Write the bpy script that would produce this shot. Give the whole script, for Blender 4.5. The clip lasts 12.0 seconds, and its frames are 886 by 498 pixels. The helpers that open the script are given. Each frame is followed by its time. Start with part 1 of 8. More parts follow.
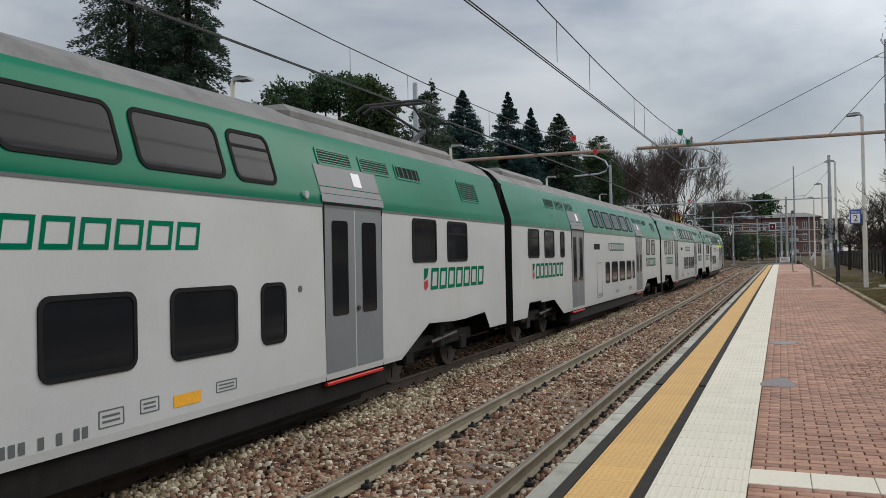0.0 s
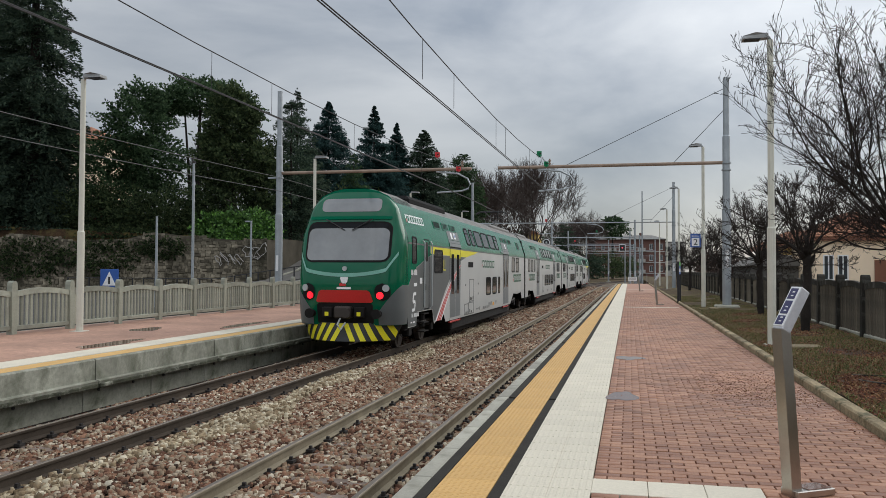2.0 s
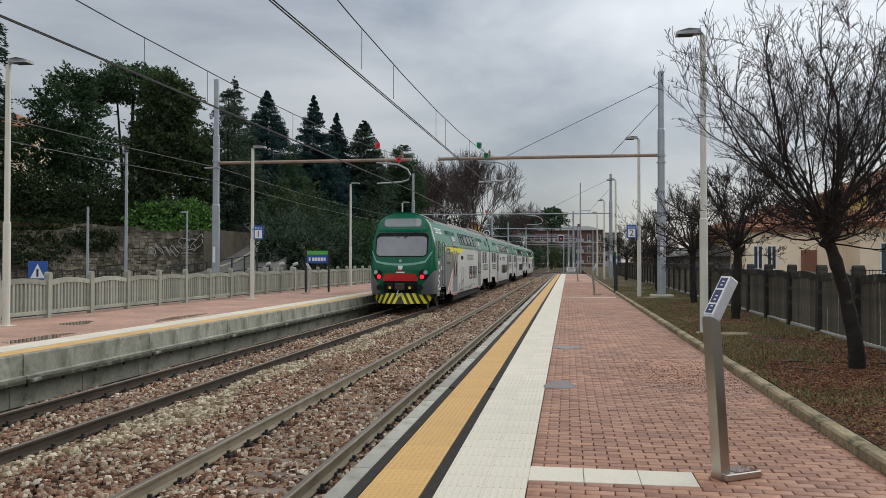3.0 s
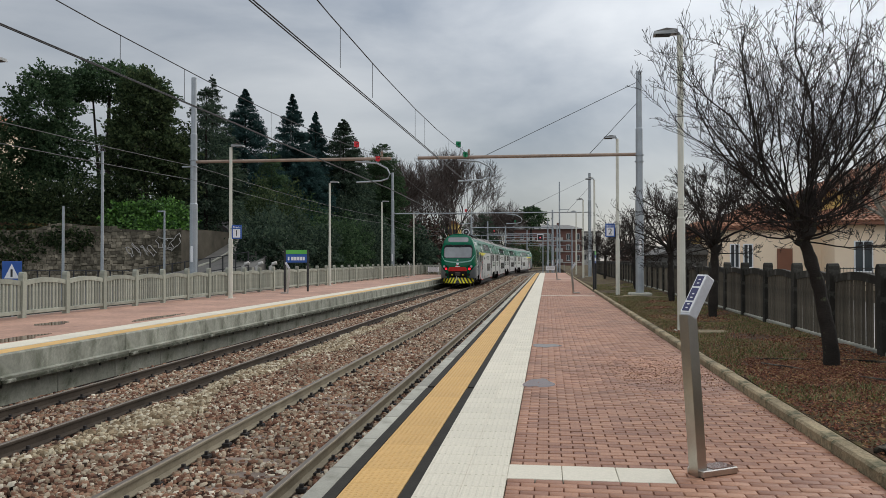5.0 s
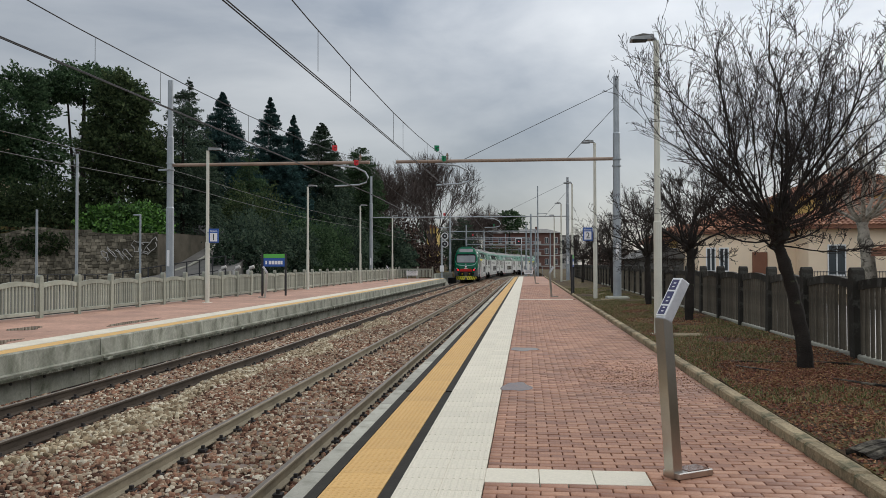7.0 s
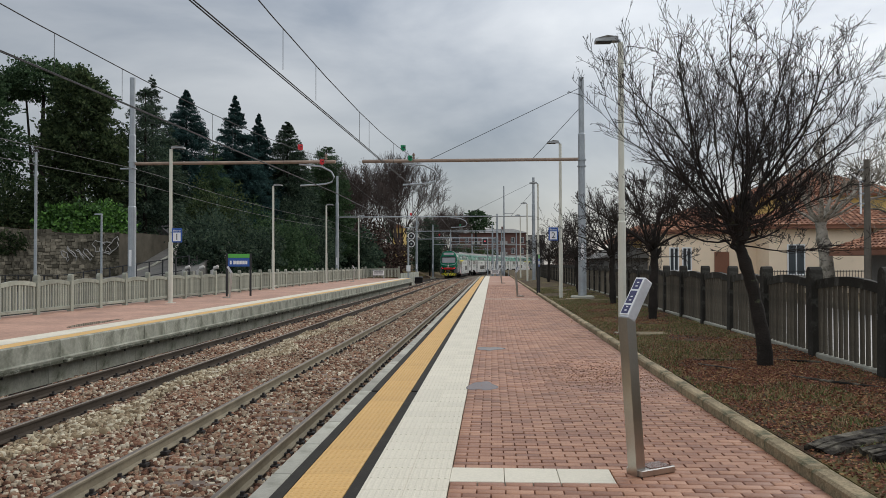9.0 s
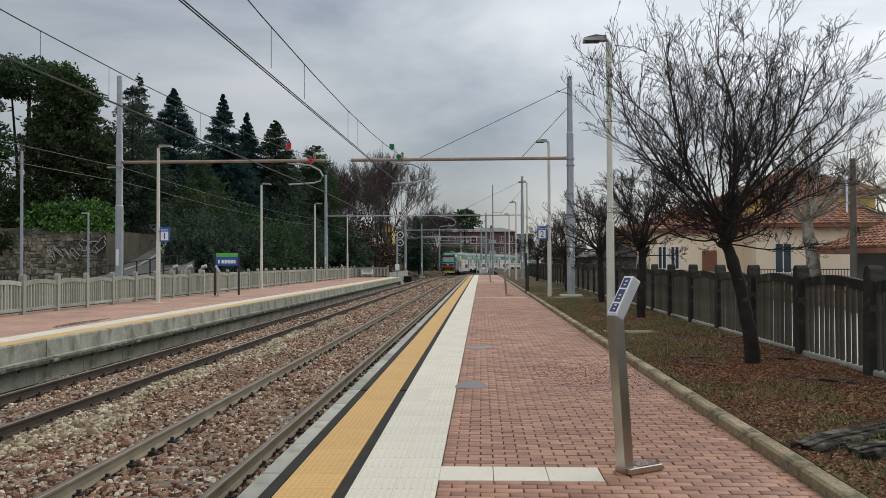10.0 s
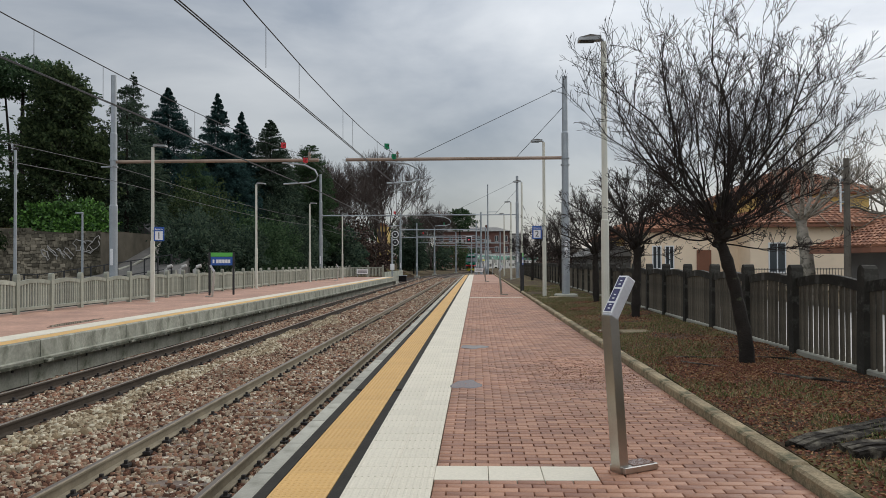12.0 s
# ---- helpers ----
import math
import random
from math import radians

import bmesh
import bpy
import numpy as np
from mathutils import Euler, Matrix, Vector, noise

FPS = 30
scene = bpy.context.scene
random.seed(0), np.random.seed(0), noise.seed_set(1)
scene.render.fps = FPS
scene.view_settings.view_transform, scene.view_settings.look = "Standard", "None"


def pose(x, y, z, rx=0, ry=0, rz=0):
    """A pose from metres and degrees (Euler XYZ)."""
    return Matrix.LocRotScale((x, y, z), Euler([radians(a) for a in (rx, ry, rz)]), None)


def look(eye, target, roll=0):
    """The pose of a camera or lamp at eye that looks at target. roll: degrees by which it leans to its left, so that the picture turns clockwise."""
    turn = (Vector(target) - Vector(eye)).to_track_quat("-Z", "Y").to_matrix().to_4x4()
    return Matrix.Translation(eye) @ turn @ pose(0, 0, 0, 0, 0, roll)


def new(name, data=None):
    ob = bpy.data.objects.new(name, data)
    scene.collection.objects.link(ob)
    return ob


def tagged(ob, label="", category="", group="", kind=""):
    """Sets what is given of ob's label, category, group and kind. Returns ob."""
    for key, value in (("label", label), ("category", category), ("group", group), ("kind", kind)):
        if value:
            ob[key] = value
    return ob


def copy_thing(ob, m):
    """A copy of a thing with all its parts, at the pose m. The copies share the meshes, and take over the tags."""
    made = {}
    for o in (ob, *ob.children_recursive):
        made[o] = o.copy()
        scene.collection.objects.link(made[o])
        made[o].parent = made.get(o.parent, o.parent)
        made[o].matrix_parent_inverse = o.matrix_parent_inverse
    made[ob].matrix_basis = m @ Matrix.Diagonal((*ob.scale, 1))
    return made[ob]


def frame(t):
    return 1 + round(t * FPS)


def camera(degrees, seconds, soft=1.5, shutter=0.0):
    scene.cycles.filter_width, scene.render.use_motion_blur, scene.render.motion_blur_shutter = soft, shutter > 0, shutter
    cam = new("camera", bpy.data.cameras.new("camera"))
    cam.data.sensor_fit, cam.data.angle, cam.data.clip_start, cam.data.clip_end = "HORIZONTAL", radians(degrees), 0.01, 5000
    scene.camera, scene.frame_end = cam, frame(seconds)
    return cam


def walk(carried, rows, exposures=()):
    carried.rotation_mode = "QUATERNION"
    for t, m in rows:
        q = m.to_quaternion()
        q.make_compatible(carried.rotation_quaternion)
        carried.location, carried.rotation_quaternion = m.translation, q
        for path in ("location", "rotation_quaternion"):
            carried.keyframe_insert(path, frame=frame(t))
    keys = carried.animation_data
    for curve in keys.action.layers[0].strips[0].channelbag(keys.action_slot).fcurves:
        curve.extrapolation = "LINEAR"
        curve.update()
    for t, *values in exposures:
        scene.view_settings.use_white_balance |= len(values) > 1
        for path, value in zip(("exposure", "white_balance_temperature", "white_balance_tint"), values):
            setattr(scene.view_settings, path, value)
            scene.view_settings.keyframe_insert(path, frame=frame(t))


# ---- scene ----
from mathutils import geometry

cam = camera(57.1, 12.0, soft=0.8)
PATH = [
    (0.0, pose(-0.075, 0, 1.55, 90.63, 1.09, 22.53)),
    (0.5, pose(-0.075, 0, 1.55, 90.84, 0.98, 22.35)),
    (1.0, pose(-0.073, 0, 1.55, 91.69, 0.83, 21.09)),
    (1.5, pose(-0.060, 0, 1.55, 91.90, 0.17, 17.27)),
    (2.0, pose(-0.044, 0, 1.55, 91.52, -0.26, 12.89)),
    (2.5, pose(-0.034, 0, 1.55, 91.14, -0.21, 10.02)),
    (3.0, pose(-0.028, 0, 1.55, 90.90, -0.08, 8.73)),
    (3.5, pose(-0.022, 0, 1.55, 90.84, 0.01, 8.15)),
    (5.5, pose(-0.020, 0, 1.55, 90.85, 0.03, 7.09)),
    (6.0, pose(-0.020, 0, 1.55, 90.91, 0.00, 6.82)),
    (6.5, pose(-0.019, 0, 1.55, 90.99, 0.01, 6.41)),
    (7.0, pose(-0.009, 0, 1.55, 91.10, 0.10, 5.81)),
    (9.0, pose(0, 0, 1.55, 91.08, 0.15, 3.46)),
    (9.5, pose(0, 0, 1.55, 91.04, 0.22, 3.09)),
    (10.0, pose(0, 0, 1.55, 91.00, 0.22, 2.68)),
    (10.5, pose(0, 0, 1.55, 90.97, 0.23, 2.38)),
    (11.0, pose(0, 0, 1.55, 90.97, 0.24, 2.33)),
    (11.5, pose(0, 0, 1.55, 90.97, 0.24, 2.33)),
    (12.0, pose(0, 0, 1.55, 90.97, 0.24, 2.33)),
]
walk(cam, PATH, exposures=[(0.0, -0.06, 6550, 9), (12.0, -0.12, 6550, 9)])

# ---- world: an overcast sky, brighter towards the zenith ----
world = bpy.data.worlds.new("overcast")
scene.world = world
world.use_nodes = True
wn, wl = world.node_tree.nodes, world.node_tree.links
wn.clear()
w_out, w_bg = wn.new("ShaderNodeOutputWorld"), wn.new("ShaderNodeBackground")
sky = wn.new("ShaderNodeTexSky")
sky.sky_type, sky.sun_disc = "NISHITA", False
sky.sun_elevation, sky.sun_rotation = radians(33), radians(40)
coord = wn.new("ShaderNodeTexCoord")
stretch = wn.new("ShaderNodeMapping")
stretch.inputs["Scale"].default_value = (1.0, 1.0, 2.6)
stretch.inputs["Location"].default_value = (0.35, 0.2, 0.1)
cloud = wn.new("ShaderNodeTexNoise")
cloud.inputs["Scale"].default_value, cloud.inputs["Detail"].default_value = 2.6, 7.0
cloud.inputs["Roughness"].default_value, cloud.inputs["Distortion"].default_value = 0.52, 0.35
ramp = wn.new("ShaderNodeValToRGB")
ramp.color_ramp.elements[0].position, ramp.color_ramp.elements[0].color = 0.33, (0.235, 0.262, 0.305, 1)
ramp.color_ramp.elements[1].position, ramp.color_ramp.elements[1].color = 0.68, (0.53, 0.545, 0.565, 1)
split = wn.new("ShaderNodeSeparateXYZ")
lift = wn.new("ShaderNodeMath")
lift.operation, lift.use_clamp = "MULTIPLY_ADD", False
lift.inputs[1].default_value, lift.inputs[2].default_value = 1.9, 0.62
scale_c = wn.new("ShaderNodeVectorMath")
scale_c.operation = "SCALE"
sky_s = wn.new("ShaderNodeVectorMath")
sky_s.operation = "SCALE"
sky_s.inputs["Scale"].default_value = 0.02
both = wn.new("ShaderNodeVectorMath")
both.operation = "ADD"
wl.new(coord.outputs["Generated"], stretch.inputs["Vector"])
wl.new(stretch.outputs["Vector"], cloud.inputs["Vector"])
wl.new(cloud.outputs["Fac"], ramp.inputs["Fac"])
wl.new(coord.outputs["Generated"], split.inputs["Vector"])
wl.new(split.outputs["Z"], lift.inputs[0])
wl.new(ramp.outputs["Color"], scale_c.inputs[0])
wl.new(lift.outputs["Value"], scale_c.inputs["Scale"])
wl.new(sky.outputs["Color"], sky_s.inputs[0])
toward = wn.new("ShaderNodeVectorMath")
toward.operation = "DOT_PRODUCT"
toward.inputs[1].default_value = Vector((22, 26, 22)).normalized()
near_sun = wn.new("ShaderNodeMath")
near_sun.operation, near_sun.use_clamp = "MULTIPLY", True
near_sun.inputs[1].default_value = 1.0
power = wn.new("ShaderNodeMath")
power.operation = "POWER"
power.inputs[1].default_value = 5.0
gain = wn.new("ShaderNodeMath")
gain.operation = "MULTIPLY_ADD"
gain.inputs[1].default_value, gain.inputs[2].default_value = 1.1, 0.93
glow_c = wn.new("ShaderNodeVectorMath")
glow_c.operation = "SCALE"
wl.new(coord.outputs["Generated"], toward.inputs[0])
wl.new(toward.outputs["Value"], near_sun.inputs[0])
wl.new(near_sun.outputs["Value"], power.inputs[0])
wl.new(power.outputs["Value"], gain.inputs[0])
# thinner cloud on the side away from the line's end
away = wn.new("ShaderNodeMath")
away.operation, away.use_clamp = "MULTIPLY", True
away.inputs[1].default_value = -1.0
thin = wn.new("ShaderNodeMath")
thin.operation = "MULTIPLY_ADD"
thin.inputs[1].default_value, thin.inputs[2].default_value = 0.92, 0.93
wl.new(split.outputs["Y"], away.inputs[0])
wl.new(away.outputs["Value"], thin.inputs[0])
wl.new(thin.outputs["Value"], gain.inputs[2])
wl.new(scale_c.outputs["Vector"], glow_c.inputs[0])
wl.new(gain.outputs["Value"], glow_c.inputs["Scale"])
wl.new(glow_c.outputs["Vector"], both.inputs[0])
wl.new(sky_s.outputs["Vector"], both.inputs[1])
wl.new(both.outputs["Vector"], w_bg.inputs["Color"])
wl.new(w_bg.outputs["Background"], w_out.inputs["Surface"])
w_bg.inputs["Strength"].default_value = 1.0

sun = new("sun", bpy.data.lights.new("sun", "SUN"))
sun.data.energy, sun.data.angle, sun.data.color = 1.5, radians(45), (1.0, 0.97, 0.93)
sun.matrix_world = look((0, 0, 60), (-22, -26, 60 - 22))

# ---- materials ----
def ramp_of(nt, stops):
    r = nt.nodes.new("ShaderNodeValToRGB")
    els = r.color_ramp.elements
    while len(els) < len(stops):
        els.new(0.5)
    for e, (p, c) in zip(els, stops):
        e.position, e.color = p, (*c, 1)
    return r


def mat(name, base, rough=0.7, metal=0.0, vary=0.25, size=1.2, grain=0.12, gsize=35.0, bump=0.15, bsize=60.0,
        random="", tint=None, stain=None, coat=0.0, stops=None, glow=0.0, spread=0.25, spec=0.5):
    """A surface: base colour, broad and fine variation, fine relief. random: 'object' or 'island' for piece-by-piece tone. stops: palette by piece."""
    m = bpy.data.materials.new(name)
    m.use_nodes = True
    nt = m.node_tree
    b = nt.nodes["Principled BSDF"]
    L = nt.links.new
    tc = nt.nodes.new("ShaderNodeTexCoord")

    def noise_tex(scale, detail, rough_=0.6):
        n = nt.nodes.new("ShaderNodeTexNoise")
        n.inputs["Scale"].default_value, n.inputs["Detail"].default_value, n.inputs["Roughness"].default_value = scale, detail, rough_
        L(tc.outputs["Object"], n.inputs["Vector"])
        return n

    def mixed(kind, fac, a, c):
        x = nt.nodes.new("ShaderNodeMix")
        x.data_type, x.blend_type = "RGBA", kind
        for socket, v in ((x.inputs[0], fac), (x.inputs[6], a), (x.inputs[7], c)):
            if isinstance(v, (int, float)):
                socket.default_value = v
            elif isinstance(v, tuple):
                socket.default_value = (*v, 1)
            else:
                L(v, socket)
        return x.outputs[2]

    source = None
    if random == "object":
        source = nt.nodes.new("ShaderNodeObjectInfo").outputs["Random"]
    elif random == "island":
        source = nt.nodes.new("ShaderNodeNewGeometry").outputs["Random Per Island"]
    col = base
    if source is not None and stops:
        r = ramp_of(nt, stops)
        r.color_ramp.interpolation = "LINEAR"
        L(source, r.inputs["Fac"])
        col = r.outputs["Color"]
    elif source is not None:
        lo = tuple(c * (1 - spread) for c in base)
        hi = tuple(min(1.0, c * (1 + spread * 0.8)) for c in base)
        r = ramp_of(nt, [(0.0, lo), (1.0, hi)])
        L(source, r.inputs["Fac"])
        col = r.outputs["Color"]
    big = noise_tex(size, 5.0)
    if vary:
        r = ramp_of(nt, [(0.3, (1 - vary,) * 3), (0.7, (1 + vary * 0.35,) * 3)])
        L(big.outputs["Fac"], r.inputs["Fac"])
        col = mixed("MULTIPLY", 1.0, col, r.outputs["Color"])
    if grain:
        g = noise_tex(gsize, 4.0, 0.7)
        r = ramp_of(nt, [(0.3, (1 - grain,) * 3), (0.7, (1 + grain * 0.5,) * 3)])
        L(g.outputs["Fac"], r.inputs["Fac"])
        col = mixed("MULTIPLY", 1.0, col, r.outputs["Color"])
    if stain:
        s_col, s_lo, s_hi, s_size = stain
        s = noise_tex(s_size, 6.0, 0.65)
        r = ramp_of(nt, [(s_lo, (0, 0, 0)), (s_hi, (1, 1, 1))])
        L(s.outputs["Fac"], r.inputs["Fac"])
        col = mixed("MIX", r.outputs["Color"], col, s_col)
    if isinstance(col, tuple):
        b.inputs["Base Color"].default_value = (*col, 1)
    else:
        L(col, b.inputs["Base Color"])
    b.inputs["Roughness"].default_value, b.inputs["Metallic"].default_value = rough, metal
    b.inputs["Specular IOR Level"].default_value = min(spec, 0.18) if rough > 0.8 else spec
    if coat:
        b.inputs["Coat Weight"].default_value, b.inputs["Coat Roughness"].default_value = coat, 0.12
    if bump:
        h = noise_tex(bsize, 5.0)
        bp = nt.nodes.new("ShaderNodeBump")
        bp.inputs["Strength"].default_value, bp.inputs["Distance"].default_value = bump, 0.02
        L(h.outputs["Fac"], bp.inputs["Height"])
        L(bp.outputs["Normal"], b.inputs["Normal"])
    if glow:
        b.inputs["Emission Color"].default_value, b.inputs["Emission Strength"].default_value = (*base, 1), glow
    return m


M_GRAVEL = mat("ballast_stone", (0.25, 0.2, 0.17), 0.9, random="island", vary=0.35, size=0.5, bump=0.2, bsize=90,
               stops=[(0.0, (0.035, 0.021, 0.014)), (0.24, (0.15, 0.07, 0.043)), (0.48, (0.32, 0.175, 0.11)), (0.64, (0.26, 0.195, 0.13)), (0.82, (0.37, 0.28, 0.195)), (0.94, (0.54, 0.46, 0.345)), (1.0, (0.68, 0.61, 0.48))])
M_PALEGRAVEL = mat("pale_ballast_stone", (0.3, 0.27, 0.24), 0.9, random="island", vary=0.25, size=0.7, bump=0.2, bsize=90,
                   stops=[(0.0, (0.10, 0.07, 0.04)), (0.3, (0.24, 0.175, 0.105)), (0.6, (0.36, 0.29, 0.19)), (0.85, (0.48, 0.41, 0.285)), (1.0, (0.62, 0.55, 0.42))])
# near black, so the shade in the gaps between stones sits in this colour
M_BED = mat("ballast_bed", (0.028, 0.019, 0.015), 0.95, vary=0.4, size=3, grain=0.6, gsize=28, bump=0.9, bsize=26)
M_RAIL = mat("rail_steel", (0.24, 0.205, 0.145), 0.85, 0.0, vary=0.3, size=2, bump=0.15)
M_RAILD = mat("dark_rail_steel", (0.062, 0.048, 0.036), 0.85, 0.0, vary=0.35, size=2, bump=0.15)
M_FACE = mat("weathered_platform_face", (0.37, 0.37, 0.305), 0.9, random="object", spread=0.12, vary=0.35, size=1.3, grain=0.25, gsize=14, bump=0.35, stain=((0.10, 0.105, 0.075), 0.46, 0.68, 1.7))
M_MOSSSHADE = mat("mossy_shaded_edge", (0.07, 0.072, 0.05), 0.9, vary=0.5, size=4, grain=0.4, gsize=18, bump=0.6, stain=((0.30, 0.30, 0.25), 0.52, 0.66, 3.0))
M_RAILTOP = mat("rail_head", (0.20, 0.165, 0.13), 0.45, 0.6, vary=0.2, size=3, bump=0.05)
M_SLEEPER = mat("sleeper_concrete", (0.22, 0.17, 0.14), 0.9, random="object", vary=0.35, size=2.5, bump=0.3)
M_CLIP = mat("dark_iron_clip", (0.035, 0.03, 0.028), 0.7, 0.4)
M_CONC = mat("grey_concrete", (0.36, 0.35, 0.29), 0.85, vary=0.3, size=0.9, stain=((0.17, 0.16, 0.14), 0.55, 0.78, 1.6), bump=0.25)
M_EDGE = mat("edge_concrete", (0.36, 0.345, 0.285), 0.8, random="object", vary=0.3, size=1.5, stain=((0.12, 0.115, 0.08), 0.52, 0.75, 2.0), bump=0.2)
M_DARKSTRIP = mat("dark_rubber_strip", (0.034, 0.031, 0.026), 0.95, vary=0.3, size=3)
M_YELLOW = mat("yellow_tactile_tile", (0.60, 0.36, 0.12), 0.7, spread=0.05, random="object", vary=0.14, size=1.3, grain=0.12, stain=((0.45, 0.27, 0.08), 0.58, 0.85, 2.0))
M_WHITE = mat("cream_tactile_tile", (0.65, 0.595, 0.475), 0.7, spread=0.05, random="object", vary=0.14, size=1.0, grain=0.1, stain=((0.47, 0.44, 0.37), 0.56, 0.85, 2.5))
M_BRICK = mat("red_paving_brick", (0.38, 0.20, 0.155), 0.62, random="object", vary=0.36, size=0.45, grain=0.22, gsize=50, stain=((0.15, 0.075, 0.058), 0.55, 0.80, 0.55),
              stops=[(0.0, (0.25, 0.112, 0.066)), (0.5, (0.355, 0.168, 0.096)), (1.0, (0.45, 0.23, 0.135))])
M_BRICKI = mat("red_paving_bricks", (0.38, 0.20, 0.155), 0.62, random="island", vary=0.36, size=0.45, grain=0.22, gsize=50, stain=((0.15, 0.075, 0.058), 0.55, 0.80, 0.55),
               stops=[(0.0, (0.25, 0.112, 0.066)), (0.5, (0.355, 0.168, 0.096)), (1.0, (0.45, 0.23, 0.135))])
M_PINKPAVE = mat("faded_pink_paving", (0.44, 0.255, 0.18), 0.75, vary=0.34, size=0.5, grain=0.3, gsize=9, stain=((0.22, 0.125, 0.095), 0.54, 0.76, 0.7), bump=0.3, bsize=20)
M_JOINT = mat("joint_sand", (0.035, 0.024, 0.02), 0.95, vary=0.3, size=4)
M_KERB = mat("kerb_concrete", (0.40, 0.315, 0.195), 0.9, random="object", vary=0.4, size=2.5, grain=0.45, gsize=30, stain=((0.085, 0.085, 0.05), 0.47, 0.68, 5.0), bump=0.6)
M_SOIL = mat("bare_soil", (0.078, 0.047, 0.026), 0.95, vary=0.6, size=1.1, grain=0.8, gsize=22, stain=((0.115, 0.095, 0.032), 0.48, 0.62, 0.9), bump=1.0, bsize=26)
M_LEAF = mat("fallen_leaf", (0.17, 0.08, 0.05), 0.85, random="island", vary=0.2, stops=[(0.0, (0.08, 0.040, 0.028)), (0.4, (0.21, 0.075, 0.052)), (0.7, (0.27, 0.14, 0.07)), (1.0, (0.36, 0.21, 0.10))])
M_GRASS = mat("grass_blade", (0.11, 0.17, 0.04), 0.8, random="island", vary=0.2, stops=[(0.0, (0.055, 0.085, 0.02)), (0.38, (0.125, 0.15, 0.035)), (0.5, (0.19, 0.145, 0.06)), (1.0, (0.30, 0.215, 0.11))])
M_FENCE = mat("weathered_dark_fence_concrete", (0.045, 0.042, 0.035), 0.92, random="object", vary=0.4, size=1.5, stain=((0.16, 0.155, 0.14), 0.54, 0.78, 3.5), bump=0.5)
M_FENCEI = mat("weathered_dark_fence_pales", (0.16, 0.138, 0.105), 0.92, random="island", vary=0.4, size=1.5, stain=((0.16, 0.155, 0.14), 0.54, 0.78, 3.5), bump=0.5)
M_FENCEL = mat("grey_fence_concrete", (0.34, 0.348, 0.285), 0.9, random="object", vary=0.3, size=1.2, stain=((0.13, 0.13, 0.115), 0.53, 0.78, 2.2), bump=0.3)
M_FENCELI = mat("grey_fence_pales", (0.34, 0.348, 0.285), 0.9, random="island", vary=0.3, size=1.2, stain=((0.13, 0.13, 0.115), 0.53, 0.78, 2.2), bump=0.3)
M_CREAM = mat("cream_painted_steel", (0.62, 0.61, 0.52), 0.5, vary=0.12, size=1.4, grain=0.05, bump=0.03)
M_GALV = mat("galvanised_steel", (0.36, 0.39, 0.41), 0.5, 0.45, vary=0.18, size=2.0, bump=0.05)
M_RUST = mat("rusty_beam_paint", (0.34, 0.25, 0.19), 0.7, 0.2, vary=0.3, size=1.6)
M_LAMPHEAD = mat("lamp_head_grey", (0.33, 0.34, 0.34), 0.5, 0.2)
M_DARK = mat("dark_lamp_glass", (0.03, 0.035, 0.04), 0.25)
M_BLACK = mat("black_paint", (0.018, 0.018, 0.02), 0.5)
M_WIRE = mat("copper_wire", (0.045, 0.045, 0.047), 0.8, 0.0)
M_BLUE = mat("sign_blue", (0.02, 0.09, 0.35), 0.45, vary=0.08)
M_SIGNW = mat("sign_white", (0.78, 0.78, 0.78), 0.5, vary=0.05)
M_SIGNG = mat("sign_green", (0.10, 0.42, 0.07), 0.45, vary=0.05)
M_TEXT = mat("sign_text_dark", (0.02, 0.02, 0.025), 0.6)
M_STEEL = mat("brushed_steel", (0.50, 0.47, 0.43), 0.30, 1.0, vary=0.15, size=3, grain=0.08, gsize=90, bump=0.05)
M_STEELTOP = mat("grey_panel", (0.55, 0.56, 0.58), 0.45, 0.3, vary=0.05)
M_FENCEP = mat("weathered_fence_pale", (0.125, 0.108, 0.083), 0.92, random="object", vary=0.4, size=1.5, stain=((0.05, 0.048, 0.042), 0.5, 0.72, 2.5), bump=0.5)
M_CABLE = mat("grey_cable", (0.12, 0.12, 0.12), 0.8)
M_LABEL = mat("dark_blue_label", (0.035, 0.035, 0.11), 0.4, vary=0.1)
M_PUDDLE = mat("rain_water_film", (0.16, 0.085, 0.06), 0.05, vary=0.2, bump=0.0)
M_RED = mat("red_plate", (0.65, 0.03, 0.04), 0.5)
M_GREEN = mat("green_plate", (0.0, 0.23, 0.09), 0.5)
M_BARK = mat("dark_bark", (0.032, 0.027, 0.023), 0.95, vary=0.4, size=4, bump=0.8, bsize=30, stain=((0.13, 0.14, 0.08), 0.6, 0.8, 6.0))
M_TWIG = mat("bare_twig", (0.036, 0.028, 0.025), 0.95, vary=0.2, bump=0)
M_PALEBARK = mat("pale_mottled_bark", (0.33, 0.30, 0.25), 0.9, vary=0.4, size=3, bump=0.5, stain=((0.12, 0.11, 0.085), 0.48, 0.6, 5.0))
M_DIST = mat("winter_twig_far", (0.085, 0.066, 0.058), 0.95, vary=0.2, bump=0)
M_STONE = mat("field_stone", (0.27, 0.235, 0.175), 0.95, random="island", spread=0.5, vary=0.55, size=1.5, bump=0.5, stain=((0.055, 0.050, 0.035), 0.47, 0.64, 0.45))
M_MORTAR = mat("old_mortar", (0.10, 0.087, 0.065), 0.95, vary=0.4, size=1)


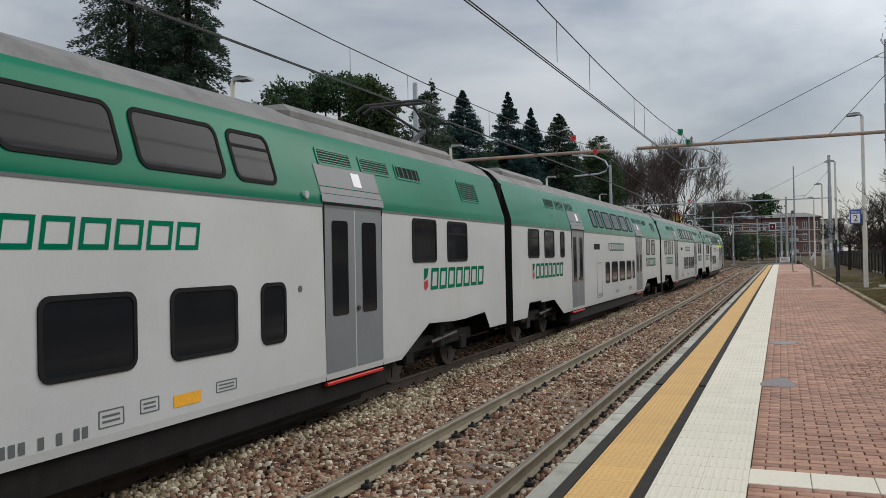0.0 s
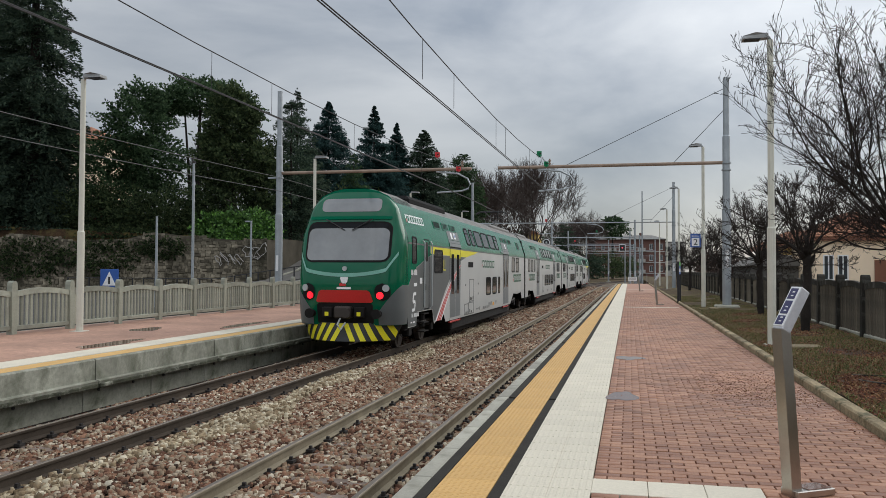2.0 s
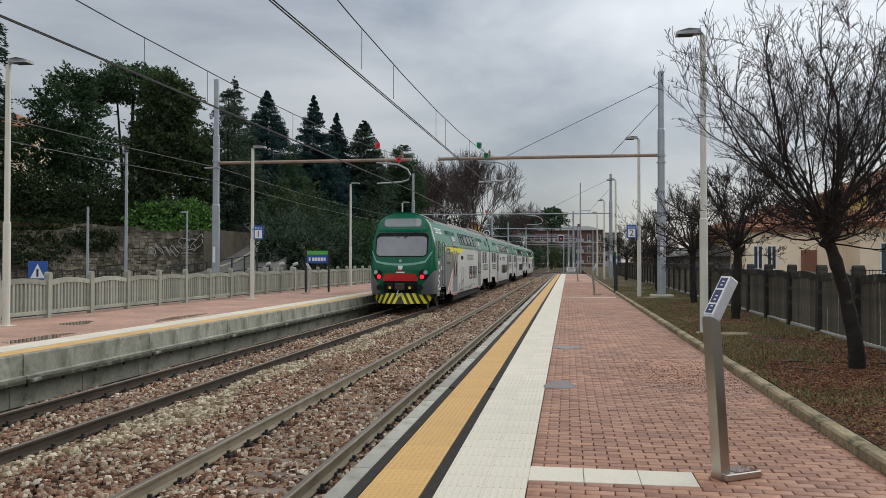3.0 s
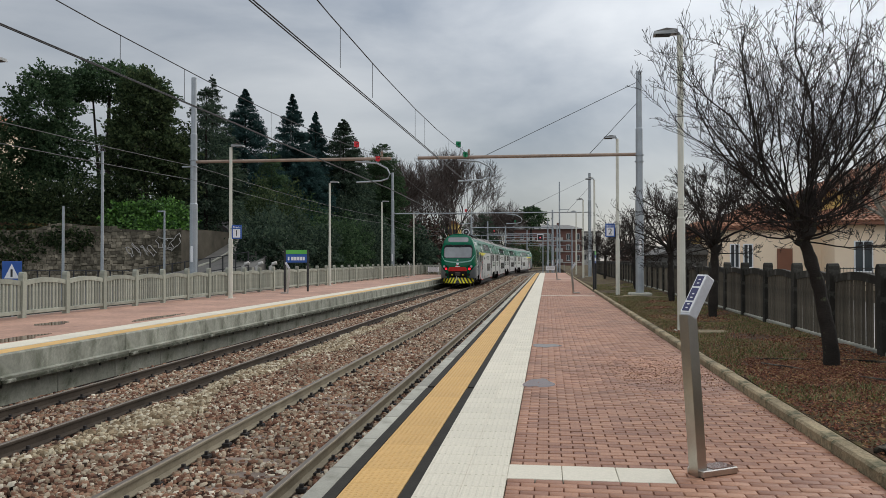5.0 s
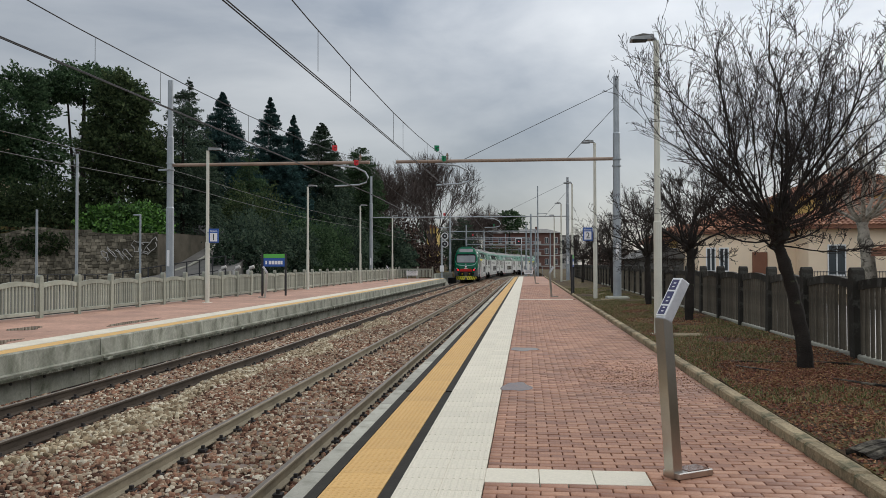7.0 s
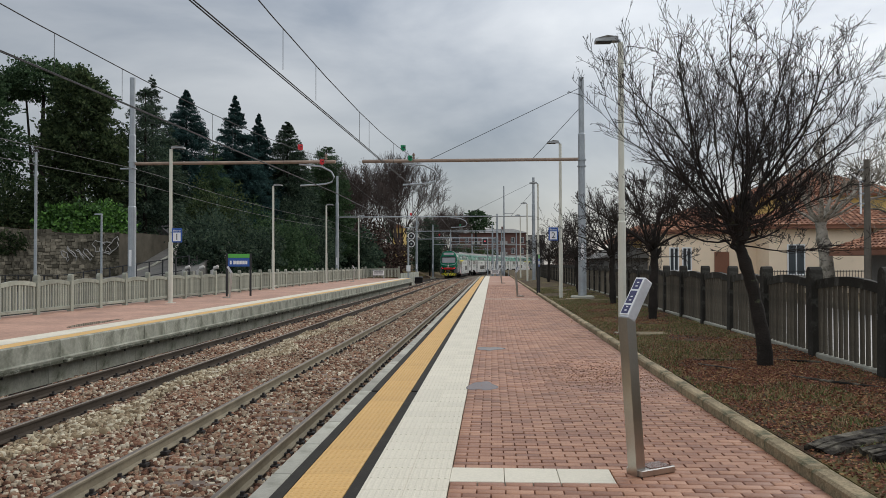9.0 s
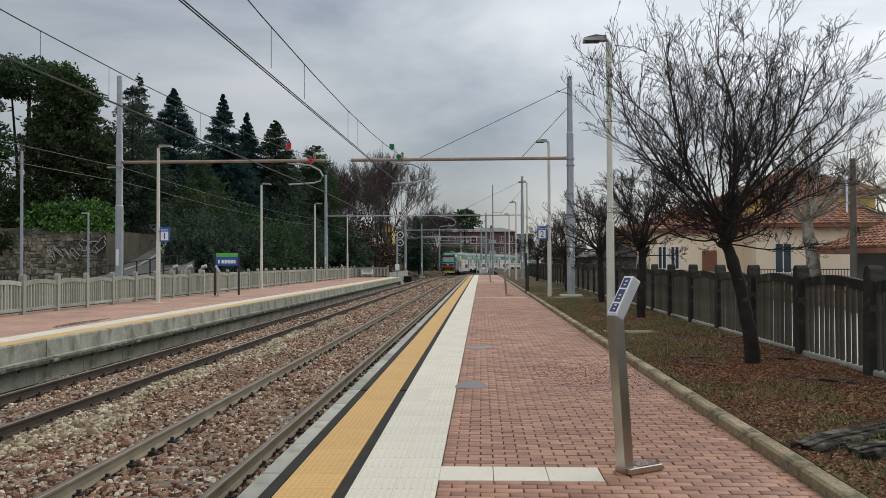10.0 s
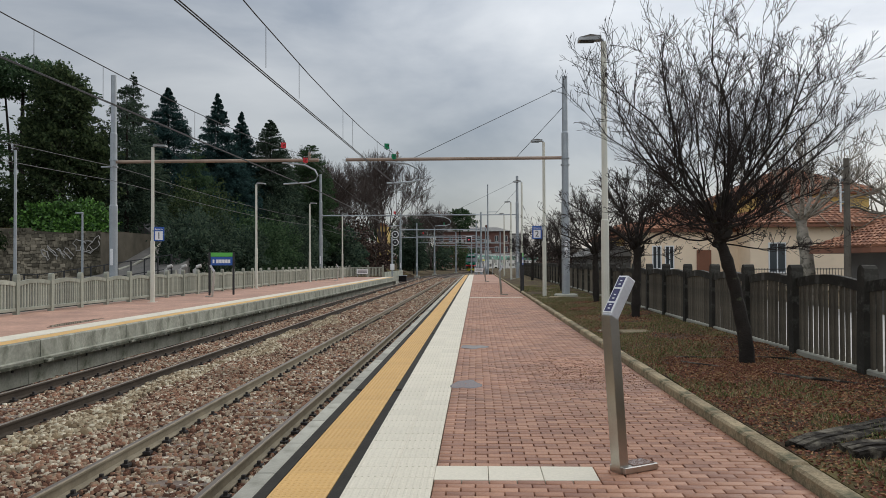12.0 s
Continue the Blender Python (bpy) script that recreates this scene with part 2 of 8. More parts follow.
# ---- building blocks ----
class Acc:
    """Collects vertices and faces of one mesh."""

    def __init__(self):
        self.v, self.f = [], []

    def add(self, verts, faces):
        o = len(self.v)
        self.v.extend(tuple(p) for p in verts)
        self.f.extend(tuple(i + o for i in f) for f in faces)
        return self

    def convex(self, verts, faces):
        c = sum((Vector(p) for p in verts), Vector()) / len(verts)
        out = []
        for f in faces:
            a, b, d = Vector(verts[f[0]]), Vector(verts[f[1]]), Vector(verts[f[2]])
            n = (b - a).cross(d - a)
            mid = sum((Vector(verts[i]) for i in f), Vector()) / len(f)
            out.append(f if n.dot(mid - c) >= 0 else f[::-1])
        return self.add(verts, out)

    def box(self, lo, hi, c=0.0, m=None):
        if c <= 0:
            vs = [(x, y, z) for x in (lo[0], hi[0]) for y in (lo[1], hi[1]) for z in (lo[2], hi[2])]
            fs = [(0, 1, 3, 2), (4, 6, 7, 5), (0, 4, 5, 1), (2, 3, 7, 6), (0, 2, 6, 4), (1, 5, 7, 3)]
        else:
            ids, vs, fs = {}, [], []
            sg = (-1, 1)
            for a in range(3):
                for s in [(i, j, k) for i in sg for j in sg for k in sg]:
                    p = [(hi[q] if s[q] > 0 else lo[q]) - (0 if q == a else s[q] * c) for q in range(3)]
                    ids[a, s] = len(vs)
                    vs.append(tuple(p))
            for a in range(3):
                b, d = (a + 1) % 3, (a + 2) % 3
                for sa in sg:
                    q = []
                    for sb, sd in ((-1, -1), (1, -1), (1, 1), (-1, 1)):
                        s = [0, 0, 0]
                        s[a], s[b], s[d] = sa, sb, sd
                        q.append(ids[a, tuple(s)])
                    fs.append(tuple(q))
                for sa in sg:
                    for sb in sg:
                        s0, s1 = [0, 0, 0], [0, 0, 0]
                        s0[a], s0[b], s0[d] = sa, sb, -1
                        s1[a], s1[b], s1[d] = sa, sb, 1
                        s0, s1 = tuple(s0), tuple(s1)
                        fs.append((ids[a, s0], ids[a, s1], ids[b, s1], ids[b, s0]))
            for s in [(i, j, k) for i in sg for j in sg for k in sg]:
                fs.append((ids[0, s], ids[1, s], ids[2, s]))
        if m is not None:
            vs = [tuple(m @ Vector(p)) for p in vs]
        return self.convex(vs, fs)

    def tube(self, pts, radii, n=8, cap=True):
        pts = [Vector(p) for p in pts]
        if isinstance(radii, (int, float)):
            radii = [radii] * len(pts)
        rings = []
        for i, p in enumerate(pts):
            d = (pts[min(i + 1, len(pts) - 1)] - pts[max(i - 1, 0)]).normalized()
            up = Vector((0, 0, 1)) if abs(d.z) < 0.9 else Vector((1, 0, 0))
            a = d.cross(up).normalized()
            b = a.cross(d)
            rings.append([p + (a * math.cos(2 * math.pi * k / n) + b * math.sin(2 * math.pi * k / n)) * radii[i] for k in range(n)])
        vs = [p for r in rings for p in r]
        fs = []
        for i in range(len(rings) - 1):
            for k in range(n):
                fs.append((i * n + k, i * n + (k + 1) % n, (i + 1) * n + (k + 1) % n, (i + 1) * n + k))
        if cap:
            fs.append(tuple(range(n))[::-1])
            fs.append(tuple(range(len(vs) - n, len(vs))))
        return self.add(vs, fs)

    def sweep(self, profile, path, cap=True):
        """profile: (side, up) pairs, anticlockwise when looking ahead; path: (x, y, z, heading in radians)."""
        n = len(profile)
        vs, fs = [], []
        for x, y, z, h in path:
            c, s = math.cos(h), math.sin(h)
            vs += [(x + p * c, y + p * s, z + q) for p, q in profile]
        for i in range(len(path) - 1):
            for k in range(n):
                fs.append((i * n + k, (i + 1) * n + k, (i + 1) * n + (k + 1) % n, i * n + (k + 1) % n)[::-1])
        if cap:
            fs.append(tuple(range(n)))
            fs.append(tuple(range(len(vs) - n, len(vs)))[::-1])
        return self.add(vs, fs)

    def disc(self, centre, axis, r, depth, n=16):
        a = Vector(axis).normalized() * depth / 2
        c = Vector(centre)
        return self.tube([c - a, c + a], r, n)

    def mesh(self, name, material, smooth=False):
        me = bpy.data.meshes.new(name)
        me.from_pydata(self.v, [], self.f)
        me.materials.append(material)
        if smooth:
            me.polygons.foreach_set("use_smooth", [True] * len(me.polygons))
        me.update()
        return me


def part(name, acc, material, parent=None, label="", smooth=False):
    ob = new(name, acc.mesh(name, material, smooth) if isinstance(acc, Acc) else acc)
    if parent is not None:
        ob.parent = parent
    if label:
        tagged(ob, label)
    return ob


def thing(name, label, category, group="", kind="", m=None):
    ob = new(name)
    tagged(ob, label, category, group, kind)
    if m is not None:
        ob.matrix_basis = m
    return ob


def one(name, acc, material, label="", category="", group="", kind="", smooth=False):
    return tagged(part(name, acc, material, None, "", smooth), label, category, group, kind)


def piece(name, me, parent, m):
    ob = new(name, me)
    ob.parent = parent
    ob.matrix_basis = m
    return ob


def letters(name, body, size, material, parent, m):
    cu = bpy.data.curves.new(name, "FONT")
    cu.body, cu.size, cu.align_x, cu.align_y, cu.extrude = body, size, "CENTER", "CENTER", 0.002
    cu.materials.append(material)
    ob = new(name, cu)
    ob.parent = parent
    ob.matrix_basis = m
    return ob


# the line: straight, then a bend to the right
BEND, RADIUS, RAIL_Z = 118.0, 350.0, -0.55
FAR_X, NEAR_X = -7.0, -3.28


def along(x, s):
    """Place and heading on the line, x across it, s along it."""
    if s <= BEND:
        return x, s, 0.0
    a = (s - BEND) / RADIUS
    cx = FAR_X + RADIUS
    r = cx - x
    return cx - r * math.cos(a), BEND + r * math.sin(a), -a


def line_path(x, z, s0, s1, step=4.0):
    ss = [s0] + [v for v in (BEND,) if s0 < v < s1]
    if s1 > BEND:
        k = int((s1 - BEND) / step)
        ss += [BEND + step * (i + 1) for i in range(k)]
    if ss[-1] < s1:
        ss.append(s1)
    return [(px, py, z, h) for px, py, h in (along(x, s) for s in ss)]

# ---- ground ----
def terrain(x, y):
    """Height of the land."""
    h = -0.02
    if -14.6 < x < 2.4:
        h = -1.0
    if x <= -14.6:
        h = -0.05
        if 50.8 < y < 62 and x < -23.7:
            h = 3.6 + min(-23.7 - x, 40) * 0.05
        elif y >= 62 and x < -25.5:
            h += min(-25.5 - x, 30) * 0.22 + max(0, 3.0 - (y - 62) * 0.12)
    if x > 2.4:
        h = 0.06 + 0.04 * noise.noise((x * 0.8, y * 0.8, 0)) + (min(x, 5) - 2.4) * 0.05
        if x > 5.2:
            h = 0.0
    if y > 150 and x < -12:
        h = max(h, min((-12 - x) * 0.12, 4))
    return h


def make_ground():
    xs = [-3000, -800, -300, -160, -100, -75, -60, -50, -42, -36, -32, -29, -27, -25.6, -25.4, -24, -23.75, -23.65, -20, -17, -14.65, -14.55, -11, -7, -3, 0, 2.35, 2.45, 2.8, 3.2, 3.6, 4.0, 4.4, 4.8, 5.1, 5.3, 7, 10, 15, 20, 30, 50, 80, 150, 300, 800, 3000]
    ys = [-3000, -500, -120, -60, -30, -15, -8] + [-4 + i * 0.8 for i in range(70)] + [54, 58, 61.5, 62.5, 68, 75, 85, 95, 110, 130, 149, 151, 170, 190, 220, 260, 320, 420, 600, 1000, 3000]
    a = Acc()
    vs = [(x, y, terrain(x, y)) for y in ys for x in xs]
    n = len(xs)
    fs = [(j * n + i, j * n + i + 1, (j + 1) * n + i + 1, (j + 1) * n + i) for j in range(len(ys) - 1) for i in range(n - 1)]
    a.add(vs, fs)
    return one("ground", a, M_SOIL, "bare brown soil with patches of thin grass", "ground", kind="structure")


make_ground()


# ---- tracks ----
RAIL_PROFILE = [(-0.065, -0.16), (0.065, -0.16), (0.065, -0.147), (0.012, -0.125), (0.010, -0.045), (0.034, -0.035), (0.036, -0.012), (0.028, -0.003), (-0.028, -0.003), (-0.036, -0.012), (-0.034, -0.035), (-0.010, -0.045), (-0.012, -0.125), (-0.065, -0.147)]
HEAD_PROFILE = [(-0.029, -0.004), (0.029, -0.004), (0.024, 0.0), (-0.024, 0.0)]


def make_tracks():
    sl = Acc().box((-1.25, -0.13, -0.16), (1.25, 0.13, 0.0), 0.02).mesh("sleeper", M_SLEEPER)
    for x, name in ((NEAR_X, "track_near"), (FAR_X, "track_far")):
        root = thing(name, "standard gauge railway track with rusty rails on grey sleepers", "railway track", kind="structure")
        for side in (-0.75, 0.75):
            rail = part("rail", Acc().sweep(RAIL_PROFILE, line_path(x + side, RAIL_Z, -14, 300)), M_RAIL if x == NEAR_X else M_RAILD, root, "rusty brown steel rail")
            part("rail_head", Acc().sweep(HEAD_PROFILE, line_path(x + side, RAIL_Z, -14, 300)), M_RAILTOP, rail, "worn shiny running surface")
        clips = Acc()
        for i in range(290):
            s = -9 + i * 0.6
            px, py, h = along(x, s)
            piece("sleeper", sl, root, pose(px, py, RAIL_Z - 0.182, 0, 0, math.degrees(h)))
            if s < 90:
                for side in (-0.75, 0.75):
                    for k in (-0.105, 0.105):
                        qx, qy, _ = along(x + side + k, s)
                        clips.box((qx - 0.045, qy - 0.05, RAIL_Z - 0.165), (qx + 0.045, qy + 0.05, RAIL_Z - 0.132))
                        clips.box((qx - 0.018, qy - 0.018, RAIL_Z - 0.132), (qx + 0.018, qy + 0.018, RAIL_Z - 0.092))
        tagged(part("rail_clips", clips, M_CLIP, root, "black iron rail fastenings"), kind="stuff")
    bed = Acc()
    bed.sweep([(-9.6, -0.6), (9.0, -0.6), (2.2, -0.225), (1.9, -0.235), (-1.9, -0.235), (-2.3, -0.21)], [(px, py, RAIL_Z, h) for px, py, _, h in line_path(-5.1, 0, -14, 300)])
    one("ballast_bed", bed, M_BED, "earthy bed, darkened for the shaded gaps between ballast stones", "ballast", kind="structure")


make_tracks()


def stones(rng, n, xr, yr, size, z, keep):
    """Many small broken stones as vertices and faces."""
    ico = np.array([(1, 0.2, -0.5), (-0.2, 1, -0.5), (-1, -0.2, -0.5), (0.2, -1, -0.5), (0.75, 0.1, 0.62), (-0.45, 0.62, 0.7), (-0.35, -0.66, 0.62)]) * 1.15
    tri = np.array([(0, 1, 4), (1, 5, 4), (1, 2, 5), (2, 6, 5), (2, 3, 6), (3, 4, 6), (3, 0, 4), (4, 5, 6)])
    x = rng.uniform(*xr, n)
    y = yr[0] + (yr[1] - yr[0]) * rng.uniform(0, 1, n)
    ok = keep(x, y)
    x, y = x[ok], y[ok]
    n = len(x)
    s = rng.uniform(size[0], size[1], (n, 1)) * rng.uniform(0.65, 1.25, (n, 3))
    s[:, 2] *= 0.8
    ang = rng.uniform(0, 2 * np.pi, n)
    jit = rng.uniform(0.7, 1.25, (n, 7, 3))
    p = ico[None] * jit * s[:, None, :]
    c, sn = np.cos(ang)[:, None], np.sin(ang)[:, None]
    px = p[:, :, 0] * c - p[:, :, 1] * sn
    py = p[:, :, 0] * sn + p[:, :, 1] * c
    tilt = rng.uniform(-0.6, 0.6, (n, 1))
    pz = p[:, :, 2] + px * tilt * 0.5
    zz = z(x, y) + rng.uniform(-0.012, 0.022, n)
    v = np.stack([px + x[:, None], py + y[:, None], pz + zz[:, None]], -1).reshape(-1, 3)
    f = (tri[None] + (np.arange(n) * 7)[:, None, None]).reshape(-1, 3)
    return v, f


def fast_mesh(name, v, f, material):
    me = bpy.data.meshes.new(name)
    me.vertices.add(len(v))
    me.vertices.foreach_set("co", np.ascontiguousarray(v, dtype=np.float32).ravel())
    k = f.shape[1]
    me.loops.add(len(f) * k)
    me.loops.foreach_set("vertex_index", np.ascontiguousarray(f, dtype=np.int32).ravel())
    me.polygons.add(len(f))
    me.polygons.foreach_set("loop_start", np.arange(0, len(f) * k, k, dtype=np.int32))
    me.polygons.foreach_set("loop_total", np.full(len(f), k, dtype=np.int32))
    me.materials.append(material)
    me.update(calc_edges=True)
    me.validate()
    return me


def make_ballast():
    rng = np.random.default_rng(4)

    def off_rail(x, y):
        ok = np.ones(len(x), bool)
        for c in (NEAR_X, FAR_X):
            for side in (-0.75, 0.75):
                ok &= np.abs(x - c - side) > 0.085
            on = np.abs(x - c) < 0.7
            sleeper = np.abs(((y + 9 + 0.3) % 0.6) - 0.3) < 0.11
            ok &= ~(on & sleeper & (rng.uniform(0, 1, len(x)) < 0.62))
        return ok

    def level(x, y):
        mid = np.exp(-((x + 5.15) / 0.75) ** 2)
        shoulder = np.clip((np.abs(x + 5.14) - 3.0), 0, 1)
        return RAIL_Z - 0.185 + 0.07 * mid - 0.10 * shoulder + 0.015 * np.sin(x * 3.1 + y * 1.7)

    for xr, yr, n, size, m, label in (
        ((-8.55, -1.75), (-12, 3.5), 15000, (0.035, 0.058), M_GRAVEL, "reddish brown and grey broken ballast stones"),
        ((-8.55, -1.75), (3.5, 14), 46000, (0.019, 0.040), M_GRAVEL, "reddish brown and grey broken ballast stones"),
        ((-8.55, -1.75), (14, 30), 44000, (0.022, 0.044), M_GRAVEL, "reddish brown and grey broken ballast stones"),
        ((-8.55, -1.75), (30, 62), 30000, (0.036, 0.06), M_GRAVEL, "reddish brown and grey broken ballast stones"),
        ((-8.55, -1.75), (62, 118), 14000, (0.06, 0.10), M_GRAVEL, "reddish brown and grey broken ballast stones"),
        ((-6.15, -4.75), (4, 34), 13000, (0.024, 0.046), M_PALEGRAVEL, "heap of pale newer ballast stones between the tracks"),
    ):
        extra = off_rail
        if m is M_PALEGRAVEL:
            extra = lambda x, y: off_rail(x, y) & (np.abs(x + 5.75 - 0.25 * np.sin(y * 0.7)) < 0.34 + 0.2 * np.sin(y * 1.3))
        v, f = stones(rng, n, xr, yr, size, level, extra)
        if m is M_PALEGRAVEL:
            v[:, 2] += 0.03
        ob = new("ballast", fast_mesh("ballast", v, f, m))
        tagged(ob, label, "ballast", kind="stuff")


make_ballast()


# ---- the near platform ----
P2_END = 106.0


def make_platform_two():
    root = thing("platform_two", "railway platform of red paving bricks with tactile strips", "platform", kind="structure")
    part("slab", Acc().box((-1.5, -12, -1.0), (2.26, P2_END, -0.045)), M_JOINT, root, "platform bed under the paving")
    part("retaining_wall", Acc().box((-1.56, -12, -1.0), (-1.5, P2_END, -0.10)), M_CONC, root, "stained grey concrete platform wall")
    edge = Acc().box((0, 0, -0.13), (0.15, 0.99, 0.0), 0.012).mesh("edge_slab", M_EDGE)
    strip = Acc().box((0, 0, -0.045), (0.085, 7.9, -0.003)).mesh("dark_strip", M_DARKSTRIP)
    ty = Acc().box((0, 0, -0.04), (0.395, 0.397, 0.0), 0.004)
    for i in range(9):
        for j in range(9):
            cx, cy = 0.03 + i * 0.042, 0.03 + j * 0.042
            ty.add([(cx - 0.012, cy - 0.012, 0), (cx + 0.012, cy - 0.012, 0), (cx + 0.012, cy + 0.012, 0), (cx - 0.012, cy + 0.012, 0),
                    (cx - 0.007, cy - 0.007, 0.0032), (cx + 0.007, cy - 0.007, 0.0032), (cx + 0.007, cy + 0.007, 0.0032), (cx - 0.007, cy + 0.007, 0.0032)],
                   [(0, 1, 5, 4), (1, 2, 6, 5), (2, 3, 7, 6), (3, 0, 4, 7), (4, 5, 6, 7)])
    ty = ty.mesh("yellow_tile", M_YELLOW)
    tw = Acc().box((0, 0, -0.04), (0.299, 0.2985, 0.0), 0.002)
    for i in range(6):
        cx = 0.028 + i * 0.048
        tw.add([(cx - 0.011, 0.01, 0), (cx + 0.011, 0.01, 0), (cx + 0.011, 0.287, 0), (cx - 0.011, 0.287, 0), (cx - 0.006, 0.01, 0.002), (cx + 0.006, 0.01, 0.002), (cx + 0.006, 0.287, 0.002), (cx - 0.006, 0.287, 0.002)],
               [(0, 1, 5, 4), (1, 2, 6, 5), (2, 3, 7, 6), (3, 0, 4, 7), (4, 5, 6, 7)])
    tw = tw.mesh("cream_tile", M_WHITE)
    for i in range(int(P2_END) + 6):
        piece("edge_slab", edge, root, pose(-1.64, -6 + i, 0))
    for i in range(15):
        for x in (-1.492, -0.998):
            piece("dark_strip", strip, root, pose(x, -6 + i * 8, 0))
    for i in range(270):
        y = -4 + i * 0.4
        piece("yellow_tile", ty, root, pose(-1.40, y, 0))
    for i in range(150):
        y = 2.0 + i * 0.3
        for x in (-0.912, -0.612):
            piece("cream_tile", tw, root, pose(x, y, 0))
    part("cream_tiles_far", Acc().box((-0.912, 47.0, -0.04), (-0.315, P2_END, 0.0)), M_WHITE, root, "cream tactile strip")
    part("cream_tiles_behind", Acc().box((-0.912, -10.0, -0.04), (-0.315, 1.997, 0.0)), M_WHITE, root, "cream tactile strip")
    # bands of tiles across the bricks
    plain = Acc().box((0, 0, -0.04), (0.392, 0.395, 0.001), 0.004).mesh("cream_slab", M_WHITE)
    for y, n in ((5.843, 3), (36.2, 6), (72.0, 6)):
        for i in range(n):
            piece("cream_slab", plain, root, pose(-0.312 + i * 0.396, y, 0))
    # paving bricks, in running bond
    br = Acc()
    br.box((0.005, 0.004, -0.04), (0.193, 0.0945, 0.0), 0.004)
    brick = br.mesh("paving_brick", M_BRICK)
    rng = random.Random(8)
    rest_v, rest_f = [], []
    count = 0
    rows = int((62 - 2.0) / 0.0985)
    for r in range(rows):
        y = 2.0 + r * 0.0985
        x = -0.31 - (0.099 if r % 2 else 0.0)
        while x < 2.24:
            x0, x1 = max(x, -0.31) + 0.005, min(x + 0.198, 2.255) - 0.005
            if 39 <= r <= 42:
                x0 = max(x0, 0.882)
            if x1 - x0 > 0.03 and not (36.15 < y < 36.65 and x < 2.1):
                dz = rng.uniform(-0.003, 0.002)
                if count < 300 and 6.2 < y < 9.0 and x1 - x0 > 0.18 and -0.3 < x < 1.9:
                    piece("paving_brick", brick, root, pose(x0 - 0.005, y, dz, rng.uniform(-0.5, 0.5), rng.uniform(-0.4, 0.4), 0))
                    count += 1
                else:
                    o = len(rest_v)
                    y0, y1 = y + 0.004, y + 0.0945
                    b = 0.004
                    rest_v += [(x0, y0, -0.03), (x1, y0, -0.03), (x1, y1, -0.03), (x0, y1, -0.03), (x0, y0, dz - b), (x1, y0, dz - b), (x1, y1, dz - b), (x0, y1, dz - b), (x0 + b, y0 + b, dz), (x1 - b, y0 + b, dz), (x1 - b, y1 - b, dz), (x0 + b, y1 - b, dz)]
                    for k in range(4):
                        q = (k + 1) % 4
                        rest_f += [(o + k, o + q, o + 4 + q, o + 4 + k), (o + 4 + k, o + 4 + q, o + 8 + q, o + 8 + k)]
                    rest_f.append((o + 8, o + 9, o + 10, o + 11))
            x += 0.198
    bricks = part("paving_bricks", fast_mesh("paving_bricks", np.array(rest_v), np.array(rest_f), M_BRICKI), None, root, "red paving bricks in running bond")
    tagged(bricks, kind="stuff")
    part("paving_far", Acc().box((-0.312, 61.9, -0.04), (2.255, P2_END, -0.002)), M_BRICKI, root, "red brick paving")
    part("paving_behind", Acc().box((-0.312, -12, -0.04), (2.255, 1.998, -0.002)), M_BRICKI, root, "red brick paving")
    # kerb stones
    kb = Acc().box((0, 0.004, -0.3), (0.15, 0.996, 0.09), 0.02).mesh("kerb_stone", M_KERB)
    for i in range(int(P2_END) + 2):
        piece("kerb_stone", kb, root, pose(2.262, -2 + i, rng.uniform(-0.006, 0.006), 0, 0, rng.uniform(-0.25, 0.25)))
    return root


PLATFORM_TWO = make_platform_two()


def blob(cx, cy, rx, ry, z, seed, n=40, t=0.002):
    rng = random.Random(seed)
    ph = [rng.uniform(0, 6.28) for _ in range(4)]
    pts = []
    for i in range(n):
        a = 2 * math.pi * i / n
        r = 1 + 0.18 * math.sin(2 * a + ph[0]) + 0.13 * math.sin(3 * a + ph[1]) + 0.09 * math.sin(5 * a + ph[2])
        pts.append((cx + rx * r * math.cos(a), cy + ry * r * math.sin(a)))
    a = Acc()
    vs = [(x, y, z) for x, y in pts] + [(x, y, z + t) for x, y in pts]
    fs = [tuple(range(n, 2 * n))] + [(i, (i + 1) % n, n + (i + 1) % n, n + i) for i in range(n)]
    return a.add(vs, fs)


for k, (cx, cy, rx, ry) in enumerate(((-0.13, 10.4, 0.16, 0.42), (-0.05, 15.0, 0.22, 0.35))):
    one("puddle", blob(cx, cy, rx, ry, 0.001, k + 3), M_PUDDLE, "shallow rain puddle on red paving bricks", "puddle", group="puddles on the platform")


# ---- the far platform ----
P1_Z, P1_END = 0.05, 88.0
P1_X = -8.72


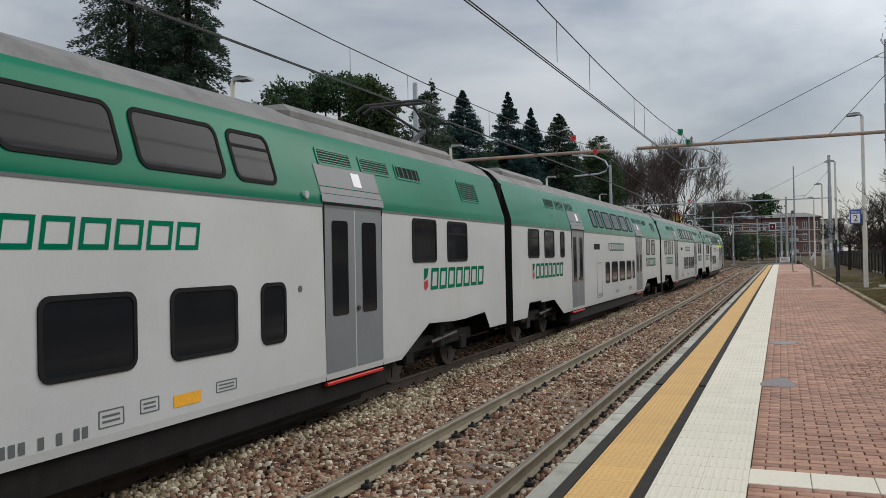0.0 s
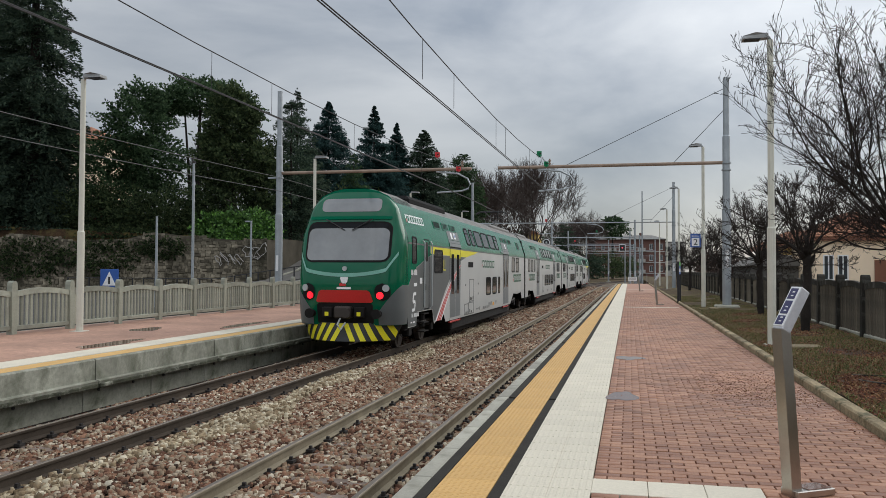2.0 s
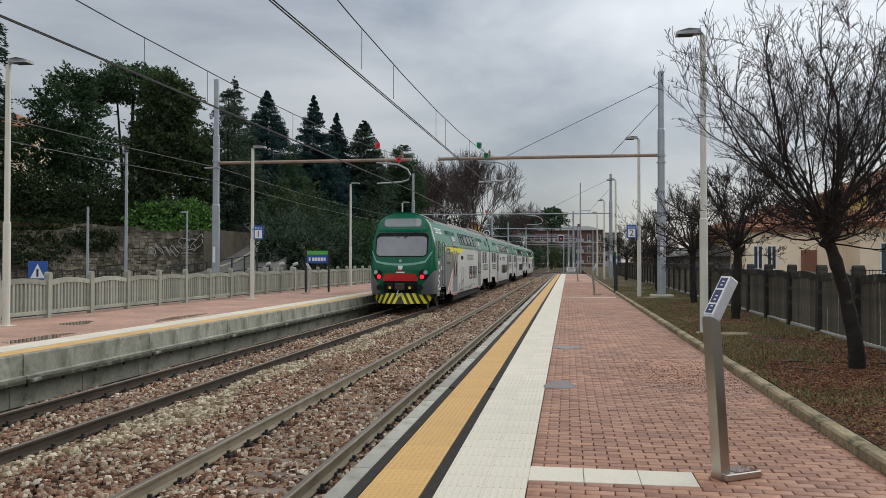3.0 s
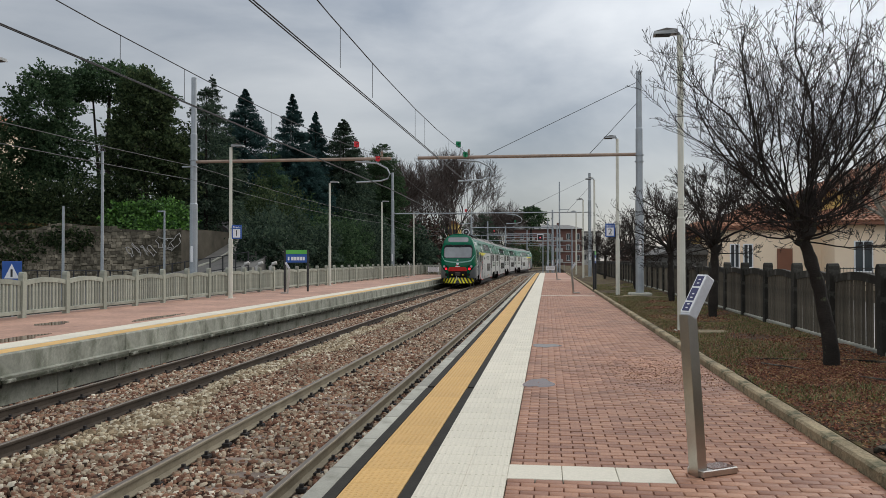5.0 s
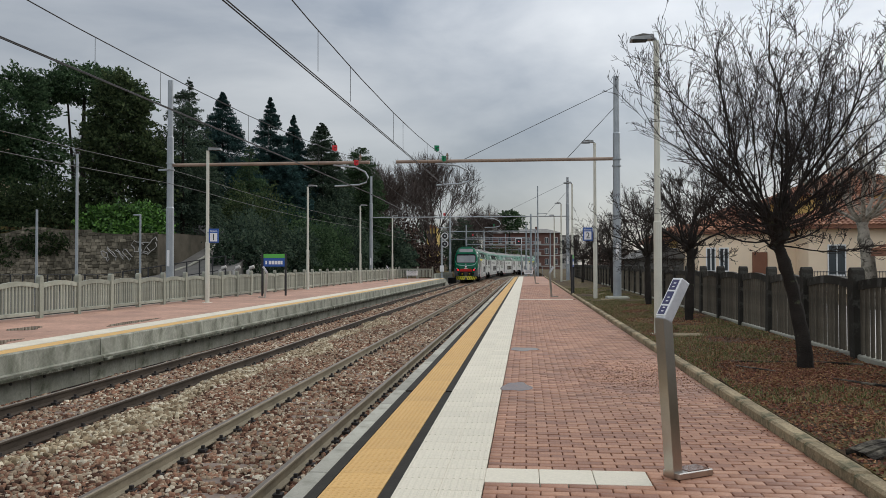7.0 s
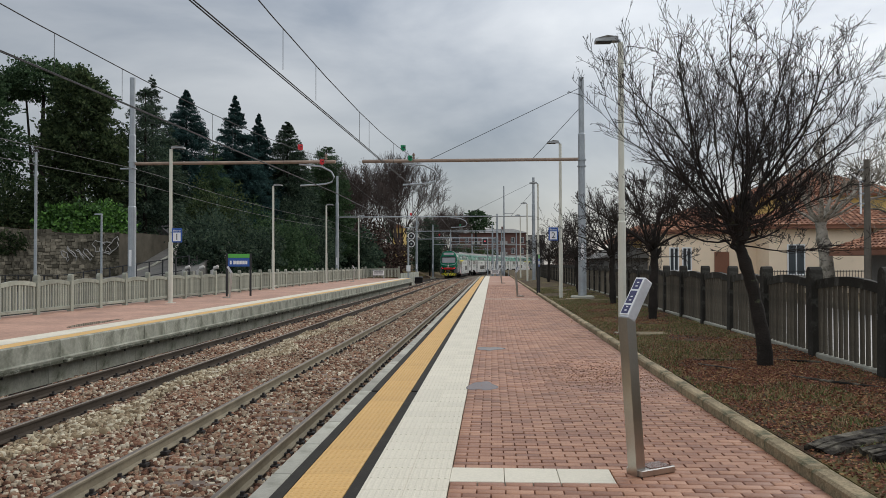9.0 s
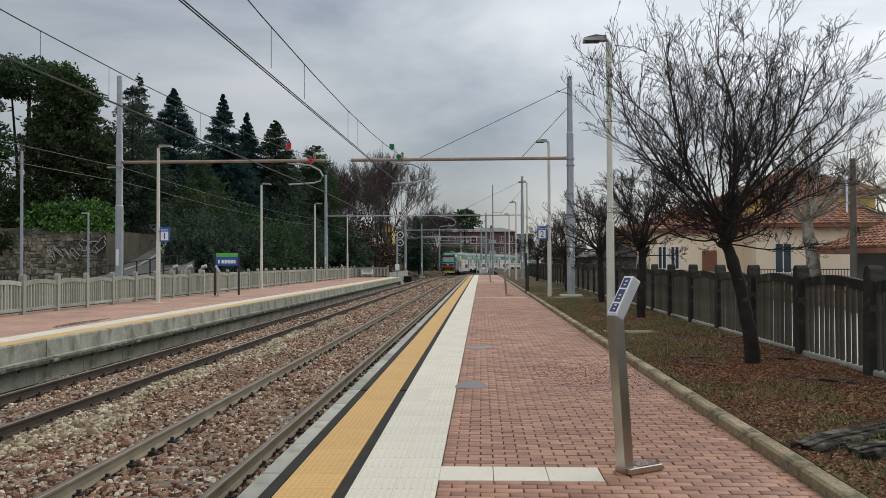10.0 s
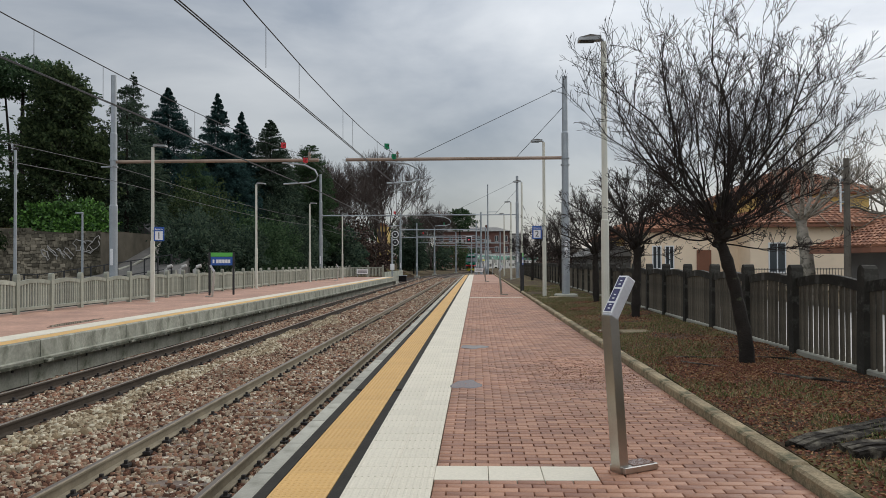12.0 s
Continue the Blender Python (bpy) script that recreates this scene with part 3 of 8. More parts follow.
def make_platform_one():
    root = thing("platform_one", "raised concrete railway platform with red paving", "platform", kind="structure")
    part("slab", Acc().box((-14.6, -14, -1.0), (P1_X - 0.45, P1_END, P1_Z - 0.02)), M_CONC, root, "platform bed")
    face = Acc()
    face.sweep([(-0.45, -0.42), (-0.10, -0.42), (0.06, -0.41), (0.075, -0.36), (0.0, -0.34), (0.0, -0.02), (-0.02, 0.0), (-0.45, 0.0)][::1], [(0, 0, P1_Z, 0), (0, 3.97, P1_Z, 0)])
    fm = face.mesh("edge_panel", M_FACE)
    # dark strip: moss plus the shadow gap under the lip, both put into colour
    drip = Acc().box((-0.06, 0.01, -0.475), (0.088, 3.96, -0.405), 0.012).mesh("drip_edge", M_MOSSSHADE)
    for i in range(25):
        piece("edge_panel", fm, root, pose(P1_X, -12 + i * 4, 0))
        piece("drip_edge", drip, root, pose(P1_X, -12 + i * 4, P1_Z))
    low = Acc().box((0, 0, -1.0), (0.2, 1.985, P1_Z - 0.415), 0.01).mesh("lower_wall_block", M_FACE)
    for i in range(50):
        piece("lower_wall_block", low, root, pose(P1_X - 0.44, -12 + i * 2, 0))
    drain = Acc().disc((0, 0, 0), (1, 0, 0), 0.028, 0.03, 10).mesh("drain_hole", M_BLACK)
    for i in range(44):
        piece("drain_hole", drain, root, pose(P1_X - 0.235, 8.4 + i * 1.0, -0.52))
    part("yellow_line", Acc().box((P1_X - 0.45, -12, P1_Z - 0.02), (P1_X - 0.10, P1_END, P1_Z + 0.004)), M_YELLOW, root, "yellow safety strip")
    part("cream_strip", Acc().box((P1_X - 1.12, -12, P1_Z - 0.02), (P1_X - 0.52, P1_END, P1_Z + 0.004)), M_WHITE, root, "cream tactile strip")
    part("red_paving", Acc().box((-14.3, -12, P1_Z - 0.02), (P1_X - 1.13, P1_END, P1_Z + 0.002)), M_PINKPAVE, root, "red brick paving")
    # end ramp
    a = Acc()
    a.convex([(-14.3, P1_END, -1.0), (P1_X, P1_END, -1.0), (-14.3, P1_END, P1_Z), (P1_X, P1_END, P1_Z), (-14.3, P1_END + 6, -1.0), (P1_X, P1_END + 6, -1.0)],
             [(0, 1, 3, 2), (0, 2, 4), (1, 3, 5), (2, 3, 5, 4), (0, 1, 5, 4)])
    part("end_ramp", a, M_CONC, root, "concrete ramp at the platform end")
    for k, (cx, cy, rx, ry) in enumerate(((-10.2, 14.5, 0.25, 1.1), (-11.8, 18.2, 0.35, 0.6), (-10.3, 20.5, 0.2, 1.5))):
        one("puddle", blob(cx, cy, rx, ry, P1_Z + 0.003, k + 9), M_PUDDLE, "rain puddle on red platform paving", "puddle", group="puddles on the platform")


make_platform_one()


# ---- fences ----
def pale_panel(L, h0, h1, n, w, t):
    """Upright pales under a rail that bows upwards."""
    out = []
    for i in range(n):
        x = (i + 0.5) * L / n
        top = h0 + (h1 - h0) * math.sin(math.pi * x / L)
        out.append((x, top))
    return out


def arch_rail(L, h0, h1, t, depth, n=8):
    a = Acc()
    vs, fs = [], []
    for i in range(n + 1):
        x = L * i / n
        z = h0 + (h1 - h0) * math.sin(math.pi * x / L)
        vs += [(-t / 2, x, z - depth), (t / 2, x, z - depth), (t / 2, x, z), (-t / 2, x, z)]
    for i in range(n):
        o = i * 4
        for k in range(4):
            fs.append((o + k, o + (k + 1) % 4, o + 4 + (k + 1) % 4, o + 4 + k))
    fs += [(0, 3, 2, 1), (n * 4, n * 4 + 1, n * 4 + 2, n * 4 + 3)]
    return a.add(vs, fs)


def round_post(w, t, h):
    """Post with a rounded head, broad side across y."""
    a = Acc()
    prof = [(-w / 2, -0.25), (w / 2, -0.25), (w / 2, h - w * 0.55), (w * 0.42, h - w * 0.22), (w * 0.2, h - w * 0.03), (0, h), (-w * 0.2, h - w * 0.03), (-w * 0.42, h - w * 0.22), (-w / 2, h - w * 0.55)]
    n = len(prof)
    vs = [(-t / 2, p, q) for p, q in prof] + [(t / 2, p, q) for p, q in prof]
    fs = [tuple(range(n))[::-1], tuple(range(n, 2 * n))] + [(i, (i + 1) % n, n + (i + 1) % n, n + i) for i in range(n)]
    return a.add(vs, fs)


def make_fence(name, label, path, pitch, count, h_post, h0, h1, n_pale, mats, base_z, post_w, near):
    """path(s) gives x, y, z and heading at a distance s along the fence."""
    solo, joined, post_m = mats
    root = thing(name, label, "fence")
    pm = round_post(post_w, post_w * 0.85, h_post).mesh("fence_post", post_m)
    L = pitch - post_w * 0.9
    rm = arch_rail(L, h0, h1, 0.075, 0.13).mesh("top_rail", post_m)
    bm_ = Acc().box((-0.045, 0, 0.10), (0.045, L, 0.20), 0.008).mesh("bottom_rail", post_m)
    pales = {}
    rest = Acc()
    picked = 0
    rng = random.Random(5)
    for i in range(count):
        x, y, z, h = path(i * pitch)
        m = pose(x, y, z, rng.uniform(-0.8, 0.8), rng.uniform(-0.8, 0.8), math.degrees(h))
        piece("fence_post", pm, root, m)
        m2 = pose(x, y, z, 0, 0, math.degrees(h)) @ Matrix.Translation((0, post_w * 0.45, 0))
        piece("top_rail", rm, root, m2)
        piece("bottom_rail", bm_, root, m2)
        for k, (px, top) in enumerate(pale_panel(L, h0 - 0.05, h1 - 0.05, n_pale, 0.07, 0.03)):
            w = L / n_pale * (0.2 if post_w > 0.18 else 0.27)
            if picked < 290 and near[0] < y < near[1]:
                if k not in pales:
                    pales[k] = Acc().box((-0.02, -w, 0.12), (0.02, w, top), 0.006).mesh("pale", solo)
                piece("pale", pales[k], root, m2 @ Matrix.Translation((rng.uniform(-0.006, 0.006), px, 0)))
                picked += 1
            else:
                rest.box((-0.02, px - w, 0.12), (0.02, px + w, top), 0, m2)
    tagged(part("pale_row", rest, joined, root, "row of upright pales"), kind="stuff")
    return root


make_fence("fence", "weathered dark concrete picket fence with rounded posts", lambda s: (4.70 + s * 0.013, 3.5 + s, 0.0, -0.013), 2.24, 46, 1.50, 1.30, 1.37, 12,
           (M_FENCEP, M_FENCEI, M_FENCE), 0, 0.20, (5, 33))
one("fence_plinth", Acc().box((4.60, 2, -0.3), (4.96, 60, 0.24), 0.02, pose(0, 0, 0, 0, 0, -0.75)), M_CONC, "low concrete plinth under the fence", "plinth")
make_fence("fence", "grey concrete picket fence with rounded posts along the far platform", lambda s: (-13.75 + max(0, s - 60) * 0.004, 8 + s, P1_Z, 0.0), 1.98, 41, 1.22, 0.98, 1.06, 12,
           (M_FENCEL, M_FENCELI, M_FENCEL), 0, 0.17, (14, 60))


# ---- masts, beams and wires ----
def make_mast(x, y, z0, top, name="catenary_mast"):
    root = thing(name, "tall stepped grey steel mast of the overhead line", "mast", group="overhead line masts", m=pose(x, y, z0))
    h = top - z0
    a = Acc()
    a.tube([(0, 0, -0.4), (0, 0, h * 0.42), (0, 0, h * 0.425), (0, 0, h * 0.74), (0, 0, h * 0.745), (0, 0, h)], [0.17, 0.17, 0.145, 0.145, 0.12, 0.115], 14)
    part("tube", a, M_GALV, root, smooth=False)
    part("footing", Acc().box((-0.45, -0.45, -0.35), (0.45, 0.45, 0.02), 0.04), M_CONC, root, "square concrete footing")
    for k in (0.59, 0.62):
        part("clamp", Acc().tube([(0, 0, h * k), (0, 0, h * k + 0.05)], 0.185, 14), M_GALV, root)
    part("number_plate", Acc().box((-0.06, -0.185, 1.5), (0.06, -0.17, 2.2), 0.004), M_SIGNW, root, "small white enamel plate")
    return root


def make_portal(y, xl, xr, z, zl0, zr0, top, gap=None, paint=None):
    make_mast(xl, y, zl0, top)
    make_mast(xr, y, zr0, top - 0.3)
    root = thing("portal_beam", "long rusty steel beam spanning both tracks", "beam", group="portal beams")
    for a, b in ((xl, gap[0]), (gap[1], xr)) if gap else ((xl, xr),):
        part("tube", Acc().tube([(a, y, z), (b, y, z)], 0.05 if paint else 0.07, 10), paint or M_RUST, root)
    part("stay", Acc().tube([(xr, y, top - 0.7), (xr - 6.3, y, z + 0.06)], 0.012, 5), M_WIRE, root, "thin steel stay")
    part("stay", Acc().tube([(xr, y, top - 1.5), (xr - 2.0, y, z + 0.06)], 0.012, 5), M_WIRE, root, "thin steel stay")
    part("stay", Acc().tube([(xl, y, top - 1.2), (xl + 3.0, y, z + 0.06)], 0.012, 5), M_WIRE, root, "thin steel stay")
    for cx in (NEAR_X, FAR_X):
        e = cx + (1.0 if cx == NEAR_X else 0.35)
        part("registration_arm", Acc().tube([(e - 1.5, y, z - 0.1), (e - 0.55, y, z - 0.2), (e - 0.12, y, z - 0.42), (e, y, z - 0.66), (e - 0.1, y, z - 0.86), (e - 0.4, y, z - 0.95), (e - 1.45, y, z - 1.0)], 0.035, 8), M_GALV, root, "curved grey steel arm")
        ins = Acc()
        for k in range(5):
            ins.disc((cx, y, z + 0.02 + k * 0.06 + 0.05), (0, 0, 1), 0.06 if k % 2 else 0.035, 0.05, 10)
        part("insulator", ins, M_RUST, root, "brown ribbed insulator")


make_portal(34.0, -15.4, 3.72, 5.9, 0.0, 0.22, 9.6, (-6.6, -5.45))
make_portal(74.0, -14.2, 3.75, 5.9, 0.0, 0.1, 9.7, paint=M_GALV)


def make_far_portal(s, xl, xr, z, top):
    lx, ly, _ = along(xl, s)
    rx, ry, _ = along(xr, s)
    make_mast(lx, ly, -0.6, top)
    make_mast(rx, ry, -0.6, top)
    root = thing("portal_beam", "grey steel beam with cantilevers over the tracks", "beam", group="portal beams")
    part("tube", Acc().tube([(lx, ly, z), (rx, ry, z)], 0.06, 8), M_GALV, root)
    part("lower_tube", Acc().tube([(lx, ly, z - 1.1), (rx, ry, z - 1.1)], 0.04, 8), M_GALV, root)


for s, xl, xr, z, top in ((114, -10.6, -0.9 + 1.6, 6.2, 8.6), (136, -10.4, -0.4, 6.0, 8.2), (158, -10.4, -0.4, 6.0, 8.4), (182, -10.4, -0.4, 6.0, 8.4)):
    make_far_portal(s, xl, xr, z, top)


def make_wires():
    for cx, nm in ((NEAR_X, "near"), (FAR_X, "far")):
        root = thing("overhead_line", "overhead contact line with messenger wire and droppers", "wire", group="overhead lines")
        contact = [along(cx - (0.14 if nm == "near" else 0.0) + 0.29 * (-1 + 2 * abs(((s + 6) % 80) / 40 - 1)) * -1, s)[:2] + (4.62,) for s in list(range(-46, 119, 20)) + list(range(122, 260, 8))]
        part("contact_wire", Acc().tube(contact, 0.010, 5), M_WIRE, root)
        part("contact_wire", Acc().tube([(x + 0.045, y, z) for x, y, z in contact], 0.010, 5), M_WIRE, root)
        mess = []
        for i in range(-10, 65):
            s = i * 4.0
            u = ((s + 6) % 40.0) / 40.0
            mess.append(along(cx, s)[:2] + (6.05 - 0.78 * 4 * u * (1 - u),))
        part("messenger_wire", Acc().tube(mess, 0.010, 5), M_WIRE, root)
        for s in (4.5, 12.6, 15.0, 20.0, 21.6, 27.0, 44, 54, 64, 84, 94, 104):
            u = ((s + 6) % 40.0) / 40.0
            x, y, _ = along(cx, s)
            part("dropper", Acc().tube([(x, y, 4.62), (x, y, 6.05 - 0.78 * 4 * u * (1 - u))], 0.005, 4), M_WIRE, root)
    for z in (5.55, 4.95):
        pts = []
        for i in range(-12, 40):
            y = i * 3.0
            u = ((y + 6) % 40) / 40
            pts.append((-15.1, y, z + 0.1 - 0.5 * 4 * u * (1 - u) * 0.5))
        one("feeder_cable", Acc().tube(pts, 0.012, 5), M_CABLE, "sagging feeder cable beside the line", "cable", group="feeder cables")
    for x, y, z, m, label in ((-7.0, 29.4, 5.86, M_RED, "red"), (-7.0, 33.2, 5.80, M_RED, "red"), (-3.28, 30.0, 5.88, M_GREEN, "green"), (-3.28, 32.6, 5.84, M_GREEN, "green"),
                              (-7.0, 70, 5.9, M_RED, "red"), (-3.28, 84, 5.6, M_GREEN, "green"), (-7.0, 108, 5.5, M_RED, "red")):
        f = thing("line_marker", label + " marker plates clamped on the messenger wire", "marker", group="wire markers", m=pose(x, y, z, 0, 0, 25))
        part("plate", Acc().box((-0.10, -0.01, -0.10), (0.09, 0.01, 0.10), 0.004), m, f)
        part("plate", Acc().box((-0.012, -0.11, -0.13), (0.012, 0.08, 0.06), 0.004), m, f)
        part("clamp", Acc().tube([(0, -0.2, 0.0), (0, 0.2, 0.0)], 0.02, 6), M_WIRE, f)


make_wires()


# ---- platform lamps ----
def make_lamp(x, y, z0, h, head_dir, label, head=0.55):
    root = thing("platform_lamp", label, "lamp", group="platform lamps", m=pose(x, y, z0))
    a = Acc().tube([(0, 0, -0.05), (0, 0, 2.4), (0, 0, 2.42), (0, 0, h - 0.06)], [0.085, 0.085, 0.066, 0.06], 14)
    part("pole", a, M_CREAM, root, "cream painted steel pole")
    part("base_plate", Acc().box((-0.16, -0.16, -0.03), (0.16, 0.16, 0.012), 0.006), M_CREAM, root)
    d = head_dir
    part("joint", Acc().tube([(0, 0, h - 0.12), (d * 0.03, 0, h - 0.02), (d * 0.14, 0, h + 0.01)], 0.045, 10), M_GALV, root)
    hd = Acc()
    hd.convex([(d * 0.06, -0.10, h - 0.03), (d * 0.06, 0.10, h - 0.03), (d * 0.06, -0.10, h + 0.06), (d * 0.06, 0.10, h + 0.06),
               (d * head, -0.15, h - 0.045), (d * head, 0.15, h - 0.045), (d * head, -0.13, h + 0.02), (d * head, 0.13, h + 0.02),
               (d * 0.3, -0.16, h + 0.075), (d * 0.3, 0.16, h + 0.075)],
              [(0, 1, 3, 2), (4, 5, 7, 6), (0, 1, 5, 4), (2, 3, 9, 8), (8, 9, 7, 6), (0, 2, 8, 6, 4), (1, 3, 9, 7, 5)])
    lamp = part("lamp_head", hd, M_LAMPHEAD, root, "flat grey street-lamp head")
    part("lens", Acc().box((min(d * 0.2, d * (head - 0.04)), -0.12, h - 0.055), (max(d * 0.2, d * (head - 0.04)), 0.12, h - 0.036), 0.004), M_DARK, lamp)
    return root


for y, x in ((17.2, -12.95), (31.5, -12.7), (48.8, -13.3), (65.2, -13.4), (80, -13.2)):
    make_lamp(x, y, P1_Z, 6.15 if y < 40 else 6.35, 1, "slim cream lamp post on the far platform by the concrete fence")
for y, x in ((17.8, 2.80), (35.0, 2.92), (52.5, 2.95), (70, 3.0), (87, 3.0)):
    make_lamp(x, y, 0.06, 6.35 if y < 20 else 6.7, -1, "slim cream lamp post in the grass behind the kerb")


# ---- signs ----
def make_number_sign(x, y, z, num, off):
    root = thing("platform_sign", "square blue platform sign with number " + num, "sign", group="platform number signs", m=pose(x, y, z))
    part("board", Acc().box((-0.20, -0.02, -0.28), (0.20, 0.02, 0.28), 0.008), M_BLUE, root)
    part("number_field", Acc().box((-0.15, -0.028, -0.23), (0.15, -0.018, 0.11), 0.003), M_SIGNW, root)
    letters("number", num, 0.36, M_TEXT, root, pose(0, -0.031, -0.07, 90, 0, 0))
    letters("word", "Binario", 0.105, M_SIGNW, root, pose(0, -0.0235, 0.185, 90, 0, 0))
    part("bracket", Acc().box((min(0.2, off), -0.02, 0.1), (max(0.2, off), 0.02, 0.15)) if off > 0 else Acc().box((off, -0.02, 0.1), (-0.2, 0.02, 0.15)), M_GALV, root)


make_number_sign(2.60, 34.85, 2.83, "2", 0.28)
make_number_sign(-12.40, 31.4, 2.72, "1", -0.26)


def make_station_sign(x, y, z, rz, front):
    root = thing("station_sign", "blue and green station name board on two black posts", "sign", group="station signs", m=pose(x, y, z, 0, 0, rz))
    for k in (-0.56, 0.56):
        part("post", Acc().box((k - 0.045, -0.045, -0.02), (k + 0.045, 0.045, 2.05), 0.006), M_BLACK, root, "black square post")
    part("name_board", Acc().box((-0.51, -0.03, 1.42), (0.51, 0.03, 1.83), 0.006), M_BLUE, root)
    part("green_band", Acc().box((-0.51, -0.032, 1.84), (0.51, 0.032, 2.03), 0.006), M_SIGNG, root, "bright green header band")
    for x0, x1 in ((-0.42, -0.34), (-0.26, -0.14), (-0.12, 0.0), (0.02, 0.14), (0.16, 0.28), (0.30, 0.40)):
        part("bar", Acc().box((x0, -0.036, 1.53), (x1, -0.03, 1.70), 0.002), M_SIGNW, root, "white lettering bar")


make_station_sign(-12.2, 38.6, P1_Z, 25, True)
make_station_sign(2.36, 42.0, 0.0, 82, True)


def make_crossing_sign(x, y, z, rz):
    root = thing("crossing_sign", "blue square crossing sign with white triangle on a pole", "sign", group="crossing signs", m=pose(x, y, z, 0, 0, rz))
    part("pole", Acc().tube([(0, 0.03, -0.05), (0, 0.03, 1.6)], 0.03, 8), M_GALV, root)
    part("board", Acc().box((-0.27, -0.012, 1.05), (0.27, 0.012, 1.6), 0.006), M_BLUE, root)
    part("triangle", Acc().convex([(-0.20, -0.013, 1.13), (0.20, -0.013, 1.13), (0, -0.013, 1.53), (-0.20, -0.018, 1.13), (0.20, -0.018, 1.13), (0, -0.018, 1.53)], [(0, 1, 2), (3, 4, 5), (0, 1, 4, 3), (1, 2, 5, 4), (0, 2, 5, 3)]), M_SIGNW, root)
    part("pictogram", Acc().box((-0.03, -0.021, 1.17), (0.03, -0.018, 1.38), 0.001), M_TEXT, root)


make_crossing_sign(-14.55, 20.6, -0.05, 8)
make_crossing_sign(-14.9, 12.4, -0.05, 30)


def make_lectern():
    root = thing("information_stand", "brushed steel information stand with a tilted label", "information stand", m=pose(1.055, 6.08, 0, 0, 0, 33))
    w, d = 0.042, 0.046
    post = Acc()
    lean = -0.09
    post.convex([(-w, -d, 0), (w, -d, 0), (w, d, 0), (-w, d, 0), (-w + lean, -d - 0.0, 1.16), (w + lean, -d - 0.0, 1.14), (w + lean, d, 1.14), (-w + lean, d, 1.16)],
                [(0, 1, 2, 3), (4, 5, 6, 7), (0, 1, 5, 4), (1, 2, 6, 5), (2, 3, 7, 6), (3, 0, 4, 7)])
    part("post", post, M_STEEL, root, "bent brushed stainless steel post")
    tilt = pose(lean, 0, 1.14, 0, 32, 0)
    part("head", Acc().box((-w, -d, 0.0), (w, d, 0.34), 0.006, tilt @ pose(0, 0, 0.0)), M_STEELTOP, root, "grey tilted head")
    part("frame", Acc().box((-w - 0.006, -d + 0.0, 0.02), (-w + 0.001, d - 0.0, 0.335), 0.002, tilt), M_SIGNW, root, "white label frame")
    for z0, z1 in ((0.03, 0.10), (0.115, 0.22), (0.235, 0.32)):
        lab = part("label", Acc().box((-w - 0.009, -d + 0.012, z0), (-w - 0.005, d - 0.012, z1), 0.001, tilt), M_LABEL, root, "dark blue printed label")
        for k in range(2):
            zz = z0 + 0.02 + k * 0.03
            part("bar", Acc().box((-w - 0.0105, -d + 0.03, zz), (-w - 0.009, d - 0.04, zz + 0.009), 0, tilt), M_SIGNW, lab)
    part("foot", Acc().box((-0.03, -0.085, 0.0), (0.30, 0.085, 0.05), 0.006), M_STEEL, root, "flat steel foot")
    part("foot_inset", Acc().box((0.075, -0.07, 0.048), (0.28, 0.07, 0.056), 0.004), M_PUDDLE, root, "wet dark inset on the foot")
    return root


LECTERN = make_lectern()
copy_thing(LECTERN, pose(1.2, 39.0, 0, 0, 0, 10))
copy_thing(LECTERN, pose(0.75, 66.0, 0, 0, 0, 10))
copy_thing(LECTERN, pose(-11.9, 36.3, P1_Z, 0, 0, 190))
copy_thing(LECTERN, pose(-12.0, 70.0, P1_Z, 0, 0, 190))

# ---- the train ----
M_TWHITE = mat("train_white_paint", (0.50, 0.505, 0.49), 0.28, vary=0.10, size=0.5, grain=0.04, bump=0.0, coat=0.06, stain=((0.46, 0.45, 0.41), 0.56, 0.9, 0.9), spec=0.22)
M_TGREEN = mat("train_green_paint", (0.0, 0.145, 0.075), 0.18, vary=0.18, size=0.6, grain=0.05, bump=0.0, spec=0.07)
M_TNOSE = mat("glossy_green_nose_paint", (0.002, 0.105, 0.050), 0.10, vary=0.08, size=0.6, grain=0.02, bump=0.0, spec=0.34)
M_TPALE = mat("train_pale_green_paint", (0.20, 0.44, 0.36), 0.3, vary=0.08, bump=0.0, coat=0.06, spec=0.22)
M_TGREY = mat("train_grey_paint", (0.115, 0.123, 0.123), 0.38, vary=0.12, size=0.7, grain=0.04, bump=0.0, coat=0.06, spec=0.22)
M_TDOOR = mat("train_door_grey", (0.165, 0.178, 0.182), 0.4, vary=0.10, bump=0.0)
M_TYELLOW = mat("train_yellow_paint", (0.78, 0.70, 0.03), 0.35, vary=0.06, bump=0.0, spec=0.22)
M_TRED = mat("train_red_paint", (0.52, 0.018, 0.016), 0.35, vary=0.06, bump=0.0)
M_TROOF = mat("dirty_train_roof", (0.17, 0.165, 0.155), 0.75, vary=0.35, size=1.0, stain=((0.07, 0.065, 0.06), 0.5, 0.75, 1.2))
M_TGLASS = mat("dark_tinted_glass", (0.012, 0.013, 0.015), 0.06, vary=0.0, grain=0.0, bump=0.0, spec=0.07)
M_TSCREEN = mat("windscreen_glass", (0.17, 0.18, 0.183), 0.05, vary=0.25, size=1.2, grain=0.0, bump=0.0, coat=1.0)
M_TRUBBER = mat("black_rubber", (0.018, 0.018, 0.018), 0.9, spec=0.1)
M_TUNDER = mat("grimy_underframe", (0.016, 0.0145, 0.0135), 0.85, vary=0.4, size=3)
M_TLIGHT = mat("red_tail_light", (1.0, 0.015, 0.03), 0.3, vary=0, grain=0, bump=0, glow=1.3)
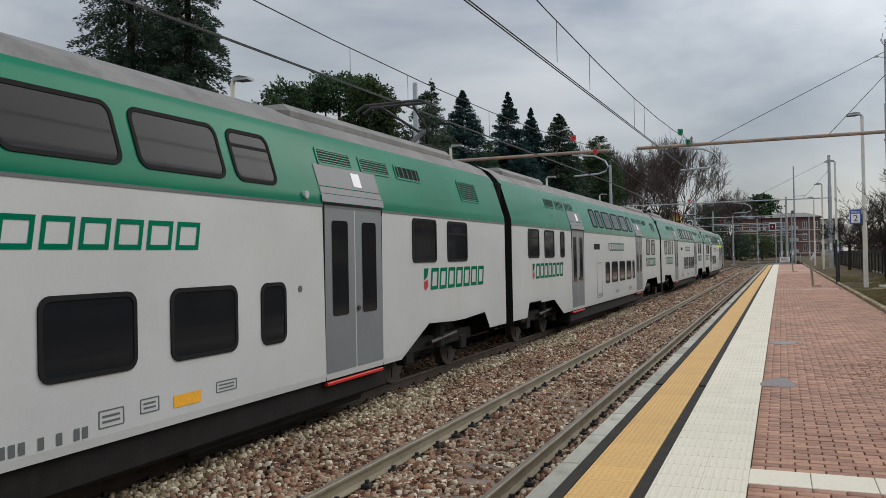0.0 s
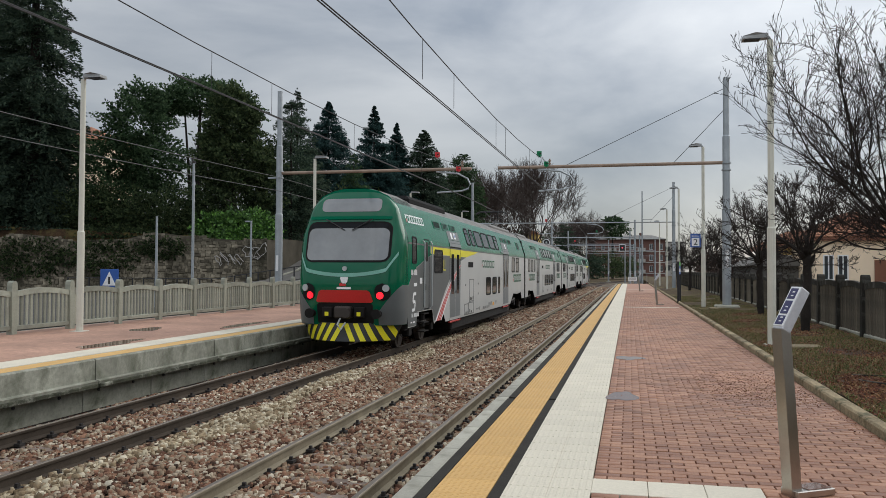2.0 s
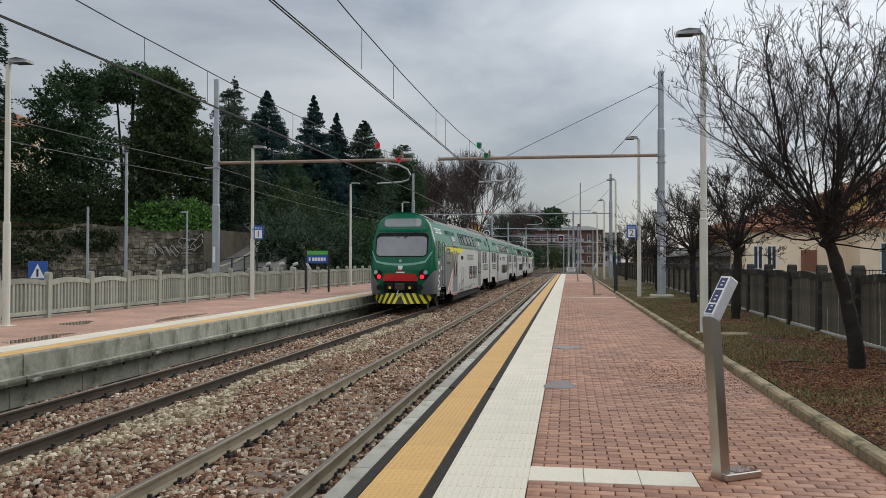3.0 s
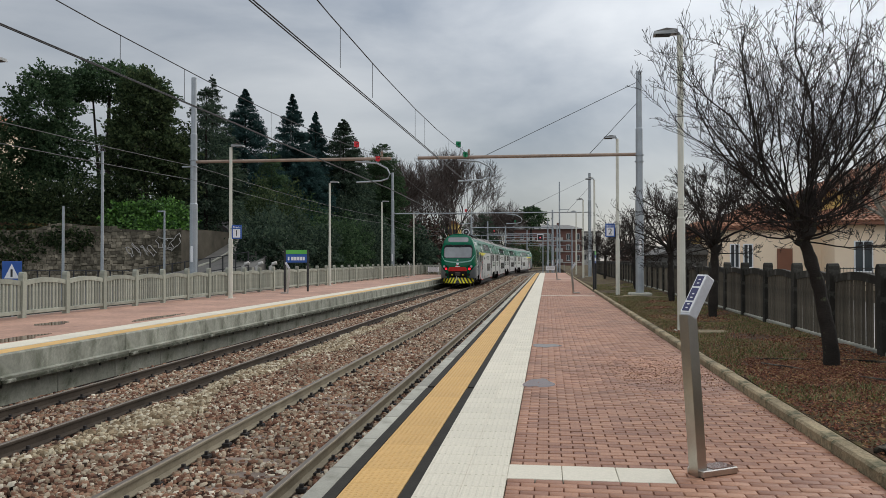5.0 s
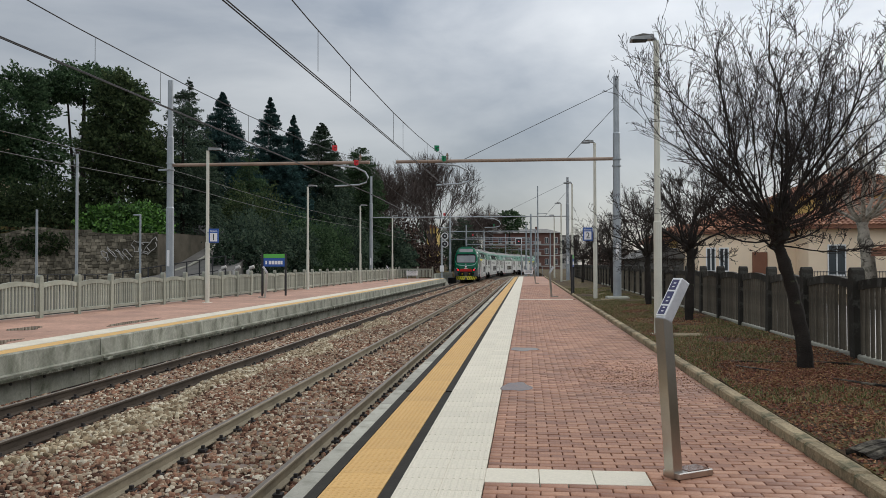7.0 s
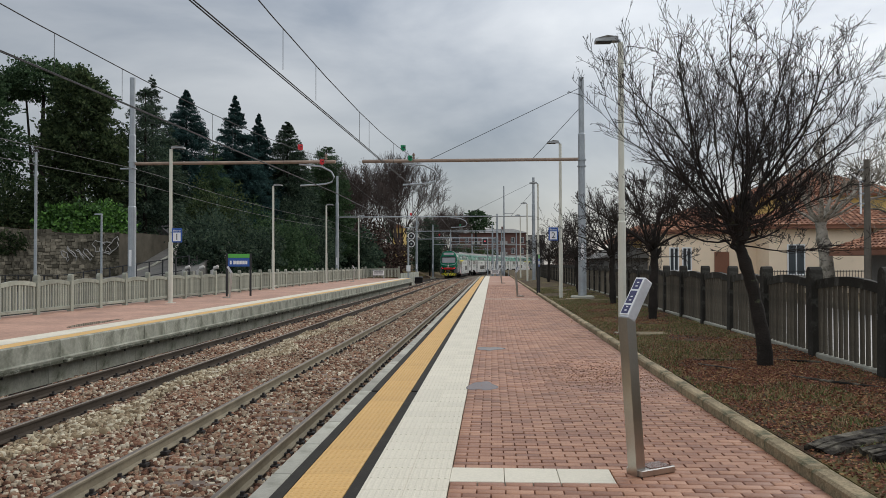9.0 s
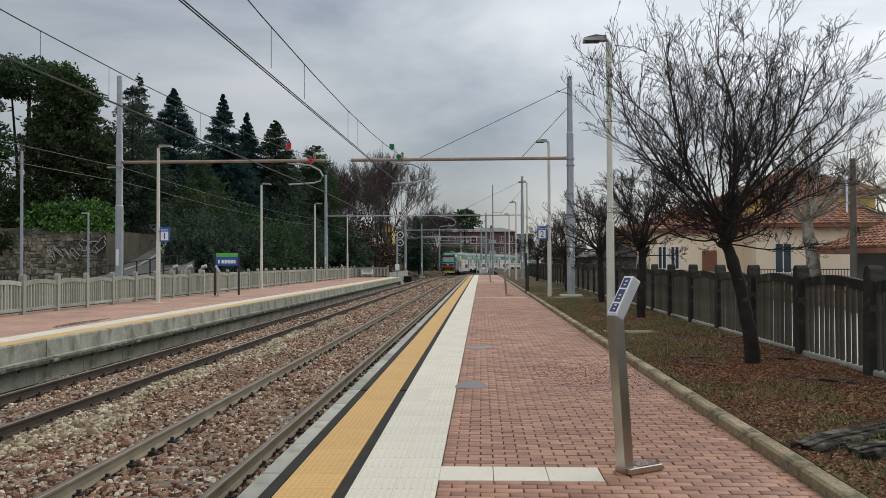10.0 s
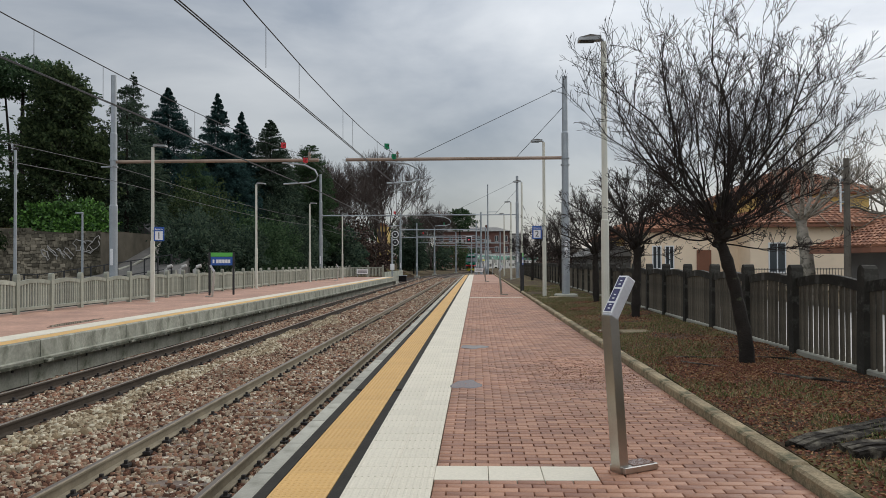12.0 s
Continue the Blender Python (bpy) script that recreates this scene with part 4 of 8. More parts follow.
M_TLAMP = mat("clear_lamp_glass", (0.40, 0.43, 0.43), 0.06, vary=0, grain=0, bump=0)
M_TORANGE = mat("orange_notice", (0.8, 0.38, 0.02), 0.5, vary=0)
M_STEELD = mat("worn_wheel_steel", (0.06, 0.05, 0.043), 0.6, 0.5)
M_PLOUGH = mat("plough_black_paint", (0.02, 0.02, 0.02), 0.5)

SIDE = [(1.395, 0.48), (1.41, 0.60), (1.41, 2.90), (1.395, 2.98), (1.165, 3.72), (1.08, 3.84)]
ROOF = [(1.08, 3.84), (0.90, 4.02), (0.60, 4.17), (0.25, 4.25), (0.0, 4.26)]


def side_x(z):
    for (x0, z0), (x1, z1) in zip(SIDE, SIDE[1:]):
        if z0 <= z <= z1:
            return x0 + (x1 - x0) * (z - z0) / (z1 - z0)
    return SIDE[-1][0]


def rounded(y0, y1, z0, z1, r, n=5):
    pts = []
    for cy, cz, a0 in ((y1 - r, z1 - r, 0), (y0 + r, z1 - r, 90), (y0 + r, z0 + r, 180), (y1 - r, z0 + r, 270)):
        for i in range(n + 1):
            a = radians(a0 + 90 * i / n)
            pts.append((cy + r * math.cos(a), cz + r * math.sin(a)))
    return pts


def on_side(acc, pts, off, sx):
    """A flat patch laid on the car's side."""
    tri = geometry.tessellate_polygon([[Vector((a, b, 0)) for a, b in pts]])
    vs = [(sx * (side_x(z) + off), y, z) for y, z in pts]
    fs = []
    for t in tri:
        a, b, c = (Vector(vs[i]) for i in t)
        n = (b - a).cross(c - a)
        fs.append(t if n.x * sx > 0 else t[::-1])
    return acc.add(vs, fs)


def ring_on_side(acc, outer, inner, o_off, i_off, sx):
    n = len(outer)
    vs = [(sx * (side_x(z) + 0.0), y, z) for y, z in outer] + [(sx * (side_x(z) + o_off), y, z) for y, z in outer] + [(sx * (side_x(z) + o_off), y, z) for y, z in inner] + [(sx * (side_x(z) + i_off), y, z) for y, z in inner]
    fs = []
    for k in range(3):
        for i in range(n):
            j = (i + 1) % n
            f = (k * n + i, k * n + j, (k + 1) * n + j, (k + 1) * n + i)
            fs.append(f if sx > 0 else f[::-1])
    return acc.add(vs, fs)


def coach_window(car, y0, y1, z0, z1, sx, r=0.09, split=False):
    w = part("window", ring_on_side(Acc(), rounded(y0, y1, z0, z1, r), rounded(y0 + 0.045, y1 - 0.045, z0 + 0.045, z1 - 0.045, r * 0.7), 0.014, 0.004, sx), M_TRUBBER, car, "dark rubber-framed window")
    part("pane", on_side(Acc(), rounded(y0 + 0.04, y1 - 0.04, z0 + 0.04, z1 - 0.04, r * 0.7), 0.006, sx), M_TGLASS, w, "dark tinted glass")
    if split:
        zc = z0 + (z1 - z0) * 0.66
        part("vent_bar", on_side(Acc(), [(y0 + 0.04, zc), (y1 - 0.04, zc), (y1 - 0.04, zc + 0.035), (y0 + 0.04, zc + 0.035)], 0.012, sx), M_TRUBBER, w)


def coach_door(car, y0, y1, sx, yellow=False):
    d = part("door", ring_on_side(Acc(), rounded(y0 - 0.03, y1 + 0.03, 0.44, 2.86, 0.03, 2), rounded(y0, y1, 0.47, 2.83, 0.02, 2), 0.012, -0.01, sx), M_TRUBBER, car, "double-leaf grey sliding door")
    mid = (y0 + y1) / 2
    for a, b in ((y0, mid - 0.015), (mid + 0.015, y1)):
        leaf = part("door_leaf", on_side(Acc(), rounded(a, b, 0.605, 2.83, 0.02, 2), 0.0024, sx), M_TDOOR, d)
        part("door_glass", on_side(Acc(), rounded(a + 0.19, b - 0.19, 1.35, 2.63, 0.05), 0.008, sx), M_TGLASS, d, "narrow dark door window")
        if yellow:
            if a > y0:
                part("pictogram", on_side(Acc(), [(y0 + 0.42, 3.13), (y0 + 0.66, 3.13), (y0 + 0.66, 3.33), (y0 + 0.42, 3.33)], 0.011, sx), M_SIGNW, d, "white pictogram sticker")
                part("pictogram_figure", on_side(Acc(), rounded(mid + 0.15, mid + 0.29, 3.17, 3.29, 0.04), 0.014, sx), M_BLUE, d, "blue figure on the sticker")
            part("yellow_band", on_side(Acc(), [(a + 0.01, 2.5), (b - 0.01, 2.5), (b - 0.01, 2.79), (a + 0.01, 2.79)], 0.005, sx), M_TYELLOW, d)
    part("header", on_side(Acc(), [(y0 - 0.06, 2.87), (y1 + 0.06, 2.87), (y1 + 0.06, 2.975), (y0 - 0.06, 2.975)], 0.02, sx), M_TDOOR, d)
    part("header_panel", on_side(Acc(), [(y0 - 0.05, 2.985), (y1 + 0.05, 2.985), (y1 + 0.05, 3.07), (y0 - 0.05, 3.07)], 0.008, sx), M_TGREY, d)
    part("header_panel", on_side(Acc(), [(y0 - 0.05, 3.085), (y1 + 0.05, 3.085), (y1 + 0.05, 3.38), (y0 - 0.05, 3.38)], 0.008, sx), M_TGREY, d)
    part("pictogram", on_side(Acc(), [(mid + 0.1, 3.13), (mid + 0.34, 3.13), (mid + 0.34, 3.33), (mid + 0.1, 3.33)], 0.011, sx), M_SIGNW, d, "white pictogram sticker")
    part("step", Acc().box((min(sx * 1.36, sx * 1.42), y0 + 0.02, 0.445), (max(sx * 1.36, sx * 1.42), y1 - 0.02, 0.49), 0.008), M_TRED, d, "red door step")
    part("button", Acc().disc((sx * 1.425, mid + 0.07, 1.42), (1, 0, 0), 0.035, 0.02, 12), M_BLACK, d)


def brand_mark(car, y0, y1, z0, z1, sx, dark):
    """A wordmark drawn as plain slanted frames and bars, after a two-coloured emblem."""
    m = M_TGREEN if dark else M_SIGNW
    h, L = z1 - z0, y1 - y0
    lead = y0 if sx > 0 else y1

    def place(a, b):
        return lead + sx * a, z0 + b * h

    def patch(name, pts, off, material, parent):
        return part(name, on_side(Acc(), [place(a, b) for a, b in pts], off, sx), material, parent)

    w = patch("wordmark", [(0, 0.45), (0.36 * h, 0.62), (0.52 * h, 1.0), (0, 1.0)], 0.0045, m, car)
    tagged(w, "brand emblem and plain slanted strokes")
    patch("red_emblem", [(0.0, 0.38), (0.34 * h, 0.50), (0.46 * h, 0.22), (0.2 * h, 0.0), (0.0, 0.1)], 0.006, M_TRED, w)
    n, q, lean = 7, 0.17, 0.16
    start = 0.78 * h
    g = (L - start) / n

    def stroke(i, pts):
        patch("stroke", [(start + i * g + a * g + (b - 0.5) * lean * h, b) for a, b in pts], 0.0045, m, w)

    t = q * h / g
    for i in range(n):
        stroke(i, [(0.0, 1 - q), (0.84, 1 - q), (0.84, 1), (0.0, 1)])
        stroke(i, [(0.0, 0), (0.84, 0), (0.84, q), (0.0, q)])
        stroke(i, [(0.0, q), (t, q), (t, 1 - q), (0.0, 1 - q)])
        stroke(i, [(0.84 - t, q), (0.84, q), (0.84, 1 - q), (0.84 - t, 1 - q)])


def side_bars(car, bars, material, sx, name="marking"):
    for y0, y1, z0, z1 in bars:
        part(name, on_side(Acc(), [(y0, z0), (y1, z0), (y1, z1), (y0, z1)], 0.005, sx), material, car)


def grille(car, y0, y1, z0, z1, sx, fins=6, upright=False):
    g = part("vent_grille", ring_on_side(Acc(), rounded(y0, y1, z0, z1, 0.03, 2), rounded(y0 + 0.03, y1 - 0.03, z0 + 0.03, z1 - 0.03, 0.02, 2), 0.012, 0.003, sx), M_TGREEN, car, "slatted vent")
    part("recess", on_side(Acc(), rounded(y0 + 0.025, y1 - 0.025, z0 + 0.025, z1 - 0.025, 0.02, 2), 0.005, sx), M_TRUBBER, g)
    for i in range(fins):
        a = Acc()
        if upright:
            c = y0 + 0.03 + (y1 - y0 - 0.06) * (i + 0.5) / fins
            on_side(a, [(c - 0.012, z0 + 0.03), (c + 0.012, z0 + 0.03), (c + 0.012, z1 - 0.03), (c - 0.012, z1 - 0.03)], 0.012, sx)
        else:
            c = z0 + 0.03 + (z1 - z0 - 0.06) * (i + 0.5) / fins
            on_side(a, [(y0 + 0.03, c - 0.007), (y1 - 0.03, c - 0.007), (y1 - 0.03, c + 0.007), (y0 + 0.03, c + 0.007)], 0.011, sx)
        part("fin", a, M_TGREEN, g)


def body_shell(car, rings, lower_mat):
    """rings: (y, lowest z). White or grey below, green above, roof on top."""
    low, up, roof, floor = Acc(), Acc(), Acc(), Acc()
    lo_prof = [(None, 0), (1.41, 0.60), (1.41, 2.80)]
    up_prof = [(1.41, 2.80)] + SIDE[2:]
    for acc, kind in ((low, 0), (up, 1), (roof, 2)):
        vs, fs = [], []
        for y, zb in rings:
            if kind == 0:
                half = [(1.405 if zb > 0.6 else 1.40, zb), (1.41, max(zb + 0.06, 0.60)), (1.41, 2.80)]
            elif kind == 1:
                half = up_prof
            else:
                half = ROOF
            if kind < 2:
                vs += [(x, y, z) for x, z in half] + [(-x, y, z) for x, z in half]
            else:
                vs += [(x, y, z) for x, z in half] + [(-x, y, z) for x, z in half[-2::-1]]
        n = len(half) if kind < 2 else 2 * len(half) - 1
        stride = 2 * n if kind < 2 else n
        for i in range(len(rings) - 1):
            a, b = i * stride, (i + 1) * stride
            for k in range(n - 1):
                fs.append((a + k, b + k, b + k + 1, a + k + 1)[::-1])
                if kind < 2:
                    fs.append((a + n + k, b + n + k, b + n + k + 1, a + n + k + 1))
        acc.add(vs, fs)
    part("lower_body", low, lower_mat, car, "white painted lower body side")
    part("upper_body", up, M_TGREEN, car, "green painted upper body side", smooth=True)
    part("roof", roof, M_TROOF, car, "dirty grey roof")
    part("waist_line", Acc().box((1.405, rings[0][0], 2.795), (1.416, rings[-1][0], 2.83)).box((-1.416, rings[0][0], 2.795), (-1.405, rings[-1][0], 2.83)), M_TGREY, car)
    y0, y1 = rings[0][0], rings[-1][0]
    floor.box((-1.3, y0 + 0.1, 0.95), (1.3, y1 - 0.1, 1.02))
    part("floor_pan", floor, M_TUNDER, car)
    part("underframe", Acc().box((-1.33, y0 + 5.6, 0.16), (1.33, y1 - 5.6, 0.9), 0.05).box((-1.2, y0 + 5.9, 0.06), (1.2, y0 + 9.4, 0.2), 0.03).box((-1.2, y1 - 10.0, 0.06), (1.2, y1 - 6.2, 0.2), 0.03), M_TUNDER, car, "grimy equipment boxes")
    for y, s in ((y0, -1), (y1, 1)):
        part("end_wall", Acc().convex([(-1.39, y, 0.6), (1.39, y, 0.6), (1.39, y, 3.0), (-1.39, y, 3.0), (1.06, y, 3.85), (-1.06, y, 3.85), (0.5, y, 4.2), (-0.5, y, 4.2)]
                                      + [(-1.39, y - s * 0.05, 0.6), (1.39, y - s * 0.05, 0.6), (1.39, y - s * 0.05, 3.0), (-1.39, y - s * 0.05, 3.0), (1.06, y - s * 0.05, 3.85), (-1.06, y - s * 0.05, 3.85), (0.5, y - s * 0.05, 4.2), (-0.5, y - s * 0.05, 4.2)],
                                      [(0, 1, 2, 4, 6, 7, 5, 3), (8, 9, 10, 12, 14, 15, 13, 11)]), M_TRUBBER, car)


def make_bogie(car, yc):
    b = part("bogie", Acc().box((-1.12, yc - 1.75, 0.48), (-0.92, yc + 1.75, 0.72), 0.03).box((0.92, yc - 1.75, 0.48), (1.12, yc + 1.75, 0.72), 0.03).box((-1.0, yc - 0.3, 0.42), (1.0, yc + 0.3, 0.8), 0.03), M_TUNDER, car, "grimy dark bogie frame")
    for s in (-1, 1):
        for k in (-1.25, 1.25):
            part("axle_box", Acc().box((s * 1.05 - 0.1, yc + k - 0.17, 0.32), (s * 1.05 + 0.1, yc + k + 0.17, 0.6), 0.03), M_TUNDER, b)
        part("spring", Acc().tube([(s * 1.08, yc, 0.5), (s * 1.08, yc, 0.98)], 0.16, 12), M_TUNDER, b)
        part("damper", Acc().tube([(s * 1.2, yc - 0.5, 0.62), (s * 1.2, yc + 0.7, 0.70)], 0.04, 8), M_STEELD, b)
    for k in (-1.25, 1.25):
        a = Acc().tube([(-0.95, 0, 0), (0.95, 0, 0)], 0.075, 10)
        for s in (-1, 1):
            a.tube([(s * 0.68, 0, 0), (s * 0.695, 0, 0), (s * 0.70, 0, 0), (s * 0.82, 0, 0)], [0.47, 0.47, 0.44, 0.435], 24)
            for j in range(4):
                ang = j * math.pi / 2
                a.box((-0.01, -0.05, 0.18), (0.01, 0.05, 0.34), 0.004, Matrix.Translation((s * 0.825, 0, 0)) @ Matrix.Rotation(ang, 4, "X"))
        w = part("wheelset", a, M_STEELD, b, "steel wheels on an axle")
        w.location = (0, yc + k, 0.44)


def pantograph(car, y, up):
    p = part("pantograph", Acc().box((-0.5, y - 0.6, 4.30), (0.5, y + 0.6, 4.36), 0.01), M_TUNDER, car, "folding pantograph on the roof")
    if up:
        part("lower_arm", Acc().tube([(0, y - 0.3, 4.36), (0, y + 0.6, 4.78)], 0.055, 8), M_WIRE, p)
        for s in (-0.35, 0.35):
            part("upper_arm", Acc().tube([(s * 0.3, y + 0.6, 4.78), (s, y - 0.75, 5.12)], 0.028, 6), M_WIRE, p)
        for k in (-0.14, 0.14):
            part("head", Acc().tube([(-0.8, y - 0.75 + k, 5.03), (-0.6, y - 0.75 + k, 5.14), (0.6, y - 0.75 + k, 5.14), (0.8, y - 0.75 + k, 5.03)], 0.03, 6), M_WIRE, p)
        for x in (-0.4, 0.4):
            part("insulator", Acc().tube([(x, y, 4.2), (x, y, 4.31)], 0.08, 10), M_RUST, p)
    else:
        part("lower_arm", Acc().tube([(0, y + 0.5, 4.4), (0, y - 0.85, 4.45)], 0.05, 8), M_WIRE, p)
        part("head", Acc().tube([(-0.75, y + 0.55, 4.45), (0.75, y + 0.55, 4.45)], 0.03, 6), M_WIRE, p)


def gangway(car, y, s):
    a = Acc()
    for k in range(4):
        c = 0.0 if k % 2 else 0.05
        y0 = y + s * (0.02 + k * 0.075)
        a.box((-1.22 + c, min(y0, y0 + s * 0.06), 0.85), (1.22 - c, max(y0, y0 + s * 0.06), 3.75 - c), 0.04)
    part("gangway", a, M_TRUBBER, car, "black rubber bellows")
    part("coupler", Acc().box((-0.2, min(y, y + s * 0.4), 0.6), (0.2, max(y, y + s * 0.4), 0.9), 0.03), M_TUNDER, car)


def outlined(car, y0, y1, z0, z1, sx):
    """A small notice: a thin printed frame with two rows of fine print."""
    e = 0.012
    n = part("notice", ring_on_side(Acc(), rounded(y0, y1, z0, z1, 0.012, 2), rounded(y0 + e, y1 - e, z0 + e, z1 - e, 0.008, 2), 0.004, 0.002, sx), M_TGREY, car, "small printed notice frame")
    hh = z1 - z0
    for k in (0.28, 0.58):
        part("print_bar", on_side(Acc(), [(y0 + 0.04, z0 + hh * k), (y1 - 0.05, z0 + hh * k), (y1 - 0.05, z0 + hh * (k + 0.13)), (y0 + 0.04, z0 + hh * (k + 0.13))], 0.004, sx), M_TGREY, n)


def common_notices(car, sx, ys):
    for y in ys:
        outlined(car, y, y + 0.28, 0.72, 0.86, sx)
        outlined(car, y + 0.4, y + 0.62, 0.74, 0.84, sx)


# --- the coach without a cab ---
def make_coach():
    L = 24.0
    car = thing("train_coach", "white and green double-deck railway coach with grey doors", "train car", group="train cars")
    h = L / 2
    rings = [(-h, 0.66), (-h + 1.1, 0.66), (-h + 1.3, 1.0), (-h + 2.3, 1.0), (-h + 2.35, 0.95), (-h + 3.6, 0.95), (-h + 4.6, 0.52), (h - 5.2, 0.52), (h - 4.2, 0.98), (h - 2.3, 0.98), (h - 1.3, 1.0), (h - 1.0, 0.66), (h, 0.66)]
    body_shell(car, rings, M_TWHITE)
    u = lambda v: v - h
    for sx in (1, -1):
        for a, b in ((1.25, 2.2), (2.7, 3.65), (4.3, 4.75)):
            coach_window(car, u(a), u(b), 2.06, 2.76, sx, split=a < 2)
        coach_door(car, u(5.6), u(7.15), sx)
        coach_door(car, u(16.8), u(18.35), sx)
        for a, b in ((10.4, 11.1), (11.5, 12.6), (13.0, 14.1), (14.5, 15.5), (15.85, 16.3)):
            coach_window(car, u(a), u(b), 1.13, 1.86, sx, 0.12)
        for a, b in ((8.7, 9.4), (9.7, 10.4), (10.7, 12.0), (12.3, 13.6), (13.9, 15.2), (15.5, 16.2)):
            coach_window(car, u(a), u(b), 3.00, 3.60, sx, 0.13)
        for a, b in ((19.6, 20.6), (21.1, 22.1)):
            coach_window(car, u(a), u(b), 2.06, 2.76, sx, split=a > 20)
        brand_mark(car, u(1.6), u(4.6), 1.55, 1.92, sx, True)
        brand_mark(car, u(11.0), u(14.0), 2.24, 2.52, sx, True)
        brand_mark(car, u(19.5), u(22.4), 1.55, 1.92, sx, True)
        for i in range(3):
            grille(car, u(3.4 + i * 1.1), u(4.25 + i * 1.1), 3.38, 3.62, sx, 5, i == 0)
            grille(car, u(17.0 + i * 1.25), u(17.95 + i * 1.25), 3.38, 3.62, sx, 5, i == 2)
        grille(car, u(21.9), u(22.9), 3.18, 3.58, sx, 8)
        side_bars(car, [(u(8.6), u(9.5), 2.28, 2.46)], M_TRUBBER, sx, "vent_slot")
        common_notices(car, sx, [u(9.2), u(12.2), u(15.0)])
        part("service_hatch", ring_on_side(Acc(), rounded(u(9.0), u(9.8), 0.7, 1.85, 0.03, 2), rounded(u(9.02), u(9.78), 0.72, 1.83, 0.02, 2), 0.004, 0.001, sx), M_TGREY, car)
    for yb in (-h + 3.3, h - 3.3):
        make_bogie(car, yb)
    gangway(car, h, 1)
    gangway(car, -h, -1)
    part("roof_pod", Acc().box((-0.85, -h + 1.0, 3.95), (0.85, -h + 4.8, 4.23), 0.10), M_TROOF, car, "dark roof equipment cover")
    part("roof_pod", Acc().box((-0.85, h - 5.6, 3.95), (0.85, h - 1.2, 4.23), 0.10), M_TROOF, car, "dark roof equipment cover")
    return car


# --- the coach with a driving cab at its rear end ---
SEAM = 1.05


def nose_front(z):
    """How far the nose lies behind its tip, by height."""
    pts = [(0.70, 0.32), (1.2, 0.20), (1.6, 0.15), (2.1, 0.17), (2.3, 0.23), (3.35, 0.56), (3.5, 0.58), (3.85, 0.74), (4.1, 0.92), (4.22, 1.03)]
    for (z0, f0), (z1, f1) in zip(pts, pts[1:]):
        if z0 <= z <= z1:
            return f0 + (f1 - f0) * (z - z0) / (z1 - z0)
    return pts[-1][1]


def nose_half(z):
    pts = [(0.45, 1.30), (0.7, 1.38), (1.0, 1.41), (2.90, 1.41), (2.98, 1.395), (3.72, 1.165), (3.84, 1.08), (4.02, 0.90), (4.17, 0.60), (4.22, 0.40)]
    for (z0, f0), (z1, f1) in zip(pts, pts[1:]):
        if z0 <= z <= z1:
            return f0 + (f1 - f0) * (z - z0) / (z1 - z0)
    return pts[-1][1]


def nose_u(x, z):
    w, f = nose_half(z), nose_front(z)
    k = max(0.0, 1 - (min(abs(x), w) / w) ** 5.0) ** (1 / 2.6)
    return SEAM - (SEAM - f) * k


def nose_patch(h, x0, x1, z0, z1, r, off, nx=20, nz=10, shape=None):
    """A rounded patch that follows the nose."""
    a = Acc()
    vs, fs = [], []
    for j in range(nz + 1):
        z = z0 + (z1 - z0) * j / nz
        inset = 0
        for e in (z - z0, z1 - z):
            if e < r:
                inset = max(inset, r - math.sqrt(max(0, r * r - (r - e) ** 2)))
        if shape:
            inset += shape((z - z0) / (z1 - z0))
        for i in range(nx + 1):
            x = x0 + inset + (x1 - x0 - 2 * inset) * i / nx
            vs.append((x, nose_u(x, z) - off - h, z))
    for j in range(nz):
        for i in range(nx):
            k = j * (nx + 1) + i
            fs.append((k, k + 1, k + nx + 2, k + nx + 1))
    return a.add(vs, fs)


